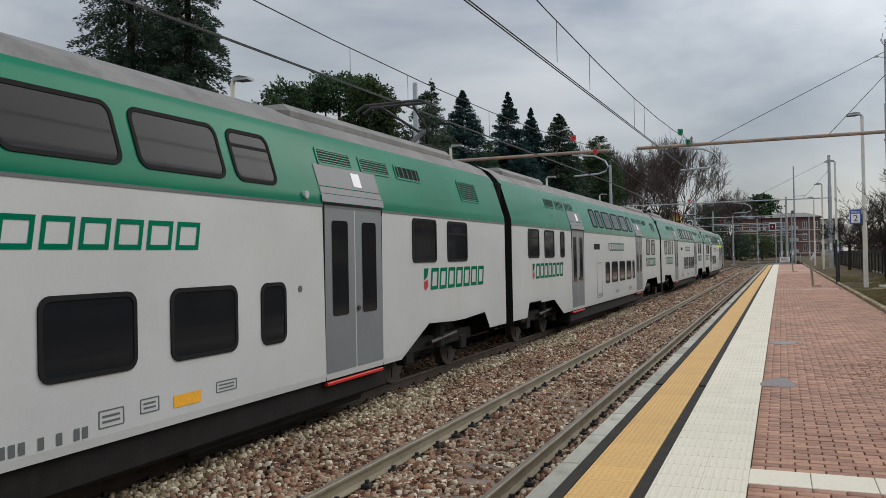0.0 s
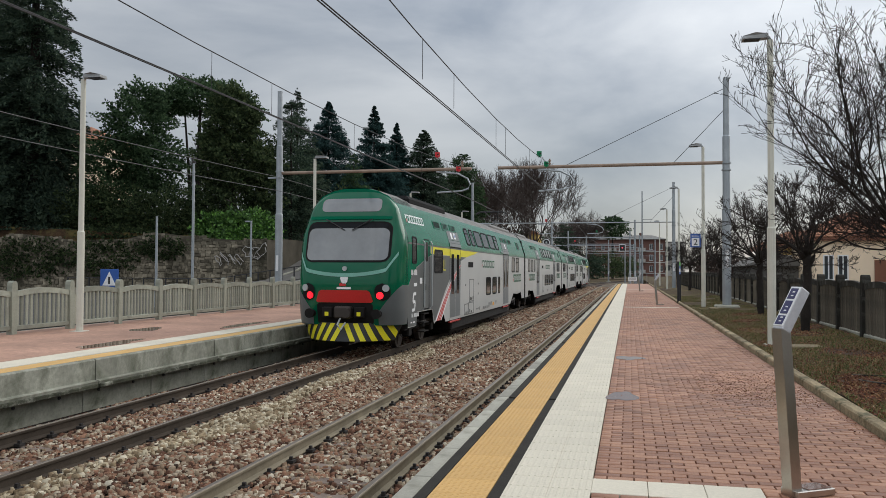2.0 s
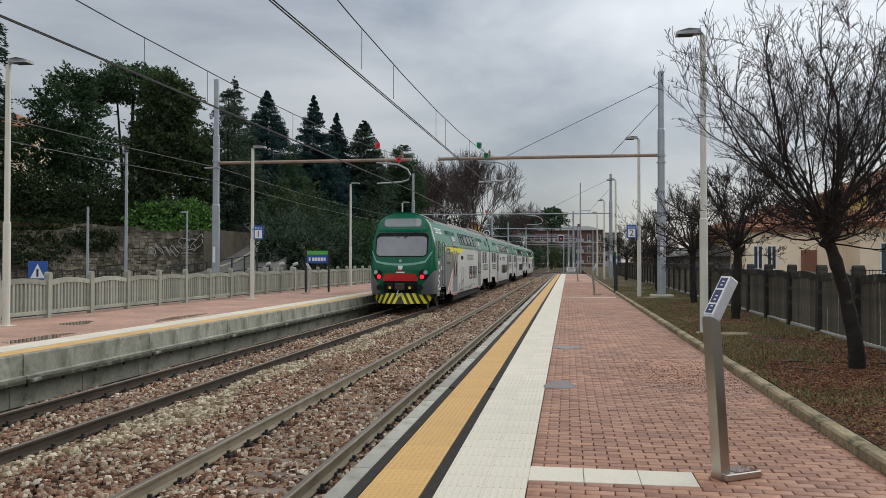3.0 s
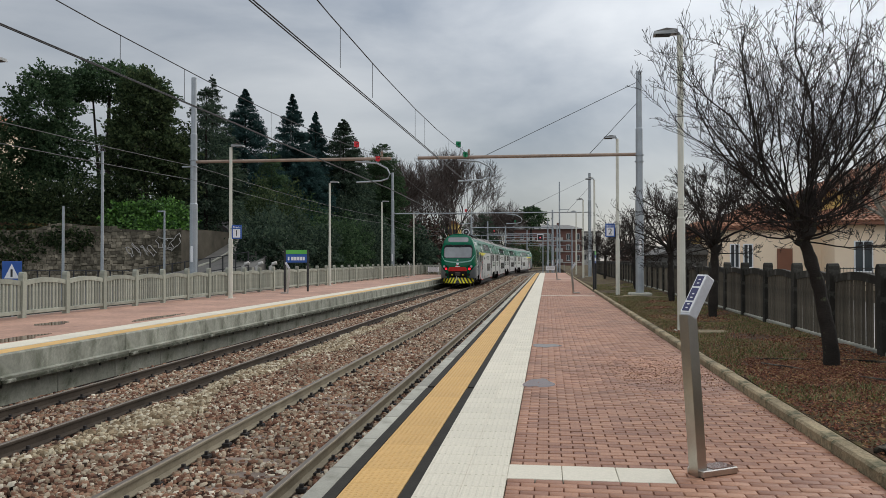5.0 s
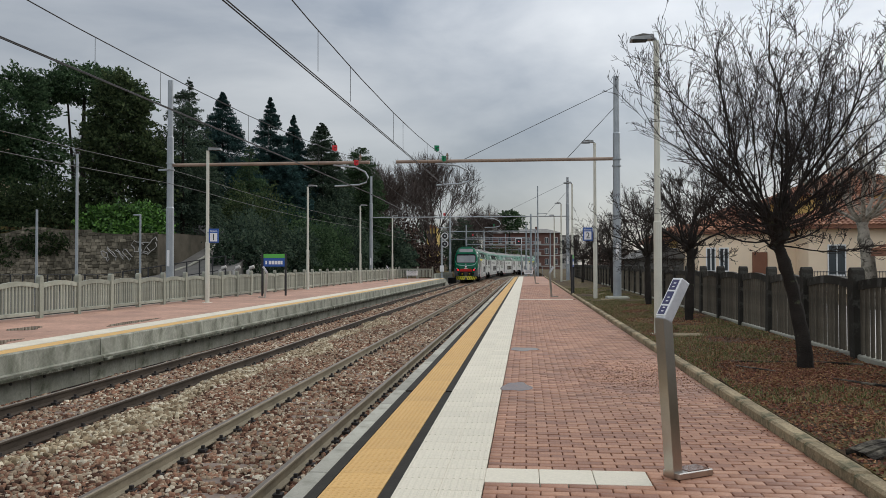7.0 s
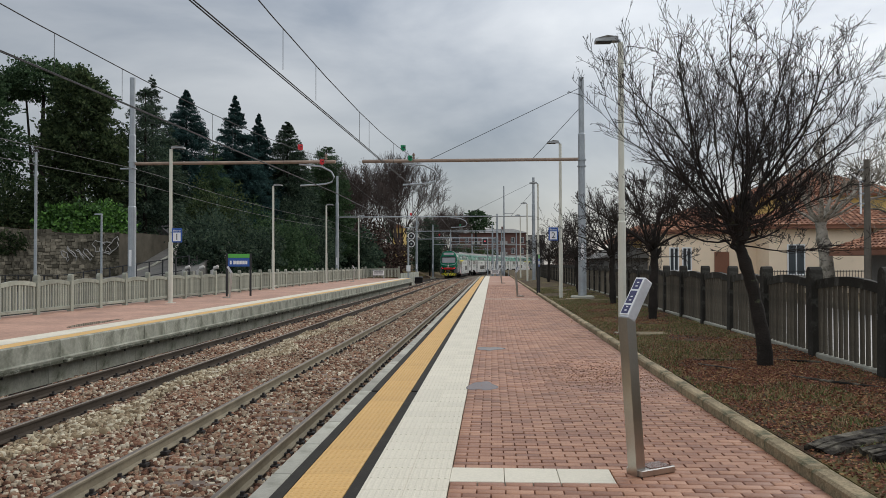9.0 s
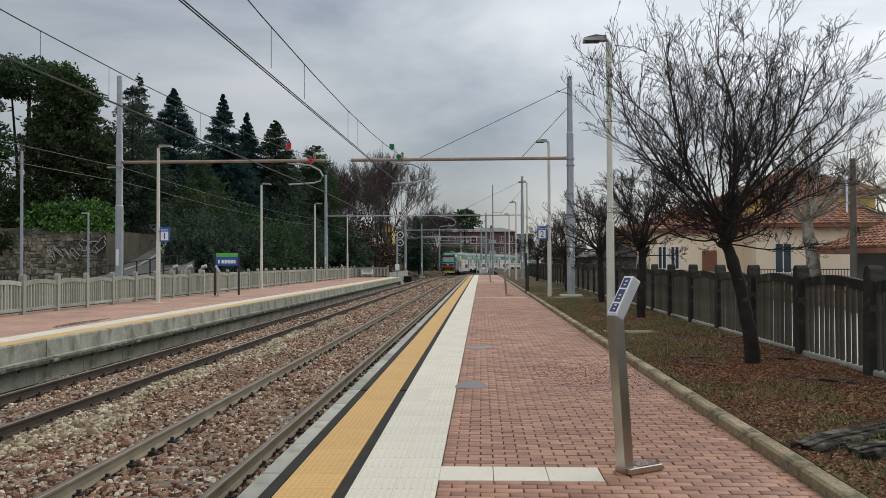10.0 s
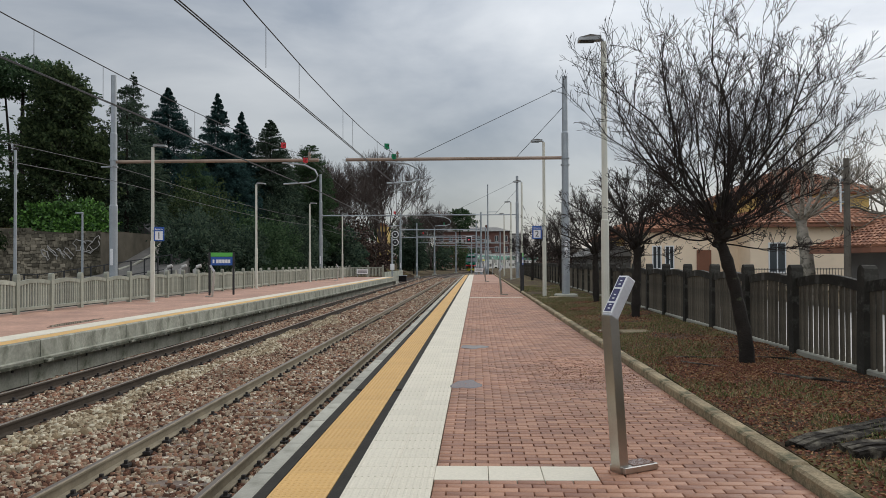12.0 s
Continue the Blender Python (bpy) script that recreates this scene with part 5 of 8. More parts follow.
def make_cab_coach():
    L = 24.75
    h = L / 2
    car = thing("train_cab_coach", "green and white double-deck cab coach with yellow-striped plough", "train car", group="train cars")
    u = lambda v: v - h
    rings = [(u(SEAM), 0.62), (u(1.9), 0.62), (u(2.0), 0.98), (u(3.7), 0.98), (u(3.9), 0.62), (u(4.0), 0.55), (u(4.6), 0.75), (u(5.2), 0.75), (u(5.5), 0.52), (u(19.5), 0.52), (u(20.6), 1.0), (u(21.7), 0.95), (u(22.3), 0.95), (u(23.4), 1.0), (u(23.7), 0.66), (u(L), 0.66)]
    body_shell(car, rings, M_TWHITE)
    # nose
    a = Acc()
    zs = [0.72, 0.85, 1.0, 1.2, 1.45, 1.7, 1.95, 2.3, 2.7, 3.0, 3.2, 3.4, 3.55, 3.7, 3.85, 4.0, 4.1, 4.18, 4.22]
    nx = 40
    vs = []
    for z in zs:
        w = nose_half(z)
        for i in range(nx + 1):
            x = w * math.sin(math.pi * (i / nx - 0.5))
            vs.append((x, nose_u(x, z) - h, z))
    fs = [(j * (nx + 1) + i, j * (nx + 1) + i + 1, (j + 1) * (nx + 1) + i + 1, (j + 1) * (nx + 1) + i) for j in range(len(zs) - 1) for i in range(nx)]
    fs.append(tuple(range((len(zs) - 1) * (nx + 1), len(zs) * (nx + 1))))
    a.add(vs, fs)
    nose = part("cab_nose", a, M_TNOSE, car, "rounded glossy green cab front", smooth=True)
    part("cab_roof", Acc().sweep([(-1.08, 3.84), (1.08, 3.84), (0.90, 4.02), (0.6, 4.16), (0.3, 4.22), (-0.3, 4.22), (-0.6, 4.16), (-0.9, 4.02)], [(0, u(0.95), 0, 0), (0, u(2.6), 0, 0)]), M_TGREEN, car)
    for s in (-1, 1):
        g = Acc()
        vs, fs = [], []
        for j in range(19):
            z = 0.73 + 1.0 * j / 18
            for i in range(19):
                lo = min(0.86 + 0.50 * max(0, (z - 1.05)) / 0.66, nose_half(z) - 0.004)
                x = lo + (nose_half(z) - lo) * math.sin(math.pi / 2 * i / 18)
                vs.append((s * (x + 0.010 * i / 18), nose_u(x, z) - 0.012 - h, z))
        for j in range(18):
            for i in range(18):
                f = (j * 19 + i, j * 19 + i + 1, j * 19 + i + 20, j * 19 + i + 19)
                fs.append(f if s > 0 else f[::-1])
        part("corner_panel", g.add(vs, fs), M_TGREY, car, "grey lower corner panel", smooth=True)
    part("screen_seal", nose_patch(h, -1.14, 1.14, 2.30, 3.34, 0.22, 0.012, 30, 40), M_TRUBBER, car, smooth=True)
    part("windscreen", nose_patch(h, -1.08, 1.08, 2.35, 3.17, 0.16, 0.022, 30, 36), M_TSCREEN, car, "wide single-pane windscreen", smooth=True)
    part("screen_shade", nose_patch(h, -1.05, 1.05, 3.175, 3.29, 0.09, 0.02, 30, 12), M_TGLASS, car, smooth=True)
    part("display_glass", nose_patch(h, -0.80, 0.80, 3.60, 3.95, 0.12, 0.012, 30, 16), M_TSCREEN, car, "destination display window", smooth=True)
    part("brow", nose_patch(h, -1.10, 1.10, 3.40, 3.48, 0.03, 0.03), M_TGREEN, car, smooth=True)
    # pale smile line that frames the screen
    v2, f2 = [], []
    for i in range(33):
        x = -1.30 + 2.6 * i / 32
        zc = 1.98 + 0.20 * (abs(x) / 1.3) ** 2.2 + (0.35 * max(0, abs(x) - 1.05) / 0.25)
        for dz in (-0.045, 0.045):
            v2.append((x, nose_u(x, zc + dz) - 0.014 - h, zc + dz))
    f2 = [(2 * i, 2 * i + 2, 2 * i + 3, 2 * i + 1) for i in range(32)]
    part("pale_line", Acc().add(v2, f2), M_TPALE, car, "pale green curved line")
    part("red_panel", nose_patch(h, -0.76, 0.76, 1.29, 1.60, 0.06, 0.03, shape=lambda v: 0.10 * v), M_TRED, car, "bright red panel", smooth=True)
    part("coupler_recess", nose_patch(h, -0.74, 0.74, 0.74, 1.28, 0.06, 0.012), M_TUNDER, car)
    part("emblem", nose_patch(h, -0.12, 0.12, 1.76, 1.93, 0.02, 0.016, 4, 4, shape=lambda v: 0.06 * (1 - v)), M_SIGNW, car, "small white emblem")
    part("emblem_red", nose_patch(h, -0.13, 0.05, 1.70, 1.78, 0.03, 0.016, 4, 4), M_TRED, car)
    part("number_bar", nose_patch(h, -0.19, 0.19, 1.625, 1.68, 0.005, 0.034, 6, 2), M_SIGNW, car, "row of white digits as a bar")
    lamp_c = Acc().disc((0, nose_u(0, 2.14) - h, 2.14), (0, 1, 0), 0.06, 0.05, 16)
    part("centre_lamp", lamp_c, M_TLAMP, car, "small round white marker lamp")
    for s in (-1, 1):
        x = s * 1.08
        pod = part("lamp_pod", nose_patch(h, min(s * 0.79, s * 1.17), max(s * 0.79, s * 1.17), 1.33, 1.78, 0.19, 0.02, 10, 8), M_TRUBBER, car, "black rounded lamp housing", smooth=True)
        for px, pz, r, m, nm in ((s * 1.06, 1.655, 0.09, M_TLAMP, "headlight"), (s * 0.92, 1.47, 0.09, M_TLIGHT, "tail_light")):
            part(nm, Acc().disc((px, nose_u(px, pz) - 0.018 - h, pz), (-0.45 * s, 1, 0.0), r, 0.05, 18), m, pod, "glowing red tail light" if nm == "tail_light" else "round clear headlight")
        part("buffer", Acc().tube([(s * 0.87, u(0.5), 1.02), (s * 0.87, u(0.06), 1.02), (s * 0.87, u(0.06), 1.02), (s * 0.87, u(0.0), 1.02)], [0.085, 0.085, 0.12, 0.12], 16), M_TUNDER, car, "round side buffer")
        part("wiper", Acc().tube([(s * 0.62, nose_u(s * 0.5, 3.35) - 0.06 - h, 3.40), (s * 0.10, nose_u(0.2, 3.1) - 0.05 - h, 3.12)], 0.014, 5), M_BLACK, car)
        part("socket_box", Acc().box((s * 0.42 - 0.13, u(0.04), 0.92), (s * 0.42 + 0.13, u(0.4), 1.18), 0.02), M_TUNDER, car)
        part("socket_label", Acc().box((s * 0.42 - 0.05, u(0.034), 0.96), (s * 0.42 + 0.05, u(0.042), 1.06), 0.002), M_TYELLOW, car)
    part("coupler_head", Acc().box((-0.22, u(-0.02), 0.90), (0.22, u(0.4), 1.20), 0.04).disc((0.11, u(-0.03), 1.04), (0, 1, 0), 0.12, 0.06, 16), M_STEELD, car, "grimy steel coupler head")
    part("hose", Acc().tube([(-0.05, u(0.04), 0.92), (-0.1, u(-0.05), 0.75), (-0.02, u(-0.05), 0.62), (0.08, u(0.04), 0.8)], 0.025, 6), M_TLAMP, car)
    # plough with warning stripes
    pl = Acc()
    n = 24
    vs, fs = [], []
    for j, (z, k, back) in enumerate(((0.78, 1.33, 0.32), (0.33, 1.14, 0.20))):
        for i in range(n + 1):
            x = -k + 2 * k * i / n
            vs.append((x, u(back - 0.16 + 0.72 * (abs(x) / k) ** 2.4), z))
    fs = [(i + n + 1, i + n + 2, i + 1, i) for i in range(n)]
    pl.add(vs, fs)
    pl.add([(x, y + 0.06, z) for x, y, z in vs], [f[::-1] for f in fs])
    plough = part("plough", pl, M_PLOUGH, car, "black plough with yellow warning stripes")
    for s in (-1, 1):
        for i in range(5):
            q, f = [], []
            for j in range(9):
                v = j / 8
                k, z, back = 1.33 - 0.19 * v, 0.775 - 0.44 * v, 0.32 - 0.12 * v
                for e in range(4):
                    xa = max(0.0, min(-0.02 + i * 0.25 + 0.13 * e / 3 + 0.22 * v, k - 0.003))
                    q.append((s * xa, u(back - 0.16 + 0.72 * (xa / k) ** 2.4) - 0.014, z))
            for j in range(8):
                for e in range(3):
                    b = j * 4 + e
                    f.append((b, b + 1, b + 5, b + 4)[::-s])
            part("yellow_stripe", Acc().add(q, f), M_TYELLOW, plough)
    # sides
    for sx in (1, -1):
        gz = [(1.043, 0.64), (1.9, 0.64), (2.0, 1.0), (3.7, 1.0), (3.92, 0.66), (4.05, 0.62), (4.7, 1.05), (5.5, 1.55), (6.0, 1.80), (7.7, 2.42), (8.6, 2.55), (8.6, 2.56), (3.9, 2.56), (3.3, 2.50), (2.5, 2.32), (1.9, 2.17), (1.4, 1.95), (1.043, 1.67)]
        part("grey_livery", on_side(Acc(), [(u(a), b) for a, b in gz], 0.0015, sx), M_TGREY, car, "dark grey livery field")
        gg = [(1.043, 1.68), (1.4, 1.96), (1.9, 2.18), (2.5, 2.33), (3.3, 2.51), (3.9, 2.57), (3.45, 2.60), (3.45, 2.79), (1.043, 2.79)]
        part("green_livery", on_side(Acc(), [(u(a), b) for a, b in gg], 0.0015, sx), M_TGREEN, car, "green livery field")
        part("yellow_livery", on_side(Acc(), [(u(3.5), 2.575), (u(8.7), 2.565), (u(10.2), 2.70), (u(10.9), 2.79), (u(3.5), 2.79)], 0.0025, sx), M_TYELLOW, car, "yellow first-class band")

        def arc(t):
            return 4.05 + 6.6 * t, 0.60 + 2.2 * (1 - (1 - t) ** 1.9)

        for k0, k1, m, off in ((0.00, 0.52, M_SIGNW, 0.003), (0.10, 0.20, M_TRED, 0.0045), (0.235, 0.33, M_TRED, 0.0045), (0.36, 0.44, M_TRED, 0.0045)):
            a = Acc()
            for i in range(14):
                t0, t1 = 0.54 * i / 14, 0.54 * (i + 1) / 14
                f0, f1 = 1 - t0 * 1.2, 1 - t1 * 1.2
                (ya, za), (yb, zb) = arc(t0), arc(t1)
                on_side(a, [(u(ya + k0 * 1.6 * f0), max(za, 0.61)), (u(ya + k1 * 1.6 * f0), max(za, 0.61)), (u(yb + k1 * 1.6 * f1), zb), (u(yb + k0 * 1.6 * f1), zb)], off, sx)
            part("livery_stripe", a, m, car, "curved livery stripe")
        coach_window(car, u(1.42), u(1.89), 2.28, 3.0, sx, 0.08)
        dd = part("cab_door", ring_on_side(Acc(), rounded(u(2.67), u(3.3), 1.02, 2.975, 0.08), rounded(u(2.695), u(3.275), 1.045, 2.95, 0.06), 0.008, 0.002, sx), M_TRUBBER, car, "narrow cab door")
        part("cab_door_window", on_side(Acc(), rounded(u(2.82), u(3.15), 2.35, 2.9, 0.12), 0.008, sx), M_TGLASS, dd)
        part("door_handle", Acc().box((sx * 1.415 - 0.02, u(2.78), 1.55), (sx * 1.415 + 0.02, u(2.9), 1.72), 0.008), M_BLACK, dd)
        for yy in (2.55, 3.42):
            part("grab_rail", Acc().tube([(sx * 1.42, u(yy), 2.93), (sx * 1.47, u(yy), 2.85), (sx * 1.47, u(yy), 1.1), (sx * 1.42, u(yy), 1.02)], 0.02, 8), M_TLAMP, car, "long steel grab rail")
        for k in range(3):
            part("step", Acc().box((min(sx * 1.2, sx * 1.42), u(2.7), 0.4 + k * 0.24), (max(sx * 1.2, sx * 1.42), u(3.25), 0.43 + k * 0.24), 0.006), M_TUNDER, car)
        coach_window(car, u(3.92), u(5.0), 2.02, 2.72, sx, split=True)
        side_bars(car, [(u(5.1), u(5.14), 2.10, 2.42), (u(5.14), u(5.42), 2.10, 2.14)], M_TYELLOW, sx, "class_mark")
        letters("class_number", "1", 0.36, M_TYELLOW, car, pose(sx * 1.417, u(5.29), 2.30, 90, 0, 90 * sx))
        coach_door(car, u(6.05), u(7.68), sx, True)
        coach_door(car, u(17.2), u(18.85), sx)
        for a, b, sp in ((9.0, 9.68, True), (9.95, 10.63, True), (10.88, 12.2, False), (12.4, 13.72, False), (13.92, 15.23, False), (15.4, 16.2, True)):
            coach_window(car, u(a), u(b), 3.00, 3.61, sx, 0.13, split=sp)
        for a, b in ((12.73, 13.82), (14.27, 15.33), (15.77, 16.28)):
            coach_window(car, u(a), u(b), 1.13, 1.85, sx, 0.12)
        for a, b, sp in ((19.95, 20.95, False), (21.45, 22.45, True)):
            coach_window(car, u(a), u(b), 2.03, 2.76, sx, split=sp)
        side_bars(car, [(u(9.04), u(9.97), 2.22, 2.41)], M_TRUBBER, sx, "vent_slot")
        for a, b, c, d in ((9.28, 10.1, 1.0, 1.80), (9.1, 10.1, 0.56, 0.98), (8.4, 9.05, 0.56, 0.95)):
            part("service_hatch", ring_on_side(Acc(), rounded(u(a), u(b), c, d, 0.03, 2), rounded(u(a + 0.025), u(b - 0.025), c + 0.025, d - 0.025, 0.02, 2), 0.006, 0.001, sx), M_TGREY, car, "service hatch outline")
        side_bars(car, [(u(9.4), u(9.5), 1.06, 1.16), (u(9.65), u(9.75), 1.04, 1.14), (u(9.9), u(10.0), 1.08, 1.18), (u(9.3), u(9.4), 0.62, 0.74), (u(9.55), u(9.7), 0.6, 0.68), (u(8.6), u(8.72), 0.6, 0.68), (u(8.8), u(8.9), 0.6, 0.7)], M_TRUBBER, sx)
        side_bars(car, [(u(14.3), u(14.7), 0.68, 0.80)], M_TORANGE, sx, "orange_notice")
        side_bars(car, [(u(10.6 + 0.11 * i), u(10.67 + 0.11 * i), 0.66, 0.72) for i in (0, 1, 2, 4)] + [(u(12.0 + 0.09 * i), u(12.06 + 0.09 * i), 0.62, 0.72) for i in (0, 1, 2, 4, 5, 6, 8, 10, 12, 13)], M_TGREY, sx)
        for a, b, c, d in ((11.2, 11.4, 0.62, 0.76), (13.35, 13.65, 0.66, 0.82), (13.85, 14.1, 0.70, 0.84), (14.95, 15.3, 0.72, 0.84)):
            outlined(car, u(a), u(b), c, d, sx)
        for a, b in ((11.0, 1.62), (11.0, 1.25), (16.6, 1.75), (8.6, 1.6)):
            part("cap", Acc().disc((sx * 1.412, u(a), b), (1, 0, 0), 0.042, 0.012, 18), M_TGREY, car, "small round grey cap")
        side_bars(car, [(u(1.36 + i * 0.1), u(1.43 + i * 0.1), 1.98, 2.12) for i in (0, 1, 3, 4, 5)] + [(u(1.4 + i * 0.085), u(1.46 + i * 0.085), 0.87, 0.97) for i in (0, 1, 3, 4, 5, 6, 7, 8)] + [ (u(2.25), u(2.5), 1.74, 1.90), (u(1.62), u(1.92), 1.68, 1.77), (u(1.3), u(1.45), 0.72, 0.76), (u(1.55), u(1.75), 0.72, 0.76)], M_SIGNW, sx)
        # S-shaped line mark
        mark = part("line_mark", Acc(), M_SIGNW, car, "white line emblem of bent slanted strokes")
        for pts in ([(0.10, 0.84), (1.0, 0.84), (0.96, 1.0), (0.26, 1.0)], [(0.02, 0.56), (0.28, 0.50), (0.34, 0.84), (0.10, 0.84)],
                    [(0.02, 0.56), (0.16, 0.42), (0.90, 0.44), (0.80, 0.58), (0.28, 0.60)], [(0.62, 0.16), (0.86, 0.16), (0.92, 0.40), (0.90, 0.46), (0.64, 0.46)],
                    [(-0.02, 0.0), (0.70, 0.0), (0.86, 0.16), (0.02, 0.16)]):
            part("stroke", on_side(Acc(), [(u(1.62) + sx * (a * 0.36 - 0.18 + b * 0.06), 1.02 + b * 0.5) for a, b in pts], 0.0045, sx), M_SIGNW, mark)
        part("orange_notice", nose_patch(h, min(sx * 1.24, sx * 1.385), max(sx * 1.24, sx * 1.385), 0.80, 0.92, 0.004, 0.014, 8, 2), M_TORANGE, car, "small orange notice")
        brand_mark(car, u(1.35), u(3.25), 3.36, 3.58, sx, False)
        brand_mark(car, u(11.75), u(14.78), 2.23, 2.51, sx, True)
        brand_mark(car, u(20.4), u(23.4), 1.56, 1.93, sx, True)
        for i in range(3):
            grille(car, u(4.4 + i * 1.15), u(5.25 + i * 1.15), 3.36, 3.60, sx, 5, i == 0)
            grille(car, u(17.3 + i * 1.2), u(18.25 + i * 1.2), 3.38, 3.62, sx, 5, i == 2)
        grille(car, u(22.4), u(23.4), 3.18, 3.58, sx, 8)
        part("marker_lamp", Acc().disc((sx * 1.42, u(16.75), 2.93), (1, 0, 0), 0.05, 0.05, 12), M_TLAMP, car)
    for yb in (u(3.5), u(21.6)):
        make_bogie(car, yb)
    gangway(car, h, 1)
    part("roof_pod", Acc().box((-0.95, u(2.7), 3.9), (0.95, u(7.4), 4.2), 0.10), M_TRUBBER, car, "dark roof equipment cover")
    part("roof_pod", Acc().box((-0.85, u(17.2), 3.95), (0.85, u(23.2), 4.23), 0.10), M_TROOF, car, "dark roof equipment cover")
    return car


CAB = make_cab_coach()
pantograph(CAB, 10.75, True)
COACH = make_coach()
HEAD = copy_thing(CAB, Matrix())
COACH_B = copy_thing(COACH, Matrix())
tagged(HEAD, "green and white leading cab coach of a double-deck train", "train car")
TRAIN = [(CAB, 12.375, 0), (COACH, 25.0 + 12.25, 0), (COACH_B, 25.0 + 24.5 + 12.25, 0), (HEAD, 25.0 + 49.0 + 12.625, 180)]


def tail_at(t):
    return -7.95 + 13.1 * t + 0.23 * t * t


def motions():
    for ob, off, turn in TRAIN:
        rows = []
        for i in range(49):
            t = i * 0.25
            s = tail_at(t) + off
            ax, ay, _ = along(FAR_X, s - 8.8)
            bx, by, _ = along(FAR_X, s + 8.8)
            yaw = math.degrees(math.atan2(-(bx - ax), by - ay))
            rows.append((t, pose((ax + bx) / 2, (ay + by) / 2, RAIL_Z, 0, 0, yaw + turn)))
        walk(ob, rows)
        for w in [c for c in ob.children_recursive if c.name.split(".")[0] == "wheelset"]:
            x, y, z = w.location
            way = -1 if turn == 0 else 1
            spin = []
            for i in range(361):
                t = i / 30
                a = way * math.degrees((tail_at(t) - tail_at(0)) / 0.44)
                spin.append((t, pose(x, y, z, a % 360.0, 0, 0)))
            walk(w, spin)

# ---- trees and plants ----
M_FIR = mat("dark_fir_needles", (0.02, 0.038, 0.022), 0.85, random="island", vary=0.4, size=0.35, grain=0, bump=0, stops=[(0.0, (0.020, 0.036, 0.026)), (0.5, (0.050, 0.080, 0.054)), (1.0, (0.105, 0.145, 0.092))])
M_BLUEFIR = mat("blue_green_fir_needles", (0.02, 0.045, 0.04), 0.85, random="island", vary=0.3, size=0.4, grain=0, bump=0, stops=[(0.0, (0.015, 0.036, 0.036)), (0.6, (0.036, 0.080, 0.076)), (1.0, (0.066, 0.130, 0.115))])
M_PINE = mat("pine_foliage", (0.03, 0.06, 0.025), 0.85, random="island", vary=0.4, size=0.4, grain=0, bump=0, stops=[(0.0, (0.020, 0.042, 0.020)), (0.5, (0.050, 0.092, 0.042)), (1.0, (0.100, 0.155, 0.075))])
M_HEDGE = mat("bright_hedge_leaf", (0.05, 0.13, 0.02), 0.7, random="island", vary=0.35, size=0.6, grain=0, bump=0, stops=[(0.0, (0.022, 0.068, 0.014)), (0.5, (0.068, 0.165, 0.024)), (1.0, (0.135, 0.300, 0.041))])
M_OLIVE = mat("olive_shrub_leaf", (0.05, 0.06, 0.025), 0.85, random="island", vary=0.4, size=0.5, grain=0, bump=0, stops=[(0.0, (0.021, 0.033, 0.016)), (0.5, (0.047, 0.075, 0.032)), (1.0, (0.105, 0.135, 0.058))])
M_BROWNSHRUB = mat("dry_brown_shrub", (0.10, 0.065, 0.05), 0.9, random="island", vary=0.4, size=0.5, grain=0, bump=0, stops=[(0.0, (0.035, 0.025, 0.022)), (0.5, (0.085, 0.055, 0.045)), (1.0, (0.15, 0.10, 0.075))])


def let_light_through(m, share):
    """Thin leaves pass part of the light on."""
    nt = m.node_tree
    b = nt.nodes["Principled BSDF"]
    out = [n for n in nt.nodes if n.type == "OUTPUT_MATERIAL"][0]
    tr, mix = nt.nodes.new("ShaderNodeBsdfTranslucent"), nt.nodes.new("ShaderNodeMixShader")
    mix.inputs["Fac"].default_value = share
    nt.links.new(b.inputs["Base Color"].links[0].from_socket, tr.inputs["Color"])
    nt.links.new(b.outputs["BSDF"], mix.inputs[1])
    nt.links.new(tr.outputs["BSDF"], mix.inputs[2])
    nt.links.new(mix.outputs["Shader"], out.inputs["Surface"])


for leaf_material in (M_FIR, M_BLUEFIR, M_PINE, M_OLIVE):
    let_light_through(leaf_material, 0.45)


def leaf_mesh(name, pos, direction, length, width, rng, material):
    """Small pointed leaves or sprays: two triangles each, folded along the middle."""
    n = len(pos)
    d = direction / np.maximum(np.linalg.norm(direction, axis=1, keepdims=True), 1e-6)
    r = rng.normal(size=(n, 3))
    s = np.cross(d, r)
    s /= np.maximum(np.linalg.norm(s, axis=1, keepdims=True), 1e-6)
    up = np.cross(s, d)
    L, W = length[:, None], width[:, None]
    a = pos - d * L * 0.5
    b = pos + d * L * 0.5
    c = pos + s * W + up * W * 0.3
    e = pos - s * W + up * W * 0.3
    v = np.stack([a, c, b, e], 1).reshape(-1, 3)
    k = np.arange(n) * 4
    f = np.concatenate([np.stack([k, k + 1, k + 2], 1), np.stack([k, k + 2, k + 3], 1)])
    return fast_mesh(name, v, f, material)


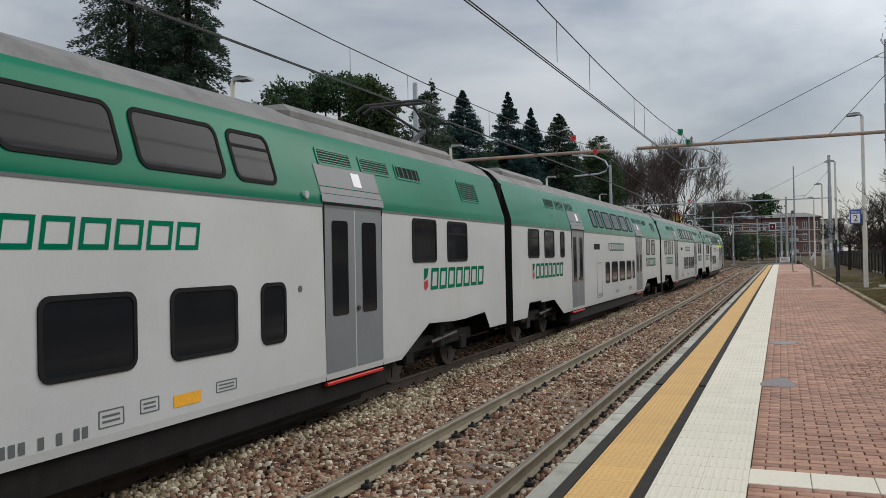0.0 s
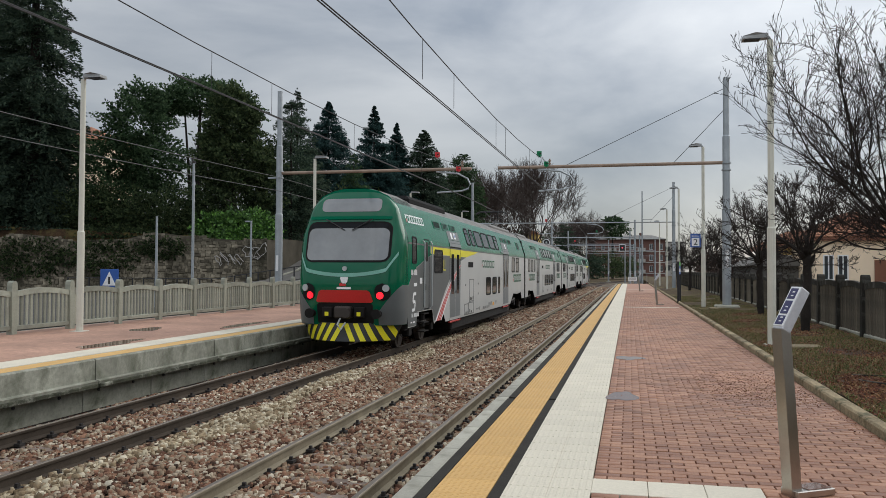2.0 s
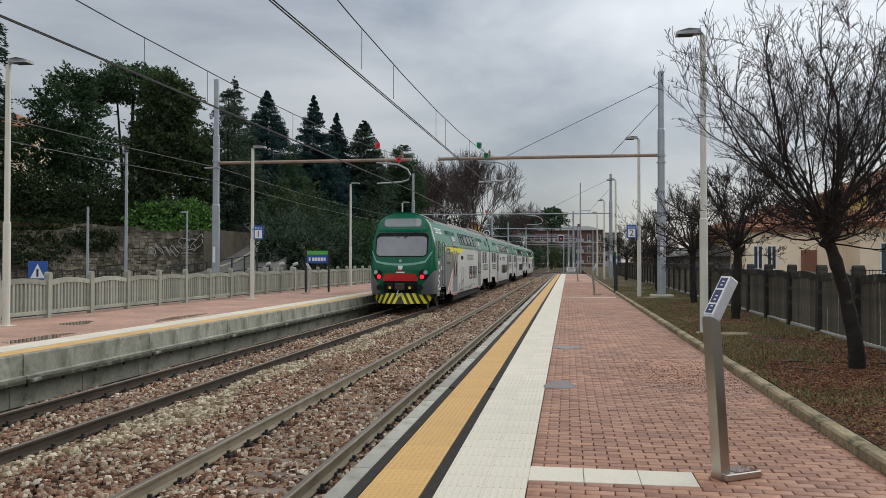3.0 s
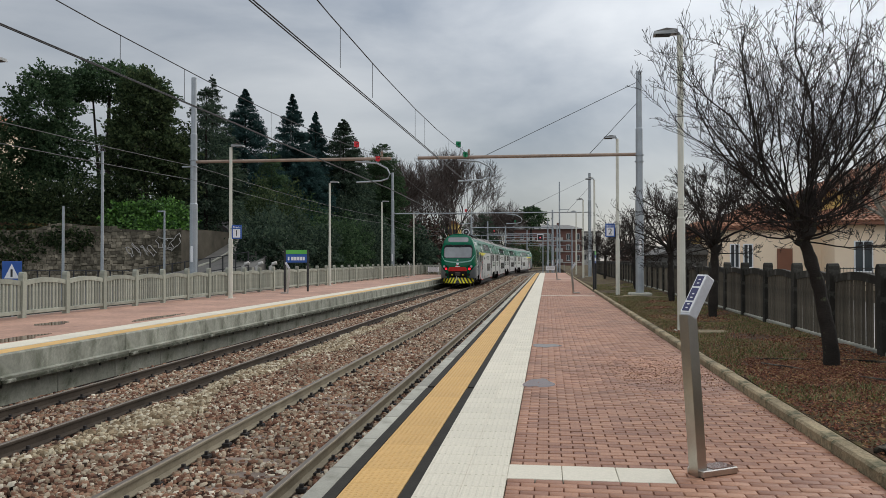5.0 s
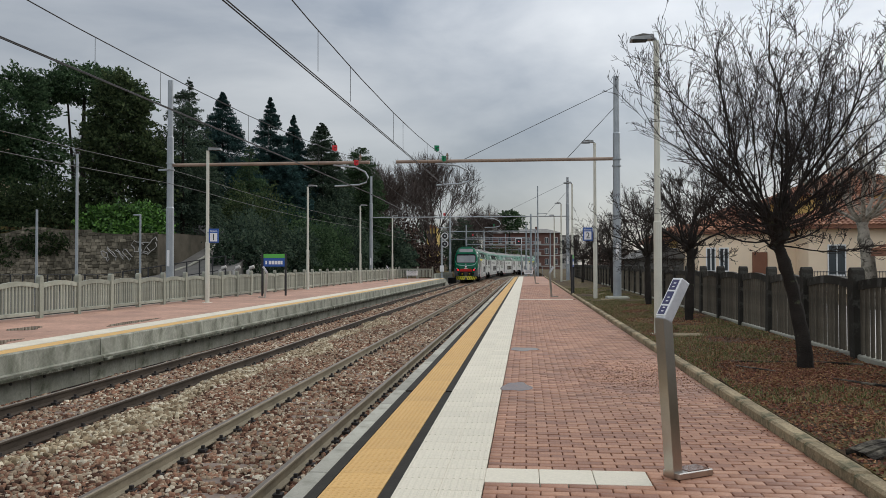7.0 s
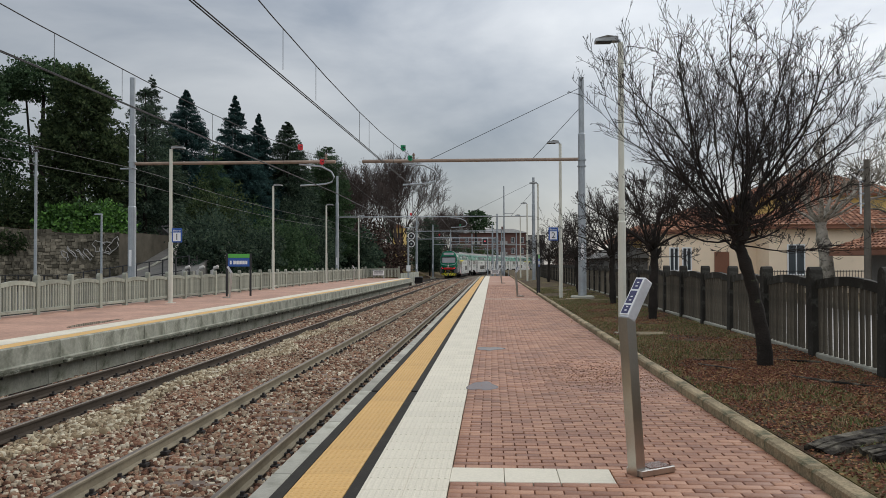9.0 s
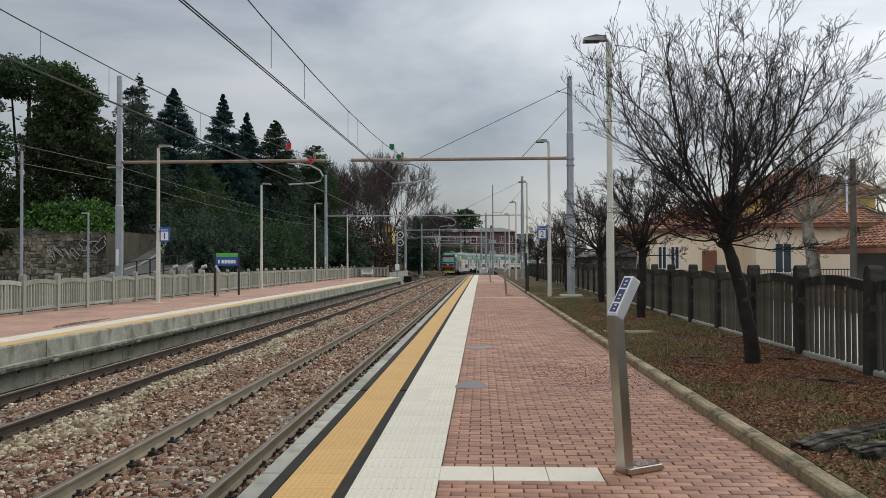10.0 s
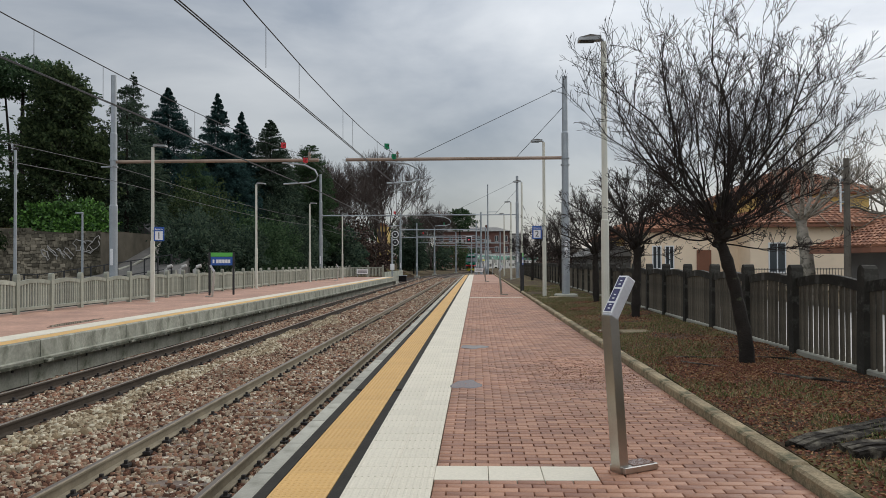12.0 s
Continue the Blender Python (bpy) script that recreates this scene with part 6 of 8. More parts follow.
def conifer(name, label, x, y, z, h, r, seed, material, branches=150, per=70, droop=0.35, leaf=0.42, bare=0.06, taper=0.85, ragged=0.24):
    rng = np.random.default_rng(seed)
    root = thing(name, label, "tree", group="conifers on the bank", m=pose(x, y, z))
    part("trunk", Acc().tube([(0, 0, -0.5), (0, 0, h * 0.5), (0, 0, h * 0.98)], [h * 0.016, h * 0.010, 0.02], 8), M_BARK, root)
    t = rng.uniform(bare, 0.995, branches) ** 0.85
    az = rng.uniform(0, 2 * np.pi, branches)
    lb = r * (1 - t) ** taper * rng.uniform(1 - ragged, 1.0, branches) + 0.10
    u = rng.uniform(0.06, 1.0, (branches, per)) ** 0.75
    ca, sa = np.cos(az)[:, None], np.sin(az)[:, None]
    side = rng.normal(0, 0.19, (branches, per)) * lb[:, None] * (1.1 - u)
    rad = u * lb[:, None]
    px = rad * ca - side * sa
    py = rad * sa + side * ca
    pz = (t * h)[:, None] + rad * 0.12 - droop * rad ** 2 / np.maximum(r, 1) + rng.normal(0, 0.22, (branches, per)) * (1.15 - t)[:, None] - np.abs(side) * 0.5
    pos = np.stack([px, py, np.maximum(pz, 0.2)], -1).reshape(-1, 3)
    dr = np.stack([ca + 0 * u, sa + 0 * u, -0.35 + 0 * u], -1).reshape(-1, 3) + rng.normal(0, 0.55, (branches * per, 3))
    n = len(pos)
    fine = np.repeat(np.clip(1.25 - t, 0.35, 0.95), per)
    me = leaf_mesh("crown", pos, dr, rng.uniform(0.6, 1.3, n) * leaf * fine, rng.uniform(0.10, 0.2, n) * leaf * fine, rng, material)
    part("crown", me, material, root, "dense needle branches with gaps")
    return root


def leafy(name, label, x, y, z, clumps, seed, material, n=9000, leaf=0.3, trunk=None, category="tree", group="shrubs on the bank"):
    """clumps: (dx, dy, dz, rx, ry, rz)."""
    rng = np.random.default_rng(seed)
    root = thing(name, label, category, group=group, m=pose(x, y, z))
    if trunk:
        for tx, ty, tz, rr in trunk:
            part("trunk", Acc().tube([(tx * 0.4, ty * 0.4, -0.5), (tx * 0.6, ty * 0.6, tz * 0.5), (tx, ty, tz)], [rr, rr * 0.8, rr * 0.45], 8), M_BARK, root)
    c = np.array(clumps, float)
    weight = (c[:, 3] * c[:, 4] * c[:, 5]) ** 0.67
    pick = rng.choice(len(c), n, p=weight / weight.sum())
    d = rng.normal(size=(n, 3))
    d /= np.linalg.norm(d, axis=1, keepdims=True)
    rough = 0.82 + 0.28 * np.sin(d[:, 0] * 5 + pick) * np.sin(d[:, 1] * 6 + 2 * pick) + 0.18 * np.sin(d[:, 2] * 11 + d[:, 0] * 9 + pick)
    rad = rng.uniform(0.35, 1.0, n) ** 0.4 * rough
    pos = c[pick, :3] + d * rad[:, None] * c[pick, 3:]
    pos[:, 2] = np.maximum(pos[:, 2], 0.05)
    me = leaf_mesh("crown", pos, d + rng.normal(0, 0.7, (n, 3)), rng.uniform(0.6, 1.4, n) * leaf, rng.uniform(0.22, 0.42, n) * leaf, rng, material)
    part("crown", me, material, root, "leafy crown of small clumps")
    return root


def bare_tree_mesh(seed, trunk, limbs, reach, rise, levels, thick, twig_len, density=1.0, slim=1.0, least=0.0022, bend=0.05, low=0, spread=0.8, drift=0.0):
    """Trunk points, then limbs that fork into ever thinner twigs. Returns a thick and a thin mesh."""
    rng = random.Random(seed)
    wood, twigs = Acc(), Acc()
    top = Vector(trunk[-1])
    knots = []
    for i in range(len(trunk) - 1):
        for f in (0, 0.25, 0.5, 0.75):
            knots.append(Vector(trunk[i]).lerp(Vector(trunk[i + 1]), f) + Vector((rng.gauss(0, 1), rng.gauss(0, 1), 0)) * thick * 0.09)
    knots.append(top)
    wood.tube(knots, [thick * (1.15 - 0.35 * i / (len(knots) - 1)) * rng.uniform(0.9, 1.14) for i in range(len(knots))], 10)

    def branch(p, d, length, r, level):
        n = (8, 6, 4, 2)[min(level, 3)]
        pts, cur, dd = [p], p.copy(), d.normalized()
        for i in range(n):
            dd = (dd + Vector((rng.gauss(0, 0.17), rng.gauss(0, 0.17), rng.gauss(bend * 0.5 if level == 0 else 0.05, 0.13)))).normalized()
            cur = cur + dd * length / n
            pts.append(cur.copy())
        rr = [max(r * (1 - 0.78 * i / n), least) for i in range(n + 1)]
        (wood if level < 2 else twigs).tube(pts, rr, 6 if level < 1 else (4 if level < 2 else 3), cap=False)
        if level >= levels:
            return
        kids = {0: 12, 1: 7, 2: 3}.get(level, 3)
        for k in range(int(kids * density)):
            f = rng.uniform(0.18, 1.0) if level else rng.uniform(0.25, 1.0)
            i = min(int(f * n), n - 1)
            q = pts[i].lerp(pts[i + 1], f * n - i)
            ax = Vector((rng.gauss(0, 1), rng.gauss(0, 1), rng.gauss(0, 1))).cross(dd).normalized()
            nd = (dd + ax * rng.uniform(0.45, 1.0) + Vector((0, 0, 0.16))).normalized()
            branch(q, nd, length * rng.uniform(0.22, 0.48) * (1.2 - 0.45 * f), rr[i] * rng.uniform(0.45, 0.65), level + 1)

    for k in range(limbs):
        a = 2 * math.pi * (k + rng.uniform(-0.3, 0.3)) / limbs
        tilt = rng.uniform(0.12, 1.0) ** spread
        d = Vector((math.cos(a) * tilt * reach + drift, math.sin(a) * tilt * reach, rise * rng.uniform(0.75, 1.15) * (1.15 - 0.78 * tilt)))
        start = top + Vector((math.cos(a), math.sin(a), rng.uniform(-0.6, 0.3))) * thick * 0.6
        branch(start, d, d.length, thick * rng.uniform(0.26, 0.46) * slim, 0)
    # short tangled shoots round the pruned head
    for k in range(low):
        a = 2 * math.pi * (k + rng.uniform(-0.4, 0.4)) / low
        d = Vector((math.cos(a), math.sin(a), rng.uniform(-0.18, 0.28)))
        branch(top + d * thick + Vector((0, 0, rng.uniform(-0.35, 0.1))), d, reach * rng.uniform(0.45, 0.72), thick * rng.uniform(0.14, 0.24), 0)
    if low:
        for k in range(7):
            a = k * 0.9
            wood.tube([top + Vector((0, 0, -0.3 + 0.05 * k)), top + Vector((math.cos(a) * 0.13, math.sin(a) * 0.13, -0.12 + 0.05 * k)), top + Vector((math.cos(a) * 0.2, math.sin(a) * 0.2, 0.05 + 0.06 * k))], [0.075, 0.065, 0.025], 8)
    return wood, twigs


def bare_tree(name, label, m, group, bark, twig, *args, **kw):
    root = thing(name, label, "tree", group=group, m=m)
    wood, twigs = bare_tree_mesh(*args, **kw)
    part("trunk", wood, bark, root, "dark trunk with forked limbs", smooth=True)
    tagged(part("twig_crown", twigs, twig, root, "bare winter twigs"), kind="stuff")
    return root


# the row of pruned bare trees on the grass strip
BIG = bare_tree("bare_tree", "bare winter tree with dark trunk and fanning twigs by the fence", pose(3.80, 11.6, 0.05), "bare trees on the grass strip", M_BARK, M_TWIG,
                21, [(0, 0, -0.2), (-0.03, 0, 0.4), (-0.14, 0.02, 1.0), (-0.26, 0, 1.45), (-0.36, 0, 1.75), (-0.38, 0, 2.05)], 25, 2.3, 3.15, 3, 0.085, 0.5, slim=0.70, least=0.003, bend=0.15, low=22, spread=0.48, drift=-0.28)
SMALL = bare_tree("bare_tree", "slender bare winter tree standing before the dark fence", pose(4.05, 21.0, 0.08), "bare trees on the grass strip", M_BARK, M_TWIG,
                  5, [(0, 0, -0.2), (0.02, 0, 0.6), (0.08, 0.02, 1.3), (0.05, 0, 1.9)], 16, 1.9, 2.6, 3, 0.105, 0.5, density=0.95, slim=0.8, least=0.0045, low=8)
for k, (x, y, rz) in enumerate(((4.15, 28.5, 70), (4.2, 40, 150), (4.25, 51, 250), (4.3, 63, 20), (4.3, 78, 110))):
    copy_thing(SMALL, pose(x, y, 0.05, 0, 0, rz))
PLANE = bare_tree("plane_tree", "pale mottled plane tree with crooked bare limbs behind the fence", pose(11.3, 28.5, 0), "trees in the yard", M_PALEBARK, M_PALEBARK,
                  8, [(0.3, 0, -0.2), (0.15, 0, 1.0), (0.0, 0, 2.2), (-0.1, 0, 3.0)], 12, 4.0, 3.5, 3, 0.22, 0.5, density=0.95, slim=0.8, least=0.006, spread=0.6)
copy_thing(PLANE, pose(16.5, 31, 0, 0, 0, 130))

# conifers and evergreens on the bank behind the far platform
for args in (
    ("spruce", "huge dark spruce with drooping branches on the bank", -51.4, 54.5, 4.2, 32.5, 8.0, 1, M_FIR, 640, 130, 0.75, 0.5, 0.03, 0.62),
    ("spruce", "huge dark spruce with drooping branches on the bank", -45.3, 54.5, 4.2, 31.5, 5.2, 2, M_FIR, 600, 130, 0.75, 0.5, 0.03, 0.62),
    ("fir", "slim sparse fir with short branches", -32.1, 75, 3.0, 16.6, 6.4, 3, M_FIR, 260, 100, 0.25, 0.42, 0.05, 0.95, 0.5),
    ("fir", "blue-green cedar with a pointed top", -30.7, 80, 3.0, 16.2, 8.0, 4, M_BLUEFIR, 560, 120, 0.3, 0.45, 0.05, 0.95),
    ("fir", "narrow dark blue fir", -27.3, 85, 2.6, 17.0, 7.6, 5, M_BLUEFIR, 600, 120, 0.35, 0.45, 0.03, 1.0, 0.35),
    ("fir", "narrow dark blue fir", -25.9, 89, 2.4, 16.0, 6.0, 6, M_BLUEFIR, 520, 120, 0.35, 0.45, 0.03, 1.0, 0.35),
    ("fir", "dense green fir with a broad crown", -23.2, 91, 2.2, 15.6, 6.4, 7, M_FIR, 560, 120, 0.25, 0.45, 0.03, 0.75),
    ("fir", "rounded green conifer on the bank", -19.9, 97, 1.6, 14.2, 4.8, 8, M_PINE, 420, 110, 0.1, 0.45, 0.05, 0.45),
    ("fir", "young light green fir", -26.5, 76, 2.6, 10.5, 4.2, 9, M_PINE, 150, 70, 0.3, 0.42, 0.02, 0.8),
    ("fir", "dark conifer behind the retaining wall", -25.3, 58, 3.0, 11.5, 4.2, 10, M_FIR, 190, 80, 0.3, 0.45, 0.02, 0.6),
    ("fir", "far dark cypress beside the line", -11.2, 146, 0.0, 10.2, 3.2, 11, M_FIR, 150, 80, 0.1, 0.5, 0.02, 0.35),
):
    conifer(*args)

leafy("pine_tree", "umbrella pine with a wide flat dark crown", -35.5, 62, 3.6, [(0, 0, 12.4, 5.0, 4.2, 1.6), (-2.6, 0, 12.0, 2.6, 2.6, 1.2), (2.8, 0.4, 11.7, 2.6, 2.6, 1.3), (0.6, 0, 13.2, 2.6, 2.4, 1.0), (4.2, 0, 10.9, 2.2, 2.0, 1.3), (-4.0, 0, 11.2, 1.8, 1.8, 1.0)], 31, M_PINE, 16000, 0.24, [(0.2, 0, 11.6, 0.26), (-1.5, 0.5, 11.2, 0.16)], group="evergreens on the bank")
leafy("cedar_tree", "broad rounded dark green cedar", -37.2, 56, 3.6, [(0, 0, 9.2, 3.4, 3.2, 2.6), (-1.6, 0, 6.6, 3.6, 3.2, 2.2), (1.4, 0, 6.2, 3.4, 3.2, 2.2), (0, 0, 3.4, 4.4, 3.6, 2.4), (0.3, 0, 11.3, 1.9, 1.9, 1.4)], 32, M_PINE, 24000, 0.25, [(0, 0, 8, 0.25)], group="evergreens on the bank")
leafy("magnolia_tree", "tall dense broadleaf evergreen with a pointed crown", -28.2, 54.5, 3.6, [(0, 0, 3.0, 3.9, 3.0, 2.8), (0, 0, 6.0, 3.4, 2.8, 2.6), (-0.2, 0, 8.4, 2.6, 2.2, 2.2), (-0.3, 0, 10.3, 1.8, 1.5, 1.5), (-1.6, 0, 7.4, 1.5, 1.4, 1.5), (1.9, 0, 5.4, 1.8, 1.6, 1.9), (0.9, 0, 9.0, 1.4, 1.2, 1.2)], 33, M_OLIVE, 26000, 0.26, [(0, 0, 8, 0.2)], group="evergreens on the bank")
for k, (x, y, z, cl, m, n) in enumerate((
    (-26.4, 52.0, 3.6, [(0, 0, 1.0, 2.4, 1.2, 1.4), (1.7, 0.2, 0.8, 1.3, 1.2, 1.1), (-2.2, 0.2, 0.9, 1.8, 1.3, 1.3), (0.5, -0.9, 0.2, 2.6, 0.7, 0.8)], M_HEDGE, 5200),
    (-34.0, 53.0, 3.8, [(0, 0, 1.6, 3.4, 1.6, 2.2), (-5, 0, 1.9, 3.4, 1.6, 2.4), (3.6, 0, 1.2, 2.2, 1.6, 1.8), (-2, -1.6, 0.0, 4.6, 0.7, 1.0)], M_OLIVE, 9000),
    (-48.0, 53.0, 4.4, [(0, 0, 2.0, 4.4, 1.8, 2.8), (-8, 0, 2.4, 4.6, 1.8, 3.2), (6, 0, 1.6, 3.6, 1.6, 2.4), (0, -1.6, -0.2, 9.0, 0.7, 0.9)], M_FIR, 10000),
    (-64.0, 50.0, 0.0, [(0, 0, 4.0, 6.0, 3.4, 5.0), (-8, -4, 4.0, 6.0, 4.0, 5.4)], M_FIR, 8000),
    (-19.2, 51.6, 0.8, [(0, 0, 1.4, 1.5, 2.0, 2.0), (-0.4, 3.4, 2.0, 1.3, 2.2, 2.4), (1.4, 1.6, 1.2, 1.3, 2.4, 2.0)], M_FIR, 5200),
    (-20.5, 62, 0.0, [(0, 0, 2.6, 2.6, 2.6, 3.2), (-2.6, 3, 3.0, 2.6, 2.6, 3.4), (1.6, 4, 2.2, 2.2, 2.4, 2.6)], M_FIR, 9000),
    (-19.2, 72, 0.0, [(0, 0, 2.8, 2.6, 3.0, 3.4), (-3, 1, 3.2, 3, 3, 4.0), (0.5, 5, 2.6, 2.6, 2.8, 3.0)], M_PINE, 9000),
    (-24.0, 70, 1.0, [(0, 0, 3.5, 3.4, 3.4, 4.4), (-3.5, 3, 3.6, 3.2, 3.2, 4.4)], M_OLIVE, 9000),
    (-18.6, 84, 0.0, [(0, 0, 3.0, 2.6, 3.4, 3.8), (-3, 3, 3.4, 3, 3.4, 4.4), (0, 7, 2.6, 2.4, 3, 3.0)], M_FIR, 9000),
    (-23.0, 88, 1.0, [(0, 0, 4.2, 4.2, 3.4, 5.0), (-5, 2, 4.0, 3.6, 3.2, 5.0)], M_FIR, 9000),
    (-17.2, 101, 0.0, [(0, 0, 2.8, 3.0, 3.4, 3.6), (-4, 0, 4.2, 3.6, 3.4, 4.6), (0.8, 7, 2.0, 2.4, 3, 2.4)], M_FIR, 8000),
    (-15.0, 121, 0.0, [(0, 0, 2.4, 3.0, 4.0, 3.0), (-4.5, 2, 4.0, 4.0, 4.0, 5.0), (-10, 4, 5.0, 4.4, 4.0, 6.0)], M_BROWNSHRUB, 8000),
    (-13.5, 165, 0.0, [(0, 0, 3.4, 4.0, 4.0, 3.8), (-7, 2, 5.0, 5.0, 4.0, 6.0), (5, 12, 2.6, 4.0, 4.0, 3.2)], M_FIR, 7000),
    (7.6, 66, 0.0, [(0, 0, 1.0, 1.2, 3.5, 1.5), (0.6, 8, 1.1, 1.4, 4.0, 1.7), (1.6, -4, 0.8, 1.4, 3.0, 1.3)], M_BROWNSHRUB, 3500),
    (8.4, 92, 0.0, [(0, 0, 1.6, 2.0, 5.0, 2.2), (1.5, 12, 2.0, 2.4, 6.0, 2.8)], M_BROWNSHRUB, 3500),
    (-36.0, 50.15, 0.0, [(4.5, 0, 3.0, 2.4, 0.3, 0.9), (0, 0, 2.4, 3.4, 0.3, 1.5), (-6, 0, 2.3, 4.0, 0.3, 1.7), (-11, 0, 2.0, 3.6, 0.3, 1.9)], M_OLIVE, 3600),
    (-6.0, 205, 0.0, [(0, 0, 3.2, 6.0, 4.0, 3.6), (-10, 2, 5.0, 6.0, 4.0, 5.6), (5, 8, 2.6, 4.0, 4.0, 3.0)], M_OLIVE, 6000),
)):
    leafy("shrub", "dense " + ("olive ivy hanging over the wall" if y == 50.15 else "bright green hedge" if m is M_HEDGE else "dry brown thicket" if m is M_BROWNSHRUB else "dark evergreen thicket") + " on the bank", x, y, z, cl, 50 + k, m, int(n * 1.5), 0.24 if y < 100 else 0.4, category="shrub")
leafy("pine_tree", "far umbrella pine above the roofs", -4.6, 232, 0.0, [(0, 0, 13.4, 5.2, 4, 3.0), (0, 0, 15.6, 3.0, 3, 1.5)], 71, M_PINE, 3000, 0.6, [(0, 0, 12, 0.4)], group="evergreens on the bank")

def round_crown_mesh(seed, height, width, trunk_h, thick, least):
    """A trunk whose limbs fork again and again into a rounded, finely twigged crown."""
    rng = random.Random(seed)
    wood, twigs = Acc(), Acc()
    mid, up, half = trunk_h + (height - trunk_h) * 0.45, (height - trunk_h) * 0.55, width / 2
    wood.tube([(0, 0, -0.5), (0.05, 0, trunk_h * 0.5), (0, 0.05, trunk_h)], [thick * 1.2, thick, thick * 0.9], 8)

    def fork(p, d, length, r, level):
        pts, cur, dd = [p], p.copy(), d.normalized()
        for i in range(3):
            dd = (dd + Vector((rng.gauss(0, 0.12), rng.gauss(0, 0.12), rng.gauss(0.05, 0.08)))).normalized()
            cur = cur + dd * length / 3
            pts.append(cur.copy())
        (wood if level < 2 else twigs).tube(pts, [max(r * (1 - 0.3 * i / 3), least) for i in range(4)], 5 if level < 2 else 3, cap=False)
        out = (cur.x / half) ** 2 + (cur.y / half) ** 2 + ((cur.z - mid) / up) ** 2
        if level >= 6 or out > 1.0:
            return
        for k in range(3):
            ax = Vector((rng.gauss(0, 1), rng.gauss(0, 1), rng.gauss(0, 0.6))).cross(dd).normalized()
            nd = dd + ax * rng.uniform(0.25, 0.62) + Vector((0, 0, 0.07))
            q = pts[3] if k < 2 else pts[2]
            fork(q, nd, length * rng.uniform(0.66, 0.86), r * 0.62, level + 1)

    for k in range(9):
        a = k * 2.4 + rng.uniform(-0.3, 0.3)
        tilt = 0.12 + 1.15 * (k / 8)
        d = Vector((math.cos(a) * tilt, math.sin(a) * tilt, 1.0 - 0.4 * tilt))
        fork(Vector((0, 0, trunk_h * rng.uniform(0.8, 1.0))), d, (height - trunk_h) * 0.27, thick * 0.5, 0)
    return wood, twigs


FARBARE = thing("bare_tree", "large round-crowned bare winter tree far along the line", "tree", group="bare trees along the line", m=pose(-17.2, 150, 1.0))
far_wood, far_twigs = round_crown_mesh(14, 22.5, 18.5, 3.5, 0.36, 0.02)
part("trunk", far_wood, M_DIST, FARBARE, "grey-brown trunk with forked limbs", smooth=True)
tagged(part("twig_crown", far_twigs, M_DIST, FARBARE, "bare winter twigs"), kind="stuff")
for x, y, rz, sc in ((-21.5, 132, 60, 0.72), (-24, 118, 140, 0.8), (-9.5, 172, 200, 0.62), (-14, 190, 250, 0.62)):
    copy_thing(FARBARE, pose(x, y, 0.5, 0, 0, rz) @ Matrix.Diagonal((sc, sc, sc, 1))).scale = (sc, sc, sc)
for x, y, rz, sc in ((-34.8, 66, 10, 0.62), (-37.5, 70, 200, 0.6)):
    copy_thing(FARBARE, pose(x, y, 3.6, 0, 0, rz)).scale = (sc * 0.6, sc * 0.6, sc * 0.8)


# ---- the grass strip ----
def make_litter():
    rng = np.random.default_rng(17)
    # fallen leaves
    n = 42000
    x = rng.uniform(2.45, 4.75, n)
    y = 4 + rng.uniform(0, 1, n) ** 1.4 * 26
    red = rng.normal(size=(15000, 2)) * (0.75, 1.8) + (3.4, 10.6)
    smudge = rng.normal(size=(2600, 2)) * (0.55, 1.0) + (1.55, 11.5)
    ker = np.stack([rng.uniform(2.05, 2.25, 350), rng.uniform(5, 24, 350)], 1)
    p2 = np.concatenate([np.stack([x, y], 1), red])
    p2 = p2[(p2[:, 0] > 2.45) & (p2[:, 0] < 4.75)]
    z = np.array([terrain(a, b) for a, b in p2]) + 0.012
    for pts, zz, size, label, mm in ((p2, z, 0.035, "red-brown fallen leaves on the soil", M_LEAF), (np.concatenate([smudge[(smudge[:, 0] < 2.2)], ker]), 0.004, 0.022, "dark leaf crumbs on the paving", M_LEAF)):
        k = len(pts)
        pos = np.column_stack([pts, np.zeros(k) + zz])
        d = rng.normal(size=(k, 3)) * (1, 1, 0.22)
        tagged(new("leaf_litter", leaf_mesh("leaf_litter", pos, d, rng.uniform(0.6, 1.4, k) * size, rng.uniform(0.2, 0.35, k) * size, rng, mm)), label, "leaves", kind="stuff")
    # grass
    n = 52000
    x = rng.uniform(2.43, 4.7, n)
    y = 4.5 + rng.uniform(0, 1, n) ** 1.2 * 45
    dens = np.array([noise.noise((a * 0.9, b * 0.45, 3.3)) for a, b in zip(x, y)])
    ok = dens + np.where(y > 15, 0.12, -0.02) + np.where((x > 2.8) & (y < 6.6), 0.3, 0) > 0.02
    x, y = x[ok], y[ok]
    k = len(x)
    z = np.array([terrain(a, b) for a, b in zip(x, y)]) + 0.02
    d = rng.normal(size=(k, 3)) * 0.5 + (0, 0, 1)
    tagged(new("grass", leaf_mesh("grass", np.column_stack([x, y, z]), d, rng.uniform(0.04, 0.09, k), rng.uniform(0.004, 0.009, k), rng, M_GRASS)), "short thin grass on bare soil", "grass", kind="stuff")


make_litter()
M_PLANK = mat("charred_old_timber", (0.032, 0.026, 0.020), 0.95, vary=0.5, size=5, grain=0.5, gsize=24, bump=0.9, bsize=18, spec=0.2, stain=((0.17, 0.15, 0.115), 0.47, 0.66, 5))


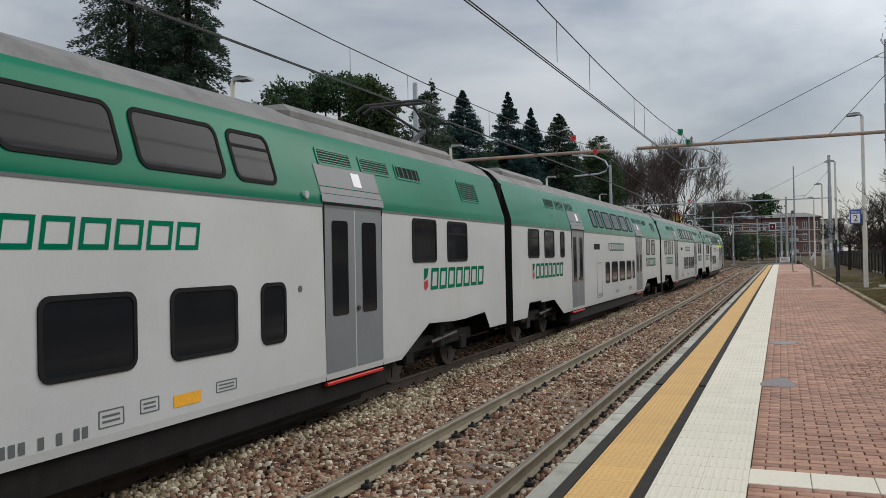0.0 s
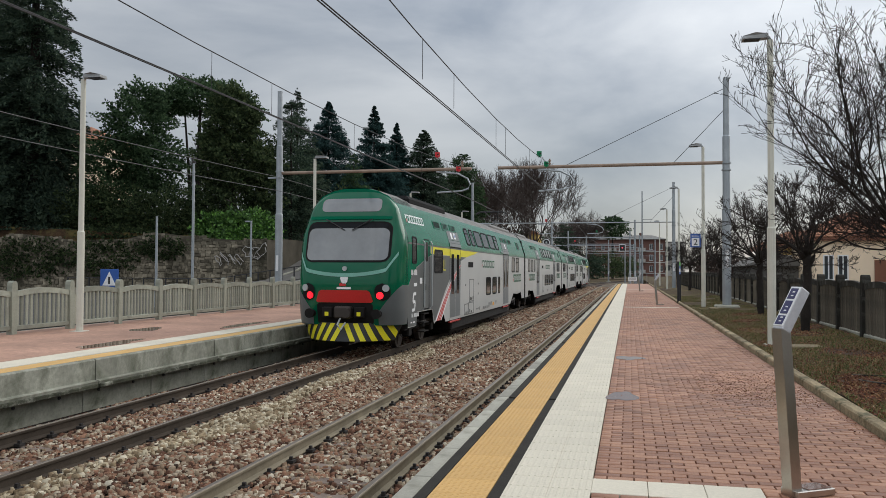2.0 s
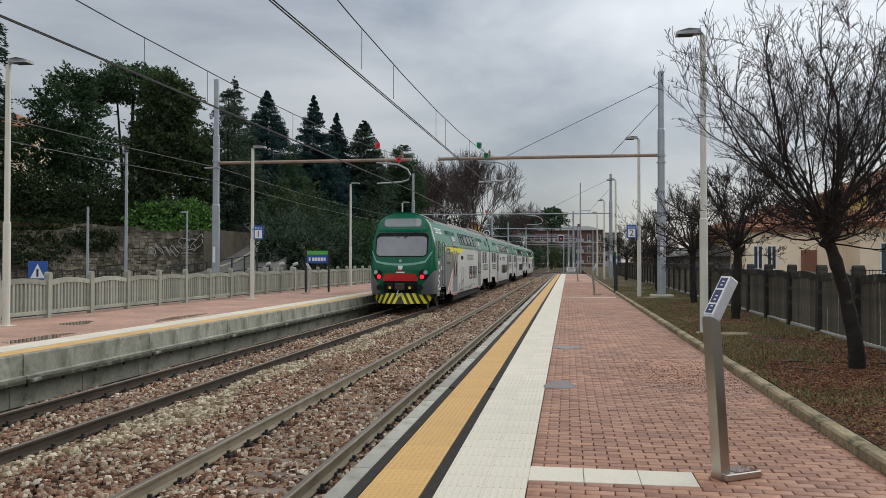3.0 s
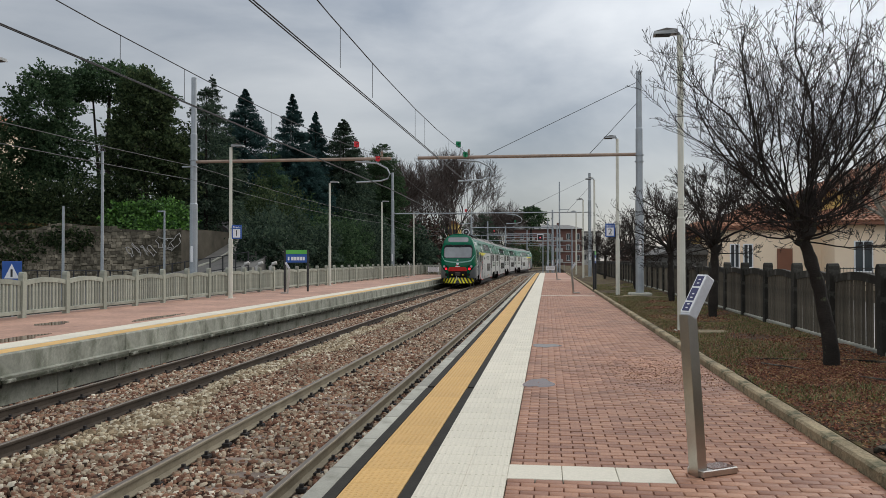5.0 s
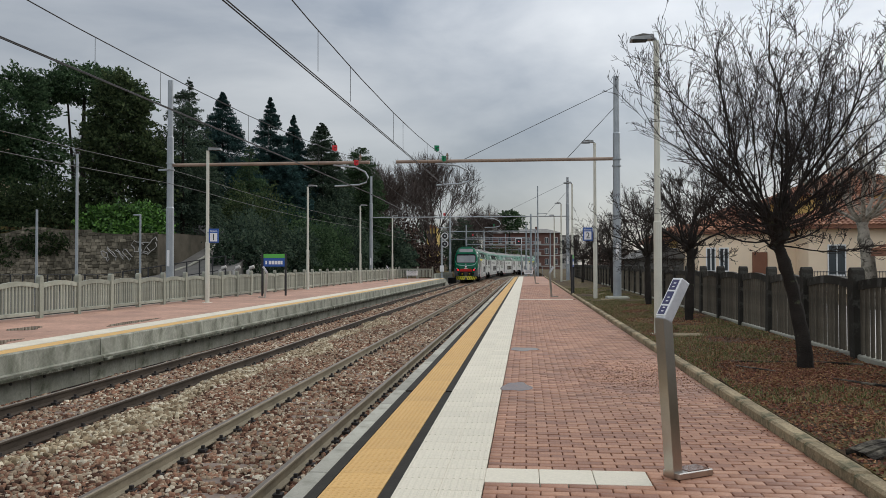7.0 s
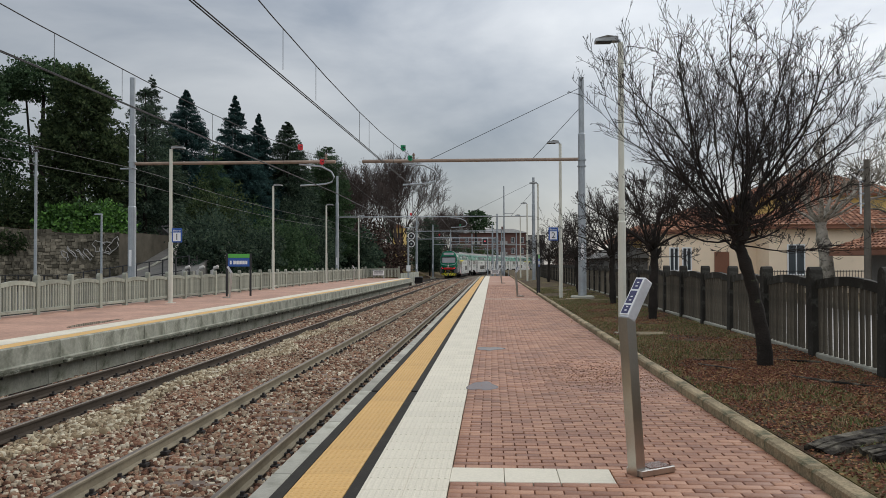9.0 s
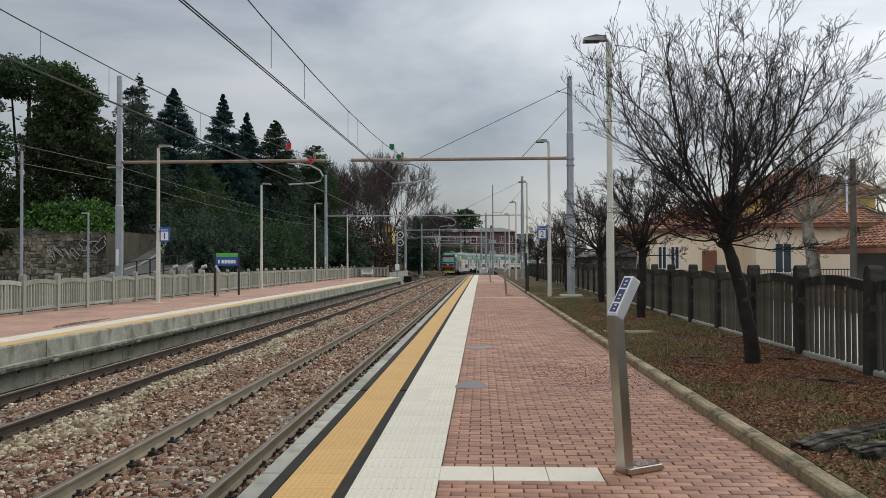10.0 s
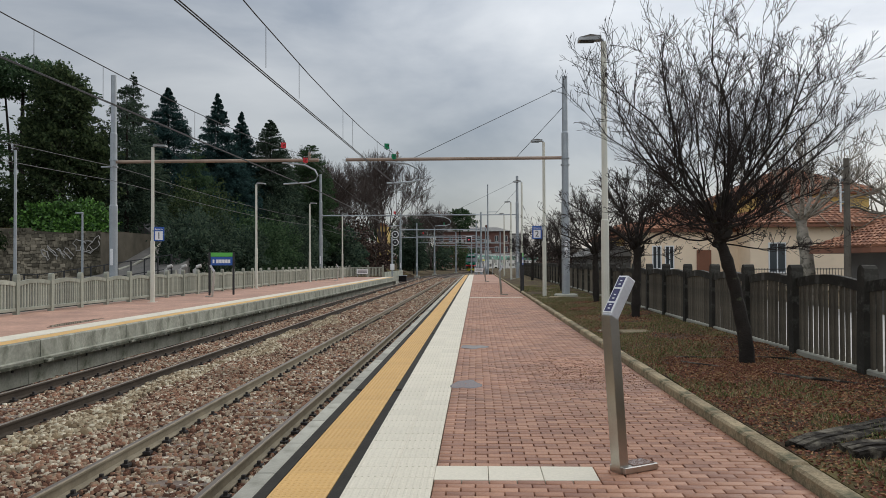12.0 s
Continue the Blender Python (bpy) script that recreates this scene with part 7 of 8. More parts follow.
def rotten_plank(L, seed, m):
    """A squared old sleeper: flat weathered faces, split ends and long cracks along the grain."""
    rng = random.Random(seed)
    n, w, top, low = 14, 0.13, 0.085, -0.09
    ring = [(-w, low), (-w, top - 0.015), (-w + 0.02, top), (-0.045, top - 0.003), (-0.035, top - 0.03), (-0.025, top), (0.04, top + 0.004), (0.05, top - 0.035), (0.06, top - 0.002), (w - 0.02, top - 0.004), (w, top - 0.02), (w, low)]
    k = len(ring)
    wave = [[rng.gauss(0, 0.0035) for _ in range(k)] for _ in range(n + 1)]
    vs, fs = [], []
    for i in range(n + 1):
        y = -L / 2 + L * i / n
        drop = 0.03 * max(0, abs(2 * i / n - 1) - 0.8) / 0.2
        for j, (x, z) in enumerate(ring):
            end = rng.uniform(-0.035, 0.035) if i in (0, n) else 0
            vs.append(m @ Vector((x + wave[i][j], y + end, z + wave[i][j] - (drop if z > 0 else 0))))
    for i in range(n):
        for j in range(k):
            a, b = i * k + j, i * k + (j + 1) % k
            fs.append((a, b, b + k, a + k))
    fs += [tuple(range(k))[::-1], tuple(range(n * k, n * k + k))]
    return Acc().add(vs, fs)


for x, y, L, rz, tip in ((3.28, 7.02, 1.8, -57, 1), (3.48, 6.42, 1.35, -80, -1)):
    one("timber", rotten_plank(L, int(L * 40), pose(x, y, 0.075, tip, 4, rz)), M_PLANK, "dark rotten timber lying on the grass", "timber", group="rotten timbers")
one("hose", Acc().tube([(2.95, 11.9, 0.105), (3.2, 11.3, 0.125), (3.42, 10.9, 0.12), (3.7, 10.5, 0.135), (4.0, 9.9, 0.15), (4.3, 9.5, 0.15), (4.58, 8.8, 0.17)], 0.02, 8), M_PLANK, "black irrigation hose on the soil", "hose", smooth=True)
one("hose", Acc().tube([(3.0, 12.5, 0.10), (3.3, 12.3, 0.125), (3.7, 12.2, 0.13), (4.1, 12.1, 0.15), (4.58, 11.7, 0.17)], 0.018, 8), M_PLANK, "black irrigation hose on the soil", "hose", smooth=True)
one("cover_slab", Acc().box((2.95, 16.6, -0.05), (3.55, 17.2, 0.14), 0.02), M_KERB, "square concrete cover slab in the grass", "cover slab")
one("cover_slab", Acc().box((3.0, 33.2, -0.05), (3.7, 33.8, 0.15), 0.02), M_KERB, "square concrete cover slab in the grass", "cover slab")

# ---- houses ----
M_PLASTER = mat("cream_plaster", (0.88, 0.71, 0.52), 0.9, vary=0.10, size=0.5, grain=0.06, stain=((0.60, 0.47, 0.33), 0.60, 0.85, 0.7))
M_OCHRE = mat("ochre_plaster", (0.72, 0.52, 0.19), 0.9, vary=0.15, size=0.5)
M_TILE = mat("terracotta_roof_tile", (0.30, 0.13, 0.075), 0.85, random="island", vary=0.35, size=0.8, grain=0.2, stops=[(0.0, (0.16, 0.075, 0.05)), (0.5, (0.33, 0.15, 0.09)), (1.0, (0.46, 0.24, 0.15))])
M_GREYWALL = mat("dark_shed_plaster", (0.16, 0.155, 0.145), 0.9, vary=0.25, size=0.8)
M_WINDOW = mat("house_window_glass", (0.05, 0.06, 0.065), 0.1, vary=0, bump=0)
M_SHUTTER = mat("brown_door_paint", (0.22, 0.09, 0.05), 0.7, vary=0.15)
M_BRICKWALL = mat("red_brown_facade", (0.16, 0.085, 0.07), 0.9, vary=0.25, size=0.3)
M_BALCONY = mat("pale_facade_band", (0.42, 0.40, 0.37), 0.85, vary=0.15)
M_ASPHALT = mat("old_asphalt", (0.07, 0.068, 0.066), 0.95, vary=0.25, size=0.8, bump=0.3)
M_PAVE = mat("worn_grey_paving", (0.15, 0.142, 0.13), 0.9, vary=0.25, size=0.8, bump=0.3)
M_TIMBERPOLE = mat("weathered_timber_pole", (0.13, 0.115, 0.095), 0.9, vary=0.3, size=2)


def tiled_slope(parent, a, b, c, d, rows):
    """Courses of tiles on a four-sided slope; a, b along the eaves, c, d along the ridge (b to c, a to d)."""
    a, b, c, d = (Vector(p) for p in (a, b, c, d))
    n = (b - a).cross(d - a)
    if n.length < 1e-6:
        n = (b - a).cross(c - a)
    n.normalize()
    if n.z < 0:
        n = -n
    acc = Acc()
    for r in range(rows):
        t0, t1 = r / rows, (r + 1.15) / rows
        l0, r0 = a.lerp(d, t0), b.lerp(c, t0)
        l1, r1 = a.lerp(d, min(t1, 1)), b.lerp(c, min(t1, 1))
        k = max(2, int((r0 - l0).length / 0.28))
        for i in range(k):
            p0, p1 = l0.lerp(r0, i / k), l0.lerp(r0, (i + 0.94) / k)
            q0, q1 = l1.lerp(r1, i / k), l1.lerp(r1, (i + 0.94) / k)
            m0, m1 = p0.lerp(p1, 0.5) + n * 0.09, q0.lerp(q1, 0.5) + n * 0.05
            acc.add([p0 + n * 0.05, m0, p1 + n * 0.05, q1 + n * 0.01, m1, q0 + n * 0.01, p0, p1], [(0, 1, 4, 5), (1, 2, 3, 4), (6, 7, 2, 1, 0)])
    return tagged(part("roof_tiles", acc, M_TILE, parent, "rows of terracotta roof tiles"), kind="stuff")


def hip_roof(parent, x0, x1, y0, y1, z, rise, over=0.5, rows=16):
    x0, x1, y0, y1 = x0 - over, x1 + over, y0 - over, y1 + over
    w, l = x1 - x0, y1 - y0
    k = min(w, l) / 2
    if w >= l:
        r0, r1 = (x0 + k, y0 + k, z + rise), (x1 - k, y0 + k, z + rise)
        quads = [((x0, y0, z), (x1, y0, z), r1, r0), ((x1, y1, z), (x0, y1, z), r0, r1), ((x1, y0, z), (x1, y1, z), r1, r1), ((x0, y1, z), (x0, y0, z), r0, r0)]
    else:
        r0, r1 = (x0 + k, y0 + k, z + rise), (x0 + k, y1 - k, z + rise)
        quads = [((x0, y0, z), (x1, y0, z), r0, r0), ((x1, y1, z), (x0, y1, z), r1, r1), ((x1, y0, z), (x1, y1, z), r1, r0), ((x0, y1, z), (x0, y0, z), r0, r1)]
    deck = Acc()
    for q in quads:
        deck.add([(p[0], p[1], p[2] - 0.02) for p in q], [(0, 1, 2, 3)] if q[2] != q[3] else [(0, 1, 2)])
    roof = part("roof", deck, M_TILE, parent, "tiled hip roof")
    part("eaves_board", Acc().box((x0, y0, z - 0.18), (x1, y1, z - 0.03)), M_SHUTTER, parent, "timber eaves")
    for q in quads:
        tiled_slope(roof, *q, rows)


def house_window(parent, x, y, z, w, h, frame_mat, depth=0.06):
    f = part("window", Acc().box((x - w / 2 - 0.06, y - depth, z - 0.06), (x - w / 2, y, z + h + 0.06), 0.006).box((x + w / 2, y - depth, z - 0.06), (x + w / 2 + 0.06, y, z + h + 0.06), 0.006)
             .box((x - w / 2, y - depth, z + h), (x + w / 2, y, z + h + 0.06), 0.006).box((x - w / 2, y - depth, z - 0.06), (x + w / 2, y, z), 0.006).box((x - 0.03, y - depth, z), (x + 0.03, y, z + h), 0.006), frame_mat, parent, "white framed window")
    part("pane", Acc().box((x - w / 2, y - 0.02, z), (x + w / 2, y - 0.01, z + h)), M_WINDOW, f)
    part("sill", Acc().box((x - w / 2 - 0.12, y - 0.12, z - 0.12), (x + w / 2 + 0.12, y, z - 0.065), 0.01), M_BALCONY, f)


def make_houses():
    a = thing("house", "cream plastered house with terracotta hip roof behind the fence", "house", group="houses by the station")
    part("wall", Acc().box((14.6, 44, 0), (22.4, 54, 3.5)), M_PLASTER, a)
    part("wall", Acc().box((9.4, 46, 0), (14.6, 53, 3.3)), M_PLASTER, a, "low cream side wing")
    hip_roof(a, 14.6, 22.4, 44, 54, 3.55, 1.9)
    hip_roof(a, 9.4, 14.4, 46, 53, 3.38, 1.5, 0.3, 12)
    for x, w in ((16.0, 0.8),):
        house_window(a, x, 44, 1.0, w, 1.5, M_SIGNW)
    for x in (10.1, 10.8):
        house_window(a, x, 46, 1.2, 0.4, 1.2, M_SIGNW)
    part("door", Acc().box((12.3, 45.94, 0.2), (13.1, 46.0, 2.2), 0.01), M_SHUTTER, a, "brown painted door")
    part("drainpipe", Acc().tube([(19.9, 43.93, 0), (19.9, 43.93, 3.4)], 0.05, 8), M_SHUTTER, a)
    part("upper_wall", Acc().box((16.2, 49, 3.4), (23.2, 57, 5.65)), M_OCHRE, a, "ochre upper storey")
    hip_roof(a, 16.2, 23.2, 49, 57, 5.7, 1.8)
    house_window(a, 19.4, 49, 4.5, 0.8, 1.0, M_SIGNW)
    o = thing("house", "small ochre house beyond the bare trees", "house", group="houses by the station")
    part("wall", Acc().box((8.6, 52, 0), (11.6, 60, 3.1)), M_OCHRE, o)
    hip_roof(o, 8.6, 11.6, 52, 60, 3.15, 1.0, 0.4, 8)
    house_window(o, 9.4, 52, 1.2, 0.5, 1.3, M_SIGNW)
    s = thing("shed", "dark open shed under a terracotta tile roof", "shed")
    part("wall", Acc().box((12.2, 24.7, 0), (19, 27.3, 1.9)), M_GREYWALL, s)
    hip_roof(s, 11.9, 19.5, 24.4, 27.5, 1.98, 1.05, 0.6, 12)
    g = thing("shed", "low dark wooden shed behind the fence", "shed")
    part("wall", Acc().box((6.8, 50, 0), (9.6, 58, 1.9)), M_GREYWALL, g)
    part("roof", Acc().convex([(6.4, 49.6, 1.9), (10, 49.6, 1.9), (6.4, 58.4, 1.9), (10, 58.4, 1.9), (8.2, 49.6, 2.7), (8.2, 58.4, 2.7)], [(0, 1, 4), (2, 3, 5), (0, 4, 5, 2), (1, 3, 5, 4), (0, 1, 3, 2)]), M_GREYWALL, g)
    p = thing("utility_pole", "weathered round pole with brackets and insulators", "pole", m=pose(11.0, 24.6, 0))
    part("shaft", Acc().tube([(0, 0, -0.2), (0, 0, 4.6)], [0.11, 0.085], 12), M_TIMBERPOLE, p)
    for z in (3.3, 3.6, 3.95, 4.3):
        part("bracket", Acc().tube([(0, 0, z), (-0.22, 0, z)], 0.03, 6), M_GALV, p)
    part("conduit", Acc().tube([(-0.18, 0, 3.0), (-0.18, 0, 4.0), (-0.5, 0, 4.25)], 0.03, 8), M_SIGNW, p)
    y = thing("yard_railing", "thin dark metal railing in front of the house", "railing")
    part("rail", Acc().tube([(13.8, 43, 1.15), (21, 43, 1.15)], 0.025, 6), M_BLACK, y)
    part("rail", Acc().tube([(13.8, 43, 0.3), (21, 43, 0.3)], 0.025, 6), M_BLACK, y)
    bar = Acc().tube([(0, 0, 0), (0, 0, 1.2)], 0.014, 5).mesh("baluster", M_BLACK)
    for i in range(49):
        piece("baluster", bar, y, pose(13.8 + i * 0.15, 43, 0))


one("yard", Acc().box((5.35, 2, -0.2), (11.5, 42, 0.03)), M_BALCONY, "pale concrete yard beyond the dark fence", "yard", kind="structure")
make_houses()


def make_apartments():
    r = thing("apartment_building", "red-brown three-storey apartment building with pale balconies", "building")
    x0, x1, y0, y1, h = -13.0, 10.8, 262.0, 274.0, 11.6
    part("wall", Acc().box((x0, y0, 0), (x1, y1, h)), M_BRICKWALL, r)
    part("roof", Acc().convex([(x0 - 0.8, y0 - 0.8, h), (x1 + 0.8, y0 - 0.8, h), (x1 + 0.8, y1, h), (x0 - 0.8, y1, h), (x0 + 4, y0 + 5, h + 1.5), (x1 - 4, y0 + 5, h + 1.5)], [(0, 1, 5, 4), (1, 2, 5), (2, 3, 4, 5), (3, 0, 4), (0, 1, 2, 3)]), M_TROOF, r)
    for k, z in enumerate((1.6, 5.0, 8.4)):
        part("band", Acc().box((x0 - 0.1, y0 - 0.12, z - 0.75), (x1 + 0.1, y0, z - 0.45)), M_BALCONY, r)
        for i in range(8):
            x = x0 + 1.9 + i * 2.95
            if i in (2, 5):
                b = part("balcony", Acc().box((x - 1.2, y0 - 1.2, z - 0.6), (x + 1.2, y0, z - 0.4), 0.02).box((x - 1.2, y0 - 1.2, z - 0.4), (x + 1.2, y0 - 1.1, z + 0.5), 0.02), M_BALCONY, r, "pale balcony")
            house_window(r, x, y0, z, 1.0, 1.7, M_SIGNW, 0.1)
    for x in (-6, 3):
        part("chimney", Acc().box((x, y0 + 4, h), (x + 0.9, y0 + 5, h + 2.2), 0.03), M_BRICKWALL, r)
    w = thing("office_building", "pale flat-roofed building far behind the platform", "building")
    part("wall", Acc().box((11.8, 300, 0), (19, 312, 11.8)), M_BALCONY, w)
    part("roof", Acc().box((11.5, 299.7, 11.8), (19.3, 312.3, 12.2)), M_TROOF, w)
    for z in (2, 5.4, 8.8):
        for x in (13.2, 15.4, 17.6):
            house_window(w, x, 300, z, 1.4, 1.6, M_BLACK, 0.1)
    v = thing("villa", "pale villa with red roof high among the trees", "house", m=pose(-56, 72, 0))
    part("wall", Acc().box((-3, 0, 3), (3.5, 7, 14.6)), M_PLASTER, v)
    part("roof", Acc().convex([(-3.6, -0.6, 14.6), (4.1, -0.6, 14.6), (4.1, 7.6, 14.6), (-3.6, 7.6, 14.6), (0, 3.5, 16.6), (0.4, 3.5, 16.6)], [(0, 1, 5, 4), (1, 2, 5), (2, 3, 4, 5), (3, 0, 4), (0, 1, 2, 3)]), M_TILE, v)
    c = thing("cottage", "cream cottage half hidden by bare trees up the line", "house", m=pose(-18.5, 160, 0))
    part("wall", Acc().box((-1.0, 0, 2), (1.0, 6, 8.8)), M_OCHRE, c)
    part("roof", Acc().convex([(-1.3, -0.5, 8.8), (1.3, -0.5, 8.8), (1.3, 6.5, 8.8), (-1.3, 6.5, 8.8), (0, -0.5, 9.6), (0, 6.5, 9.6)], [(0, 1, 4), (2, 3, 5), (0, 4, 5, 3), (1, 2, 5, 4), (0, 1, 2, 3)]), M_TILE, c)
    for x in (-0.45, 0.45):
        house_window(c, x, 0, 6.4, 0.5, 1.3, M_SHUTTER)


make_apartments()


# ---- the retaining wall, ramp and street furniture behind the far platform ----
def make_bank():
    wall = thing("retaining_wall", "old field-stone retaining wall with faded graffiti", "wall", kind="structure")

    def crest(x):
        return 3.75 + 0.25 * math.sin(x * 0.55) + 0.12 * math.sin(x * 1.7)

    edges = [-66 + 2.12 * i for i in range(21)]
    for x0, x1 in zip(edges, edges[1:]):
        part("core", Acc().convex([(x, y, z) for x in (x0, x1) for y in (50.3, 51.3) for z in (-0.3, crest(x))], [(0, 1, 3, 2), (4, 6, 7, 5), (0, 4, 5, 1), (2, 3, 7, 6), (0, 2, 6, 4), (1, 5, 7, 3)]), M_MORTAR, wall)
    part("return_core", Acc().box((-24.0, 51.3, -0.3), (-23.6, 62, 3.7)), M_MORTAR, wall)
    rng = random.Random(3)
    acc = Acc()
    z = -0.1
    while z < 4.2:
        hh = rng.uniform(0.12, 0.24)
        x = -48.0
        while x < -23.65:
            ll = rng.uniform(0.14, 0.48)
            if z + hh < crest(x) + 0.06:
                d = rng.uniform(0.0, 0.07)
                acc.box((x + 0.01, 50.29 - d, z + rng.uniform(-0.05, 0.03)), (min(x + ll - 0.01, -23.6), 50.31, z + hh + rng.uniform(-0.04, 0.05)), 0.03)
            x += ll
        z += hh
    tagged(part("stone_facing", acc, M_STONE, wall, "rough field stones"), kind="stuff")
    for cx, cz, r in ((-24.0, 2.75, 0.42), (-24.5, 2.65, 0.40), (-24.9, 2.75, 0.36), (-25.6, 2.2, 0.28), (-26.1, 2.25, 0.26), (-26.6, 2.3, 0.30), (-27.1, 2.2, 0.28)):
        ring = [(cx + r * math.cos(a * 0.6) * rng.uniform(0.6, 1.3), 50.19, cz + r * 1.25 * math.sin(a * 0.52 + cx) * rng.uniform(0.6, 1.2)) for a in range(12)]
        part("paint_mark", Acc().tube(ring, 0.03, 5), M_BALCONY, wall, "faded pale spray-paint loop")
    ramp = thing("ramp", "concrete ramp wall rising beside a footpath", "ramp", kind="structure")
    part("ramp_wall", Acc().convex([(-25.8, 47, -0.2), (-17.6, 47, -0.2), (-17.6, 47, 1.2), (-25.8, 47, 0.0), (-25.8, 47.3, -0.2), (-17.6, 47.3, -0.2), (-17.6, 47.3, 1.2), (-25.8, 47.3, 0.0)],
                                   [(0, 1, 2, 3), (4, 5, 6, 7), (0, 1, 5, 4), (1, 2, 6, 5), (2, 3, 7, 6), (3, 0, 4, 7)]), M_CONC, ramp, "pale stained concrete wall")
    part("path", Acc().convex([(-25.8, 47.3, -0.02), (-17.6, 47.3, 1.1), (-25.8, 47.3, -0.1), (-17.6, 47.3, -0.1), (-23.55, 60, 3.3), (-19.6, 60, 3.5), (-23.55, 60, -0.1), (-19.6, 60, -0.1)],
                              [(0, 1, 5, 4), (2, 3, 7, 6), (0, 1, 3, 2), (4, 5, 7, 6), (0, 4, 6, 2), (1, 5, 7, 3)]), M_PAVE, ramp, "rising grey asphalt footpath")
    part("path_edge", Acc().tube([(-22.9, 50.6, 1.1), (-22.2, 52.0, 1.5), (-22.1, 54.5, 2.15), (-22.9, 58.0, 3.0)], 0.09, 8), M_CONC, ramp, "pale curved kerb of the footpath")
    part("upper_path", Acc().convex([(-23.55, 60, 3.3), (-19.6, 60, 3.5), (-23.55, 60, 0.0), (-19.6, 60, 0.0), (-32, 75, 5.8), (-29, 75, 5.8), (-32, 75, 0), (-29, 75, 0)],
                                    [(0, 1, 5, 4), (2, 3, 7, 6), (0, 1, 3, 2), (4, 5, 7, 6), (0, 4, 6, 2), (1, 5, 7, 3)]), M_ASPHALT, ramp)
    rail = thing("path_railing", "dark metal railing along the rising footpath", "railing")
    def slope(x):
        return max(0.05, (x + 25.8) * 0.146)

    for i in range(24):
        x = -36.2 + i * 0.8
        part("post", Acc().tube([(x, 46.93, slope(x) - 0.3), (x, 46.93, slope(x) + 0.95)], 0.045, 6), M_BLACK, rail)
    for dz in (0.12, 0.92):
        part("rail", Acc().tube([(-36.2, 46.93, 0.05 + dz), (-25.46, 46.93, 0.05 + dz), (-17.8, 46.93, slope(-17.8) + dz)], 0.03, 6), M_BLACK, rail)
    road = Acc().box((-70, 4, -0.2), (-15.2, 46.9, 0.0))
    one("road", road, M_ASPHALT, "grey asphalt road behind the platform fence", "road", kind="structure")
    for x, y, top, arm in ((-16.2, 28, 5.6, 0), (-19.0, 30, 3.75, 0), (-19.7, 40, 4.15, -0.35), (-17.2, 38, 6.2, -0.6)):
        l = thing("street_lamp", "thin grey street lamp post behind the fence", "lamp", group="street lamps", m=pose(x, y, -0.02))
        part("pole", Acc().tube([(0, 0, 0), (0, 0, top)], [0.06, 0.045], 10), M_GALV, l)
        if arm:
            part("arm", Acc().box((arm, -0.06, top - 0.04), (0.03, 0.06, top + 0.03), 0.01), M_GALV, l)
    b = thing("gas_pipes", "three stubby painted pipe elbows beside the ramp wall", "pipe")
    for i, x in enumerate((-17.0, -16.2, -15.4)):
        part("elbow", Acc().tube([(x, 44, 0), (x, 44, 1.25), (x + 0.12, 44, 1.38), (x + 0.35, 44, 1.45)], 0.10, 10), M_BALCONY, b, smooth=True)


make_bank()


# ---- signals and the ends of the platforms ----
M_SIGRED = mat("red_signal_light", (1.0, 0.12, 0.16), 0.3, vary=0, grain=0, bump=0, glow=0.8)


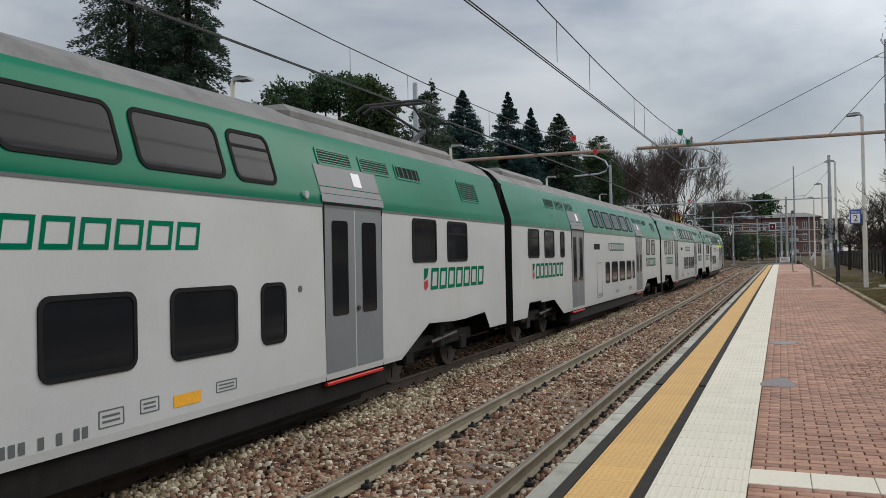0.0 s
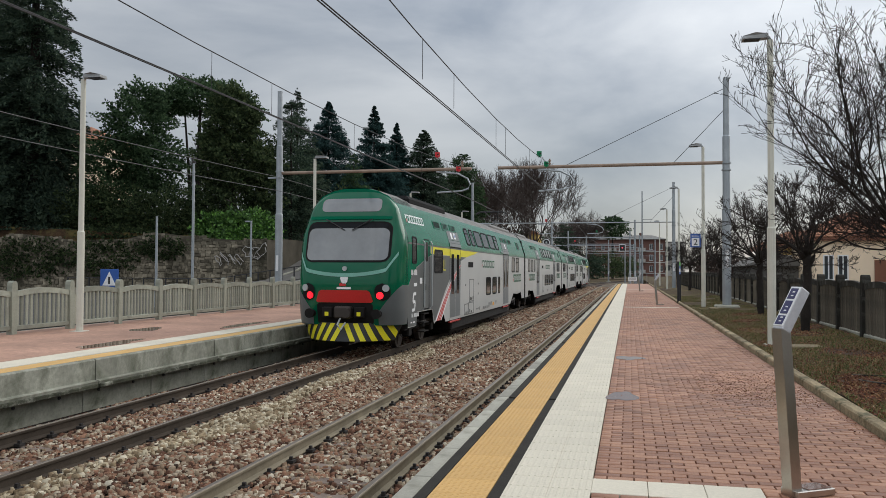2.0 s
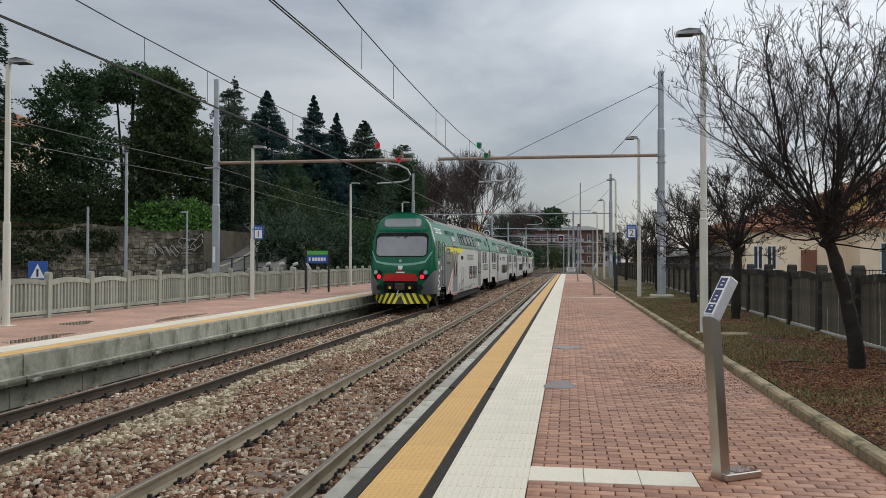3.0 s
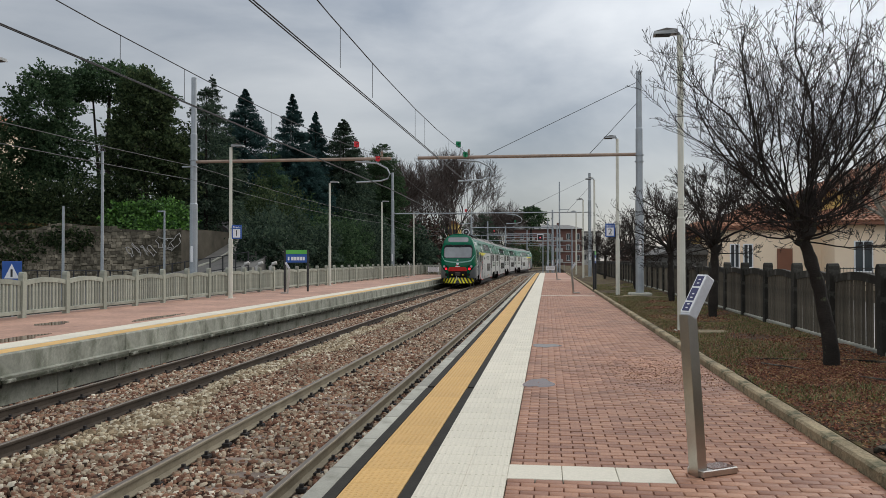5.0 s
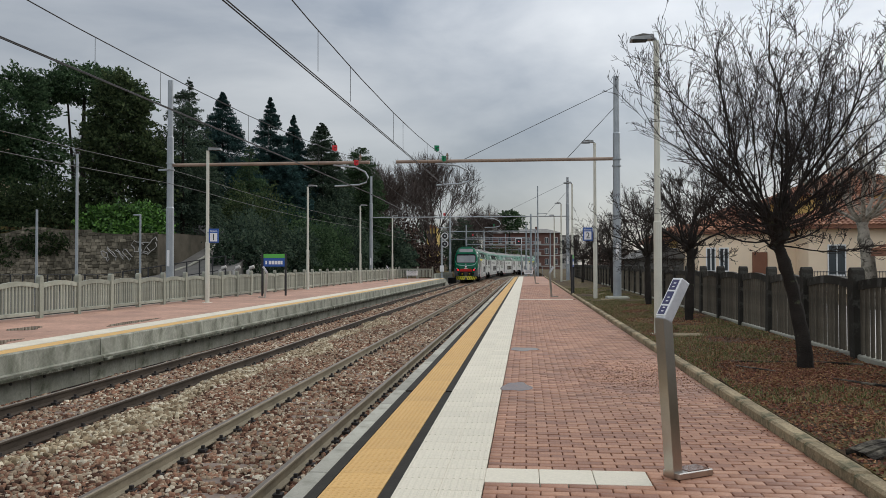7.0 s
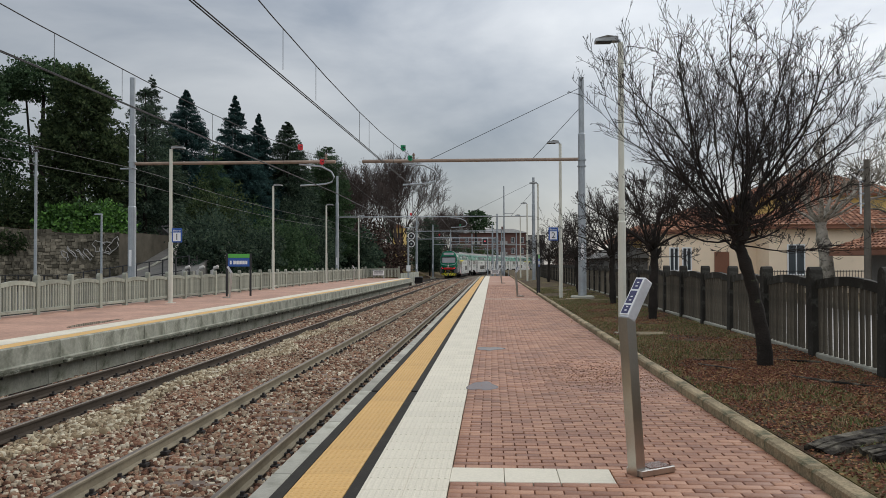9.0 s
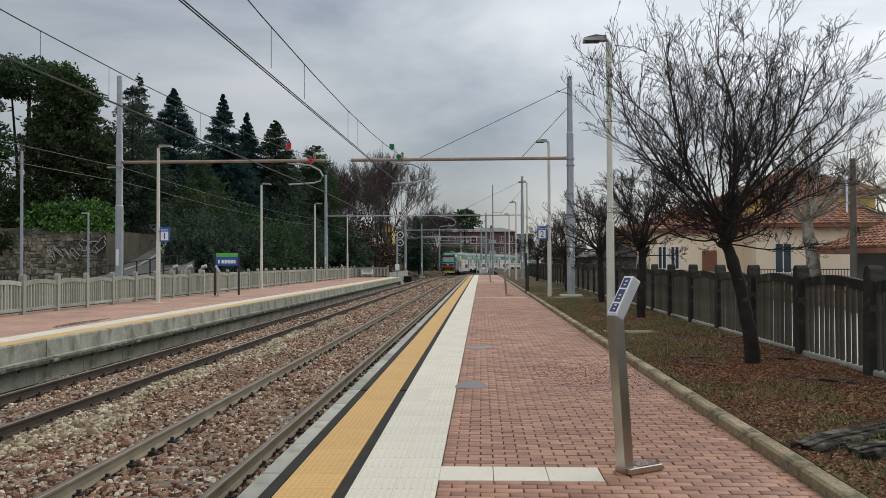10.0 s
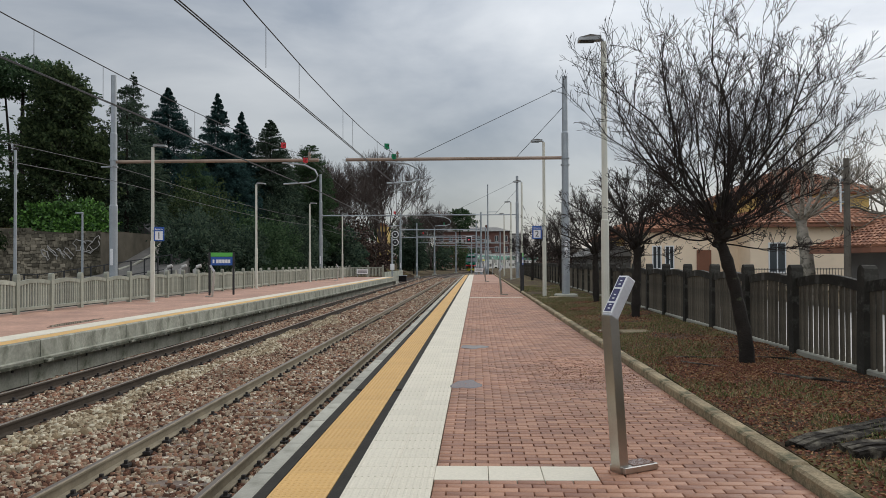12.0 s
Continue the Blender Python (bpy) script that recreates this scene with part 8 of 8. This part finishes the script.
def make_signals():
    s = thing("railway_signal", "grey signal mast with two round black targets ringed white", "signal", m=pose(-9.55, 92.5, -0.75))
    part("mast", Acc().box((-0.09, -0.09, 0), (0.09, 0.09, 5.3), 0.01), M_GALV, s)
    part("cabinet", Acc().box((-0.2, -0.3, 1.5), (0.25, -0.09, 2.2), 0.02), M_SIGNW, s, "white equipment cabinet")
    for z in (5.55, 4.65):
        t = part("target", Acc().disc((0.35, -0.05, z), (0, 1, 0), 0.40, 0.04, 24), M_SIGNW, s, "round target with white rim")
        part("target_face", Acc().disc((0.35, -0.085, z), (0, 1, 0), 0.31, 0.04, 24), M_BLACK, t)
        part("lens", Acc().disc((0.35, -0.11, z), (0, 1, 0), 0.10, 0.04, 16), M_TLAMP, t)
    for z in (0.8, 1.2, 2.6, 3.0, 3.4, 3.8):
        part("rung", Acc().tube([(-0.05, 0.2, z), (0.3, 0.2, z)], 0.02, 6), M_GALV, s)
    r = thing("railway_signal", "square black signal head showing a red light", "signal", m=pose(-0.95, 108.2, -0.6))
    part("post", Acc().tube([(0.35, 0, 0), (0.35, 0, 4.9)], 0.07, 8), M_GALV, r)
    h = part("head", Acc().box((-0.42, -0.05, 4.75), (0.42, 0.05, 5.65), 0.01), M_SIGNW, r, "white-edged square board")
    part("face", Acc().box((-0.34, -0.08, 4.83), (0.34, -0.045, 5.57), 0.01), M_BLACK, h)
    part("red_light", Acc().disc((0, -0.1, 5.2), (0, 1, 0), 0.08, 0.04, 16), M_SIGRED, h, "glowing red signal light")
    # notices and end fences
    for x, y, z, w in ((0.35, 104.5, 0.0, 1.1), (-12.1, 86.2, P1_Z, 1.2)):
        n = thing("notice_board", "white notice board on short posts at the platform end", "sign", group="platform end notices", m=pose(x, y, z))
        part("board", Acc().box((-w / 2, -0.02, 0.35), (w / 2, 0.02, 0.85), 0.006), M_SIGNW, n)
        for k in (-w / 2 + 0.1, w / 2 - 0.1):
            part("post", Acc().box((k - 0.03, 0.02, 0), (k + 0.03, 0.07, 1.0)), M_GALV, n)
        for q in (0.48, 0.6, 0.72):
            part("bar", Acc().box((-w / 2 + 0.12, -0.025, q), (w / 2 - 0.12, -0.019, q + 0.05)), M_TEXT, n)
    f = thing("end_fence", "short grey concrete fence closing the platform end", "fence")
    pm = round_post(0.17, 0.15, 1.3).mesh("fence_post", M_FENCEL)
    for x in (-13.6, -11.6, -10.0):
        piece("fence_post", pm, f, pose(x, 87.0, P1_Z, 0, 0, 90))
    part("top_rail", Acc().box((-13.6, 86.97, 1.0), (-10, 87.03, 1.12), 0.01), M_FENCEL, f)
    pl = Acc().box((-0.045, -0.02, 0.15), (0.045, 0.02, 1.0), 0.006).mesh("pale", M_FENCEL)
    for i in range(22):
        piece("pale", pl, f, pose(-13.45 + i * 0.155, 87.0, P1_Z))
    part("side_panel", Acc().box((-10.2, 90, -0.6), (-10.1, 112, 0.55), 0.01), M_FENCEL, f, "grey boarded fence beyond the platform")
    e = thing("end_railing", "thin metal posts closing the near platform end", "railing")
    for x in (-0.2, 0.9, 1.5, 2.1):
        part("post", Acc().tube([(x, 105.5, 0), (x, 105.5, 1.3)], 0.03, 6), M_GALV, e)
    m = thing("light_mast", "tall thin light mast at the platform end", "mast", m=pose(1.6, 110, -0.5))
    part("tube", Acc().tube([(0, 0, 0), (0, 0, 12.6)], [0.13, 0.08], 10), M_GALV, m)
    part("arm", Acc().tube([(0, 0, 8.9), (1.3, 0, 8.9)], 0.04, 6), M_GALV, m)
    c = thing("track_box", "dark trackside equipment box", "cabinet", m=pose(-9.4, 104, -0.8))
    part("body", Acc().box((-0.5, -0.3, 0), (0.5, 0.3, 0.7), 0.03), M_TUNDER, c)
    part("lid", Acc().box((-0.55, -0.35, 0.7), (0.55, 0.35, 0.76), 0.01), M_GALV, c)


make_signals()


motions()
